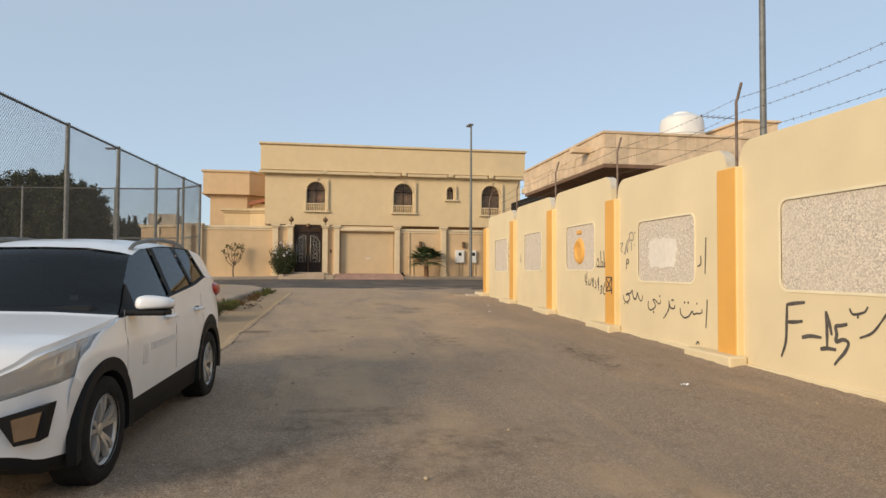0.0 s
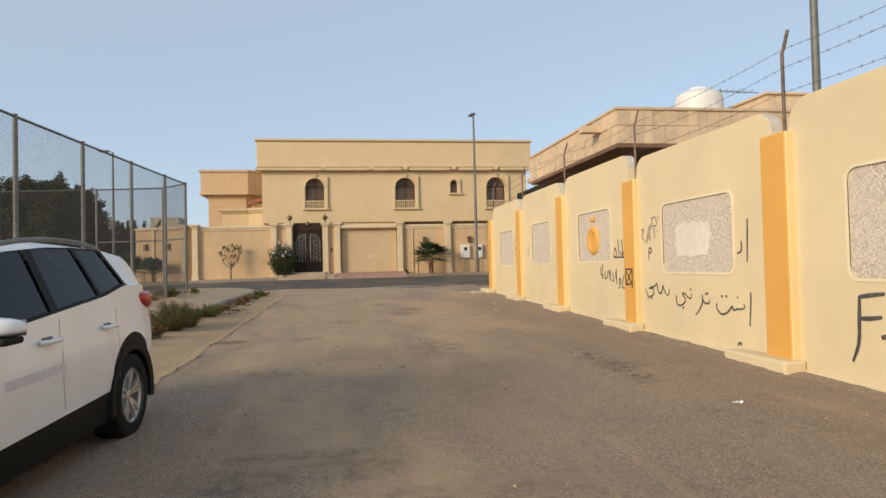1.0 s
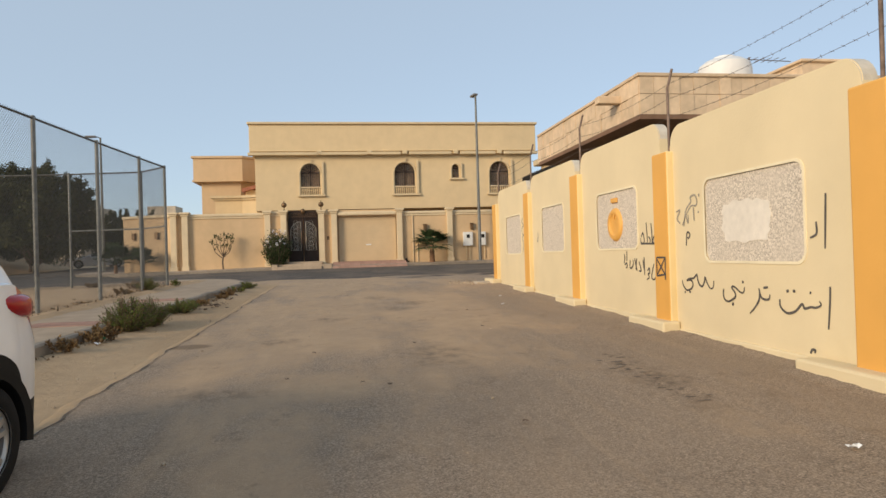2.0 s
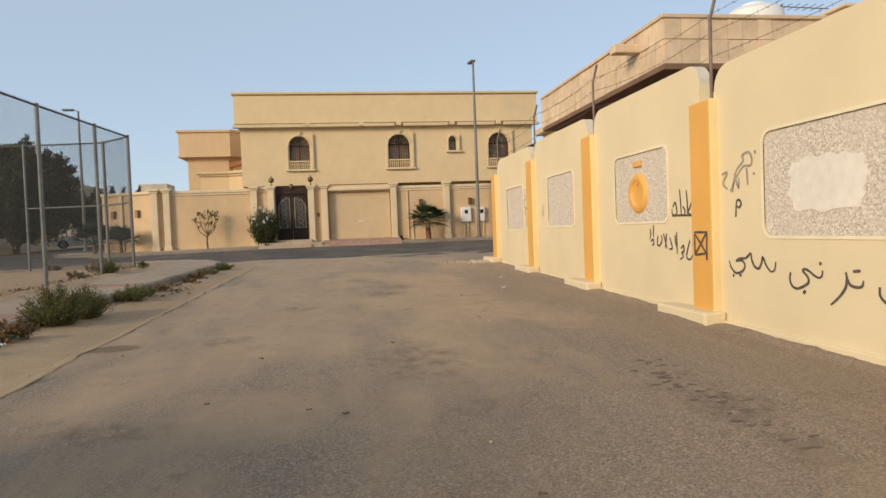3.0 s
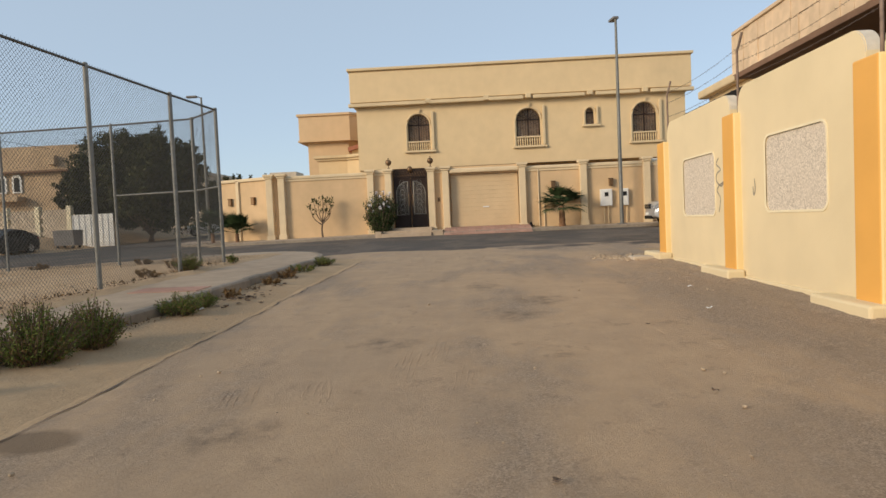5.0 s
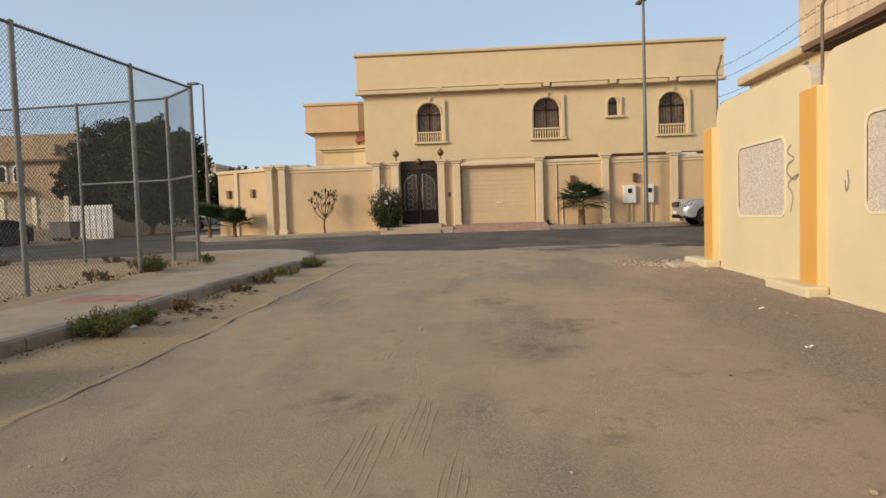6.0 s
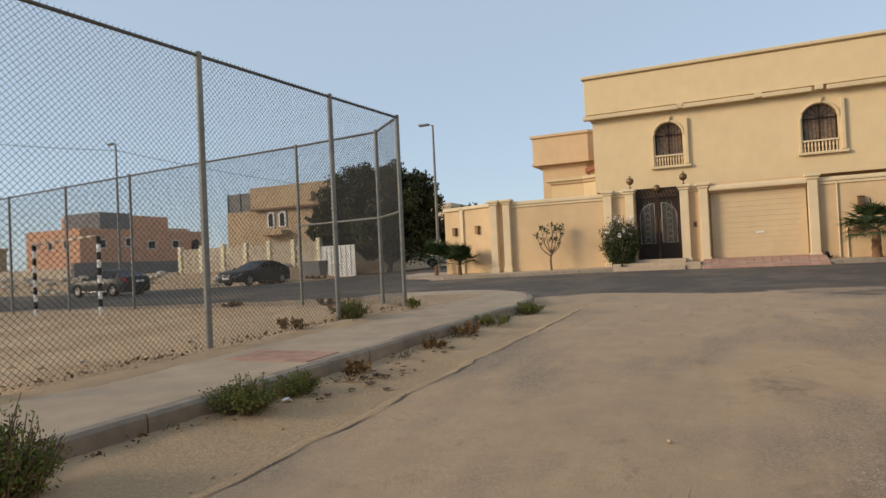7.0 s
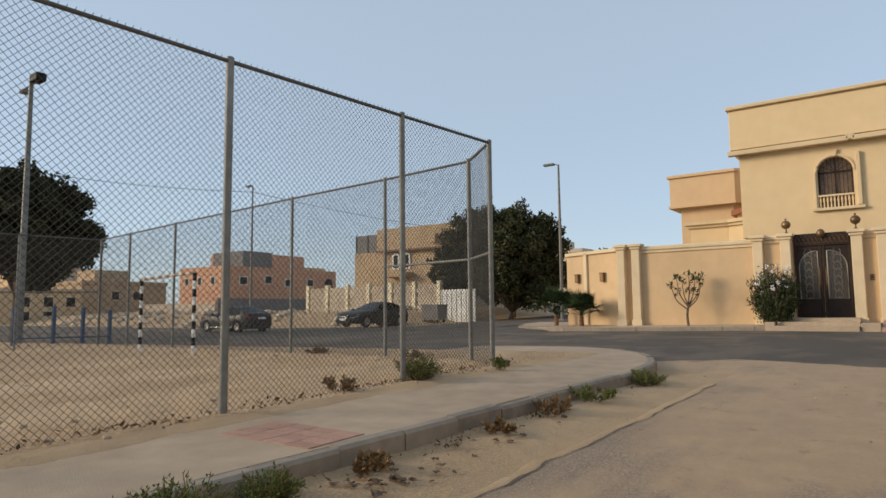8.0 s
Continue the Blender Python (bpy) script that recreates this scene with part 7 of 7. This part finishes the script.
scrap(3.92, 6.35, 0.07, "crumpled white paper scrap on the asphalt", M_PAPER, 1)
scrap(4.0, 15.7, 0.06, "crumpled white paper scrap near the wall", M_PAPER, 2)
scrap(4.4, 17.5, 0.06, "crumpled white paper scrap near the wall", M_PAPER, 3)
scrap(-2.5, 17.35, 0.08, "white plastic scrap beside the kerb weeds", M_PAPER, 4)
scrap(-2.75, 12.7, 0.08, "white plastic scrap beside the kerb weeds", M_PAPER, 5)
scrap(-2.8, 12.95, 0.18, "crushed green plastic bag in the dry weeds", mat("green_plastic", (0.02, 0.16, 0.08), 0.4), 6, None, "plastic_bag")
for k, (x, y) in enumerate(((1.2, 8.9), (0.95, 9.05), (2.9, 12.6), (0.4, 10.9), (0.2, 9.4), (2.1, 7.4), (-2.0, 18.9), (-2.1, 20.9), (-2.15, 19.4), (3.1, 14.9), (1.7, 11.3))):
    scrap(x, y, 0.045, "small dark leaf scrap on the sandy road", M_BARK, 50 + k, None, "dry_leaf")
for k in range(40):
    y = rs.gauss(18.3, 0.3) if k % 5 else rs.gauss(20.1, 0.4)
    scrap(-2.25 + rs.gauss(0, 0.13), y, rs.uniform(0.04, 0.09), "dead brown leaf lying at the kerb", M_BARK, 90 + k, None, "dead_leaf")

# rubble heap at the wall's end
hb = bmesh.new()
for k in range(230):
    x, y = 4.95 + rs.gauss(0, 0.42), 22.75 + rs.gauss(0, 0.38)
    s = rs.uniform(0.012, 0.05)
    ball(hb, (x, y, gz(x, y) + 0.03 + s * 0.25), s, 6, 4, 0.6)
tagged(part("rubble", hb, bpy.data.materials["sandy_stone"]), "small heap of broken stone at the wall end", "rubble", kind="stuff")
part_slab = tagged(part("broken_slab", bx(4.75, 5.25, 22.0, 22.5, gz(5, 22) - 0.02, gz(5, 22) + 0.1, bevel=0.02), M_BLOCK), "pale broken concrete slab at the wall end", "slab")

# tyre tracks in the drifted sand
tt = bmesh.new()
for cx, y0, L, lean, n in ((0.78, 12.9, 1.6, 0.02, 5), (1.02, 13.4, 1.5, 0.03, 5), (0.92, 15.4, 0.9, 0.0, 4), (0.62, 15.5, 0.6, 0.05, 3), (0.25, 12.6, 0.8, -0.10, 6), (-0.25, 12.5, 0.8, -0.2, 6), (1.25, 12.7, 1.3, 0.05, 4)):
    for k in range(n):
        x0 = cx + (k - n / 2) * 0.042
        a, b = y0 + rs.uniform(-0.15, 0.15), y0 + L * rs.uniform(0.7, 1.1)
        pts = [(x0 + lean * (b - a) * j / 7 + rs.gauss(0, 0.004), a + (b - a) * j / 7, gz(x0, a + (b - a) * j / 7) + 0.026 + 0.05 * ((x0 + 1.6) / 7.2) * (1 - (x0 + 1.6) / 7.2) - 0.002) for j in range(8)]
        tube(tt, pts, [0.001, 0.004, 0.007, 0.006, 0.008, 0.006, 0.004, 0.001], 5)
tagged(part("tyre_tracks", tt, M_ROAD), "ridged tyre prints pressed into the drifted sand", "tyre tracks", kind="stuff")
# broken edge of the asphalt
ck = bmesh.new()
ring = []
for y in axis_steps([(6.0, 24.5, 0.09)]):
    x = road_edge(y) + 0.025 + 0.012 * noise.noise((5, y * 6.0, 2))
    w = max(0.003, 0.007 + 0.020 * noise.noise((1, y * 2.3, 4)))
    z = gz(x, y) + 0.0335
    ring.append((ck.verts.new((x - w, y, z)), ck.verts.new((x + w, y, z + 0.001))))
for a, b in zip(ring, ring[1:]):
    ck.faces.new((a[0], a[1], b[1], b[0]))
tagged(part("trim_road_edge", ck, mat("edge_crack", (0.115, 0.088, 0.063), 0.95)), "dark broken edge of the asphalt against sand", "road edge", kind="structure")
# lip of drifted sand along it
rg = bmesh.new()
ring = []
for y in axis_steps([(6.0, 24.5, 0.09)]):
    x = road_edge(y) + 0.012
    q = 0.5 + 0.5 * noise.noise((2, y * 1.7, 9))
    k = 0.5 + 0.5 * noise.noise((8, y * 5.0, 1))
    ring.append([rg.verts.new((x - 0.20, y, ground_h(x - 0.2, y) - 0.01)), rg.verts.new((x - 0.09 - 0.03 * k, y, gz(x, y) + 0.012 + 0.010 * q)), rg.verts.new((x - 0.02 - 0.012 * k, y, gz(x, y) + 0.027 + 0.006 * q)), rg.verts.new((x + 0.008 * k, y, gz(x, y) + 0.026))])
for a, b in zip(ring, ring[1:]):
    for k in range(3):
        rg.faces.new((a[k], a[k + 1], b[k + 1], b[k]))
tagged(part("trim_sand_lip", rg, M_SAND, smooth=60), "low lip of sand drifted along the asphalt edge", "sand", kind="structure")
# dripped oil along the lane by the wall
ro = random.Random(15)
oil = bmesh.new()
for k in range(46):
    oy = 7.6 + 2.3 * ro.random() ** 0.8
    ox = 3.72 + ro.gauss(0, 0.13)
    s = ro.uniform(0.008, 0.026) * (1.8 if k % 9 == 0 else 1.0)
    road_z = gz(ox, oy) + 0.028 + 0.05 * ((ox + 1.7) / 7.3) * (1 - (ox + 1.7) / 7.3)
    ph = ro.uniform(0, 6)
    oil.faces.new([oil.verts.new((ox + 1.6 * s * math.cos(a) * (1 + 0.3 * math.sin(3 * a + ph)), oy + 0.9 * s * math.sin(a) * (1 + 0.25 * math.sin(2 * a + ph)), road_z + 0.005)) for a in [2 * math.pi * j / 14 for j in range(14)]])
tagged(part("oil_stains", oil, mat("oil_stain", (0.235, 0.180, 0.132), 0.8, 0.2, 12, 0.2)), "small dark oil drips on the asphalt beside the wall", "stain", kind="stuff")
# ragged asphalt left against the foot of the painted wall
lip = bmesh.new()
ring = []
for y in axis_steps([(2.4, 22.5, 0.08)]):
    foot = any(-0.36 < y - p < 0.84 for p in PIERS)
    x1 = (5.18 if foot else WX - 0.03)
    q = 0.5 + 0.5 * noise.noise((4, y * 1.9, 2)) + 0.35 * noise.noise((9, y * 7.0, 5))
    h = gz(x1, y) + 0.03
    ring.append([lip.verts.new((x1 - 0.16 - 0.16 * q, y, h - 0.012)), lip.verts.new((x1 - 0.05, y, h + 0.012 + 0.02 * q)), lip.verts.new((x1 + 0.02, y, h + 0.018 + 0.045 * q))])
for a, b in zip(ring, ring[1:]):
    for k in range(2):
        lip.faces.new((a[k], a[k + 1], b[k + 1], b[k]))
tagged(part("trim_asphalt_lip", lip, M_ROAD, smooth=60), "ragged edge of asphalt and dirt along the wall foot", "road edge", kind="structure")
# leaf litter blown against the fence and the kerb
lt = bmesh.new()
for k in range(1500):
    y = rs.uniform(8.5, 24.2)
    clump = noise.noise((y * 1.3, 2.0, 6.0))
    if clump < rs.uniform(-0.5, 0.35):
        continue
    if k % 3:
        x = fence_x(y) + rs.gauss(0.0, 0.11)
    else:
        x = kerb_x(y) + 0.12 + abs(rs.gauss(0, 0.12))
    leaf_quad(lt, Vector((x, y, ground_h(x, y) + rs.uniform(0.005, 0.05))), rnd_dir(rs, 0.1), rnd_dir(rs), rs.uniform(0.03, 0.08), rs.uniform(0.006, 0.02))
tagged(part("leaf_litter", lt, leaf_mat("dead_leaf", (0.06, 0.038, 0.02), (0.22, 0.14, 0.07))), "brown dead leaves and twigs blown along fence and kerb", "leaf litter", kind="stuff")


# ---------------------------------------------------------------- medallion, whitewash and spray paint
medal = thing("medallion", pose(WX + 0.014, 13.32, 1.79), "yellow painted round medallion on the pebbled panel", "medallion")
bm = lathe(bmesh.new(), [(0.002, 0.012), (0.15, 0.012), (0.17, 0.018), (0.19, 0.045), (0.235, 0.05), (0.26, 0.04), (0.285, 0.012), (0.295, -0.01)], 32, "z")
disc = part("disc", bm, M_ORANGE, medal, smooth=40)
disc.matrix_basis = pose(0, 0, 0, 0, -90, 0)
part("peak", prism_x(bmesh.new(), [(-0.06, 0.20), (0.06, 0.20), (0.0, 0.10)], -0.035, 0.0), M_ORANGE, medal)
part("name_bar", bx(-0.035, 0.0, -0.12, 0.12, 0.38, 0.46, bevel=0.01), M_ORANGE, medal)
wb_pts = []
rw = random.Random(4)
for k in range(40):
    a = 2 * math.pi * k / 40
    sq = 1 / max(abs(math.cos(a)), abs(math.sin(a))) ** 0.75
    wb_pts.append((9.68 + 0.46 * math.cos(a) * sq * rw.uniform(0.92, 1.06), 1.66 + 0.25 * math.sin(a) * sq * rw.uniform(0.9, 1.1)))
tagged(part("whitewash_patch", prism_x(bmesh.new(), wb_pts, WX + 0.008, WX + 0.0135), M_WHITEWASH), "white patch painted over old writing on the pebbles", "paint")


def ribbon(bm, pts, w, x):
    """A flat painted stroke on a wall facing -x, through (y, z) points; its width swells a little."""
    line = smooth_line([(x, p[0], p[1]) for p in pts], 6)
    n = len(line)
    left, right = [], []
    for i, p in enumerate(line):
        d = (line[min(i + 1, n - 1)] - line[max(i - 1, 0)])
        d = d.normalized() if d.length > 1e-6 else Vector((0, 1, 0))
        s = Vector((0, -d.z, d.y))
        ww = w * (0.75 + 0.35 * math.sin(3.0 * i / n + 0.4) + 0.15 * noise.noise((p.y * 9, p.z * 9, 2)))
        left.append(bm.verts.new(p + s * ww))
        right.append(bm.verts.new(p - s * ww))
    for i in range(n - 1):
        bm.faces.new((left[i], left[i + 1], right[i + 1], right[i]))


def spray(word, strokes, x):
    thick = 0.021 if word in ("F", "dash", "1", "5") else 0.013
    faded = word in ("faint_name", "far_squiggle", "far_hook")
    t = thing("graffiti", pose(x, strokes[0][0][0], strokes[0][0][1]), "faded grey spray-paint scrawl on the wall" if faded else "black spray-paint writing on the cream wall", "graffiti", "wall graffiti")
    for i, s in enumerate(strokes):
        dot = len(s) == 2 and abs(s[0][0] - s[1][0]) + abs(s[0][1] - s[1][1]) < 0.09
        bm = bmesh.new()
        ribbon(bm, s, thick * (1.15 if dot else 1.0), x - 0.004 - 0.0004 * i)
        bm.normal_update()
        for f in bm.faces:
            if f.normal.x > 0:
                f.normal_flip()
        bm.transform(t.matrix_basis.inverted())
        part("stroke", bm, M_INK_GREY if faded else M_INK, t)


spray('faint_name', [[(11.03, 1.66), (10.99, 1.81), (10.94, 1.9), (10.83, 1.98), (10.84, 2.04), (10.73, 2.06), (10.68, 1.98), (10.71, 1.92), (10.83, 1.92), (10.96, 1.81), (11.07, 1.67)], [(10.99, 1.86), (10.92, 1.7), (10.91, 1.81)], [(10.77, 1.9), (10.76, 1.72)], [(10.63, 2.07), (10.62, 2.03)], [(10.66, 1.84), (10.64, 1.82)], [(11.22, 1.87), (11.12, 1.88), (11.2, 1.77), (11.12, 1.7)]], WX)
spray('meem', [[(10.98, 1.39), (10.96, 1.55), (10.91, 1.57), (10.88, 1.53), (10.92, 1.49), (10.96, 1.51)]], WX)
spray('word_see', [[(11.0, 0.91), (10.89, 0.92), (10.84, 0.87), (10.88, 0.81), (11.0, 0.78), (11.09, 0.84), (11.12, 0.91)], [(11.0, 0.91), (10.93, 0.94), (10.82, 0.95), (10.74, 1.0), (10.72, 0.94), (10.68, 0.87), (10.61, 0.85), (10.56, 0.91), (10.54, 0.97), (10.49, 0.89), (10.42, 0.83), (10.36, 0.85), (10.34, 0.93)], [(11.06, 0.75), (11.03, 0.75)], [(10.94, 0.76), (10.9, 0.76)]], WX)
spray('word_ni', [[(10.13, 0.84), (10.14, 0.77), (10.11, 0.71), (10.04, 0.69), (9.95, 0.72), (9.89, 0.76), (9.9, 0.81), (9.96, 0.86), (9.93, 0.88), (9.87, 0.86), (9.82, 0.83), (9.76, 0.81), (9.72, 0.83), (9.71, 0.88)], [(9.75, 0.94), (9.72, 0.94)], [(9.96, 0.65), (9.93, 0.68)]], WX)
spray('word_tr', [[(9.44, 0.88), (9.43, 0.82), (9.45, 0.74), (9.53, 0.65), (9.62, 0.58)], [(9.43, 0.84), (9.4, 0.78), (9.34, 0.76), (9.27, 0.77), (9.25, 0.82)], [(9.36, 0.89), (9.28, 0.9)]], WX)
spray('word_nt', [[(9.09, 0.78), (9.08, 0.7), (8.98, 0.64), (8.85, 0.67), (8.75, 0.75), (8.71, 0.71), (8.62, 0.73), (8.55, 0.73), (8.48, 0.76), (8.5, 0.8)], [(8.98, 0.87), (8.94, 0.88)], [(8.88, 0.88), (8.84, 0.88)], [(8.63, 0.88), (8.61, 0.87)]], WX)
spray('alif', [[(8.35, 0.95), (8.36, 0.79), (8.39, 0.53)]], WX)
spray('small_mark', [[(8.65, 0.26), (8.62, 0.3), (8.58, 0.3), (8.59, 0.27)]], WX)
spray('lam', [[(8.37, 1.86), (8.4, 1.32)], [(8.51, 1.59), (8.51, 1.47), (8.6, 1.43)]], WX)
spray('F', [[(6.67, 0.98), (6.68, 0.78), (6.7, 0.52), (6.78, 0.33)], [(6.67, 0.97), (6.54, 0.99), (6.37, 1.01)], [(6.68, 0.76), (6.54, 0.77), (6.41, 0.79)]], WX)
spray('dash', [[(6.43, 0.6), (6.29, 0.63), (6.12, 0.63)]], WX)
spray('1', [[(6.05, 0.93), (6.04, 0.73), (6.04, 0.53)], [(6.05, 0.92), (6.0, 0.79), (5.97, 0.67)], [(6.14, 0.5), (6.04, 0.52), (5.91, 0.52)]], WX)
spray('5', [[(5.75, 0.81), (5.83, 0.79), (5.91, 0.77), (5.9, 0.69), (5.91, 0.61), (5.81, 0.64), (5.74, 0.61), (5.79, 0.51), (5.88, 0.42), (5.94, 0.35)]], WX)
spray('word_rb', [[(5.59, 0.68), (5.43, 0.75), (5.31, 0.88)], [(5.72, 0.98), (5.67, 0.92), (5.53, 0.95), (5.48, 1.01)], [(5.62, 0.9), (5.6, 0.89)], [(5.31, 0.88), (5.24, 0.97)]], WX)
spray('top_word', [[(12.33, 1.55), (12.27, 1.61), (12.23, 1.51), (12.25, 1.45), (12.34, 1.46), (12.35, 1.53)], [(12.35, 1.44), (12.1, 1.44), (11.86, 1.43)], [(12.15, 1.77), (12.13, 1.59), (12.12, 1.44)], [(12.08, 1.55), (12.03, 1.5), (12.04, 1.44)], [(11.99, 1.75), (11.97, 1.58), (11.97, 1.43)], [(11.86, 1.6), (11.93, 1.51), (11.96, 1.47), (11.86, 1.43)]], WX)
spray('line_word', [[(12.97, 1.28), (12.96, 1.2), (12.99, 1.13)], [(12.87, 1.33), (12.88, 1.16)], [(12.96, 1.1), (12.89, 1.13), (12.87, 1.07), (12.93, 1.05)], [(12.75, 1.18), (12.77, 1.07), (12.71, 1.05), (12.64, 1.12), (12.65, 1.19)], [(12.59, 1.21), (12.51, 1.01)], [(12.51, 1.21), (12.55, 1.03)]], WX)
spray('line_mid', [[(12.43, 1.16), (12.37, 1.02), (12.45, 1.01)], [(12.25, 1.23), (12.25, 0.95)], [(12.29, 1.19), (12.28, 1.09), (12.24, 1.0)], [(12.15, 1.02), (12.09, 1.06), (12.08, 0.99), (12.13, 0.97), (12.1, 0.92), (12.18, 0.88)]], WX)
spray('line_end', [[(11.93, 1.13), (11.98, 1.04), (12.02, 0.92), (11.94, 0.89), (11.86, 0.96)], [(11.87, 1.1), (11.84, 0.86)], [(11.83, 1.2), (11.81, 0.82)]], WX)
spray('pier_box', [[(11.64, 1.23), (11.37, 1.23)], [(11.64, 1.23), (11.64, 0.96)], [(11.38, 1.23), (11.39, 0.98)], [(11.64, 0.96), (11.37, 0.99)], [(11.63, 1.21), (11.4, 0.99)], [(11.39, 1.22), (11.63, 0.97)], [(11.39, 0.98), (11.39, 0.91)]], 5.344)
spray('far_squiggle', [[(19.11, 2.24), (19.22, 2.15), (19.04, 2.05), (19.19, 1.99), (19.23, 1.88), (19.04, 1.78), (18.92, 1.84), (19.13, 1.78), (19.2, 1.7), (19.07, 1.58), (19.14, 1.36)]], WX)
spray('far_hook', [[(17.81, 1.82), (17.79, 1.67), (17.84, 1.59), (17.86, 1.71)]], WX)
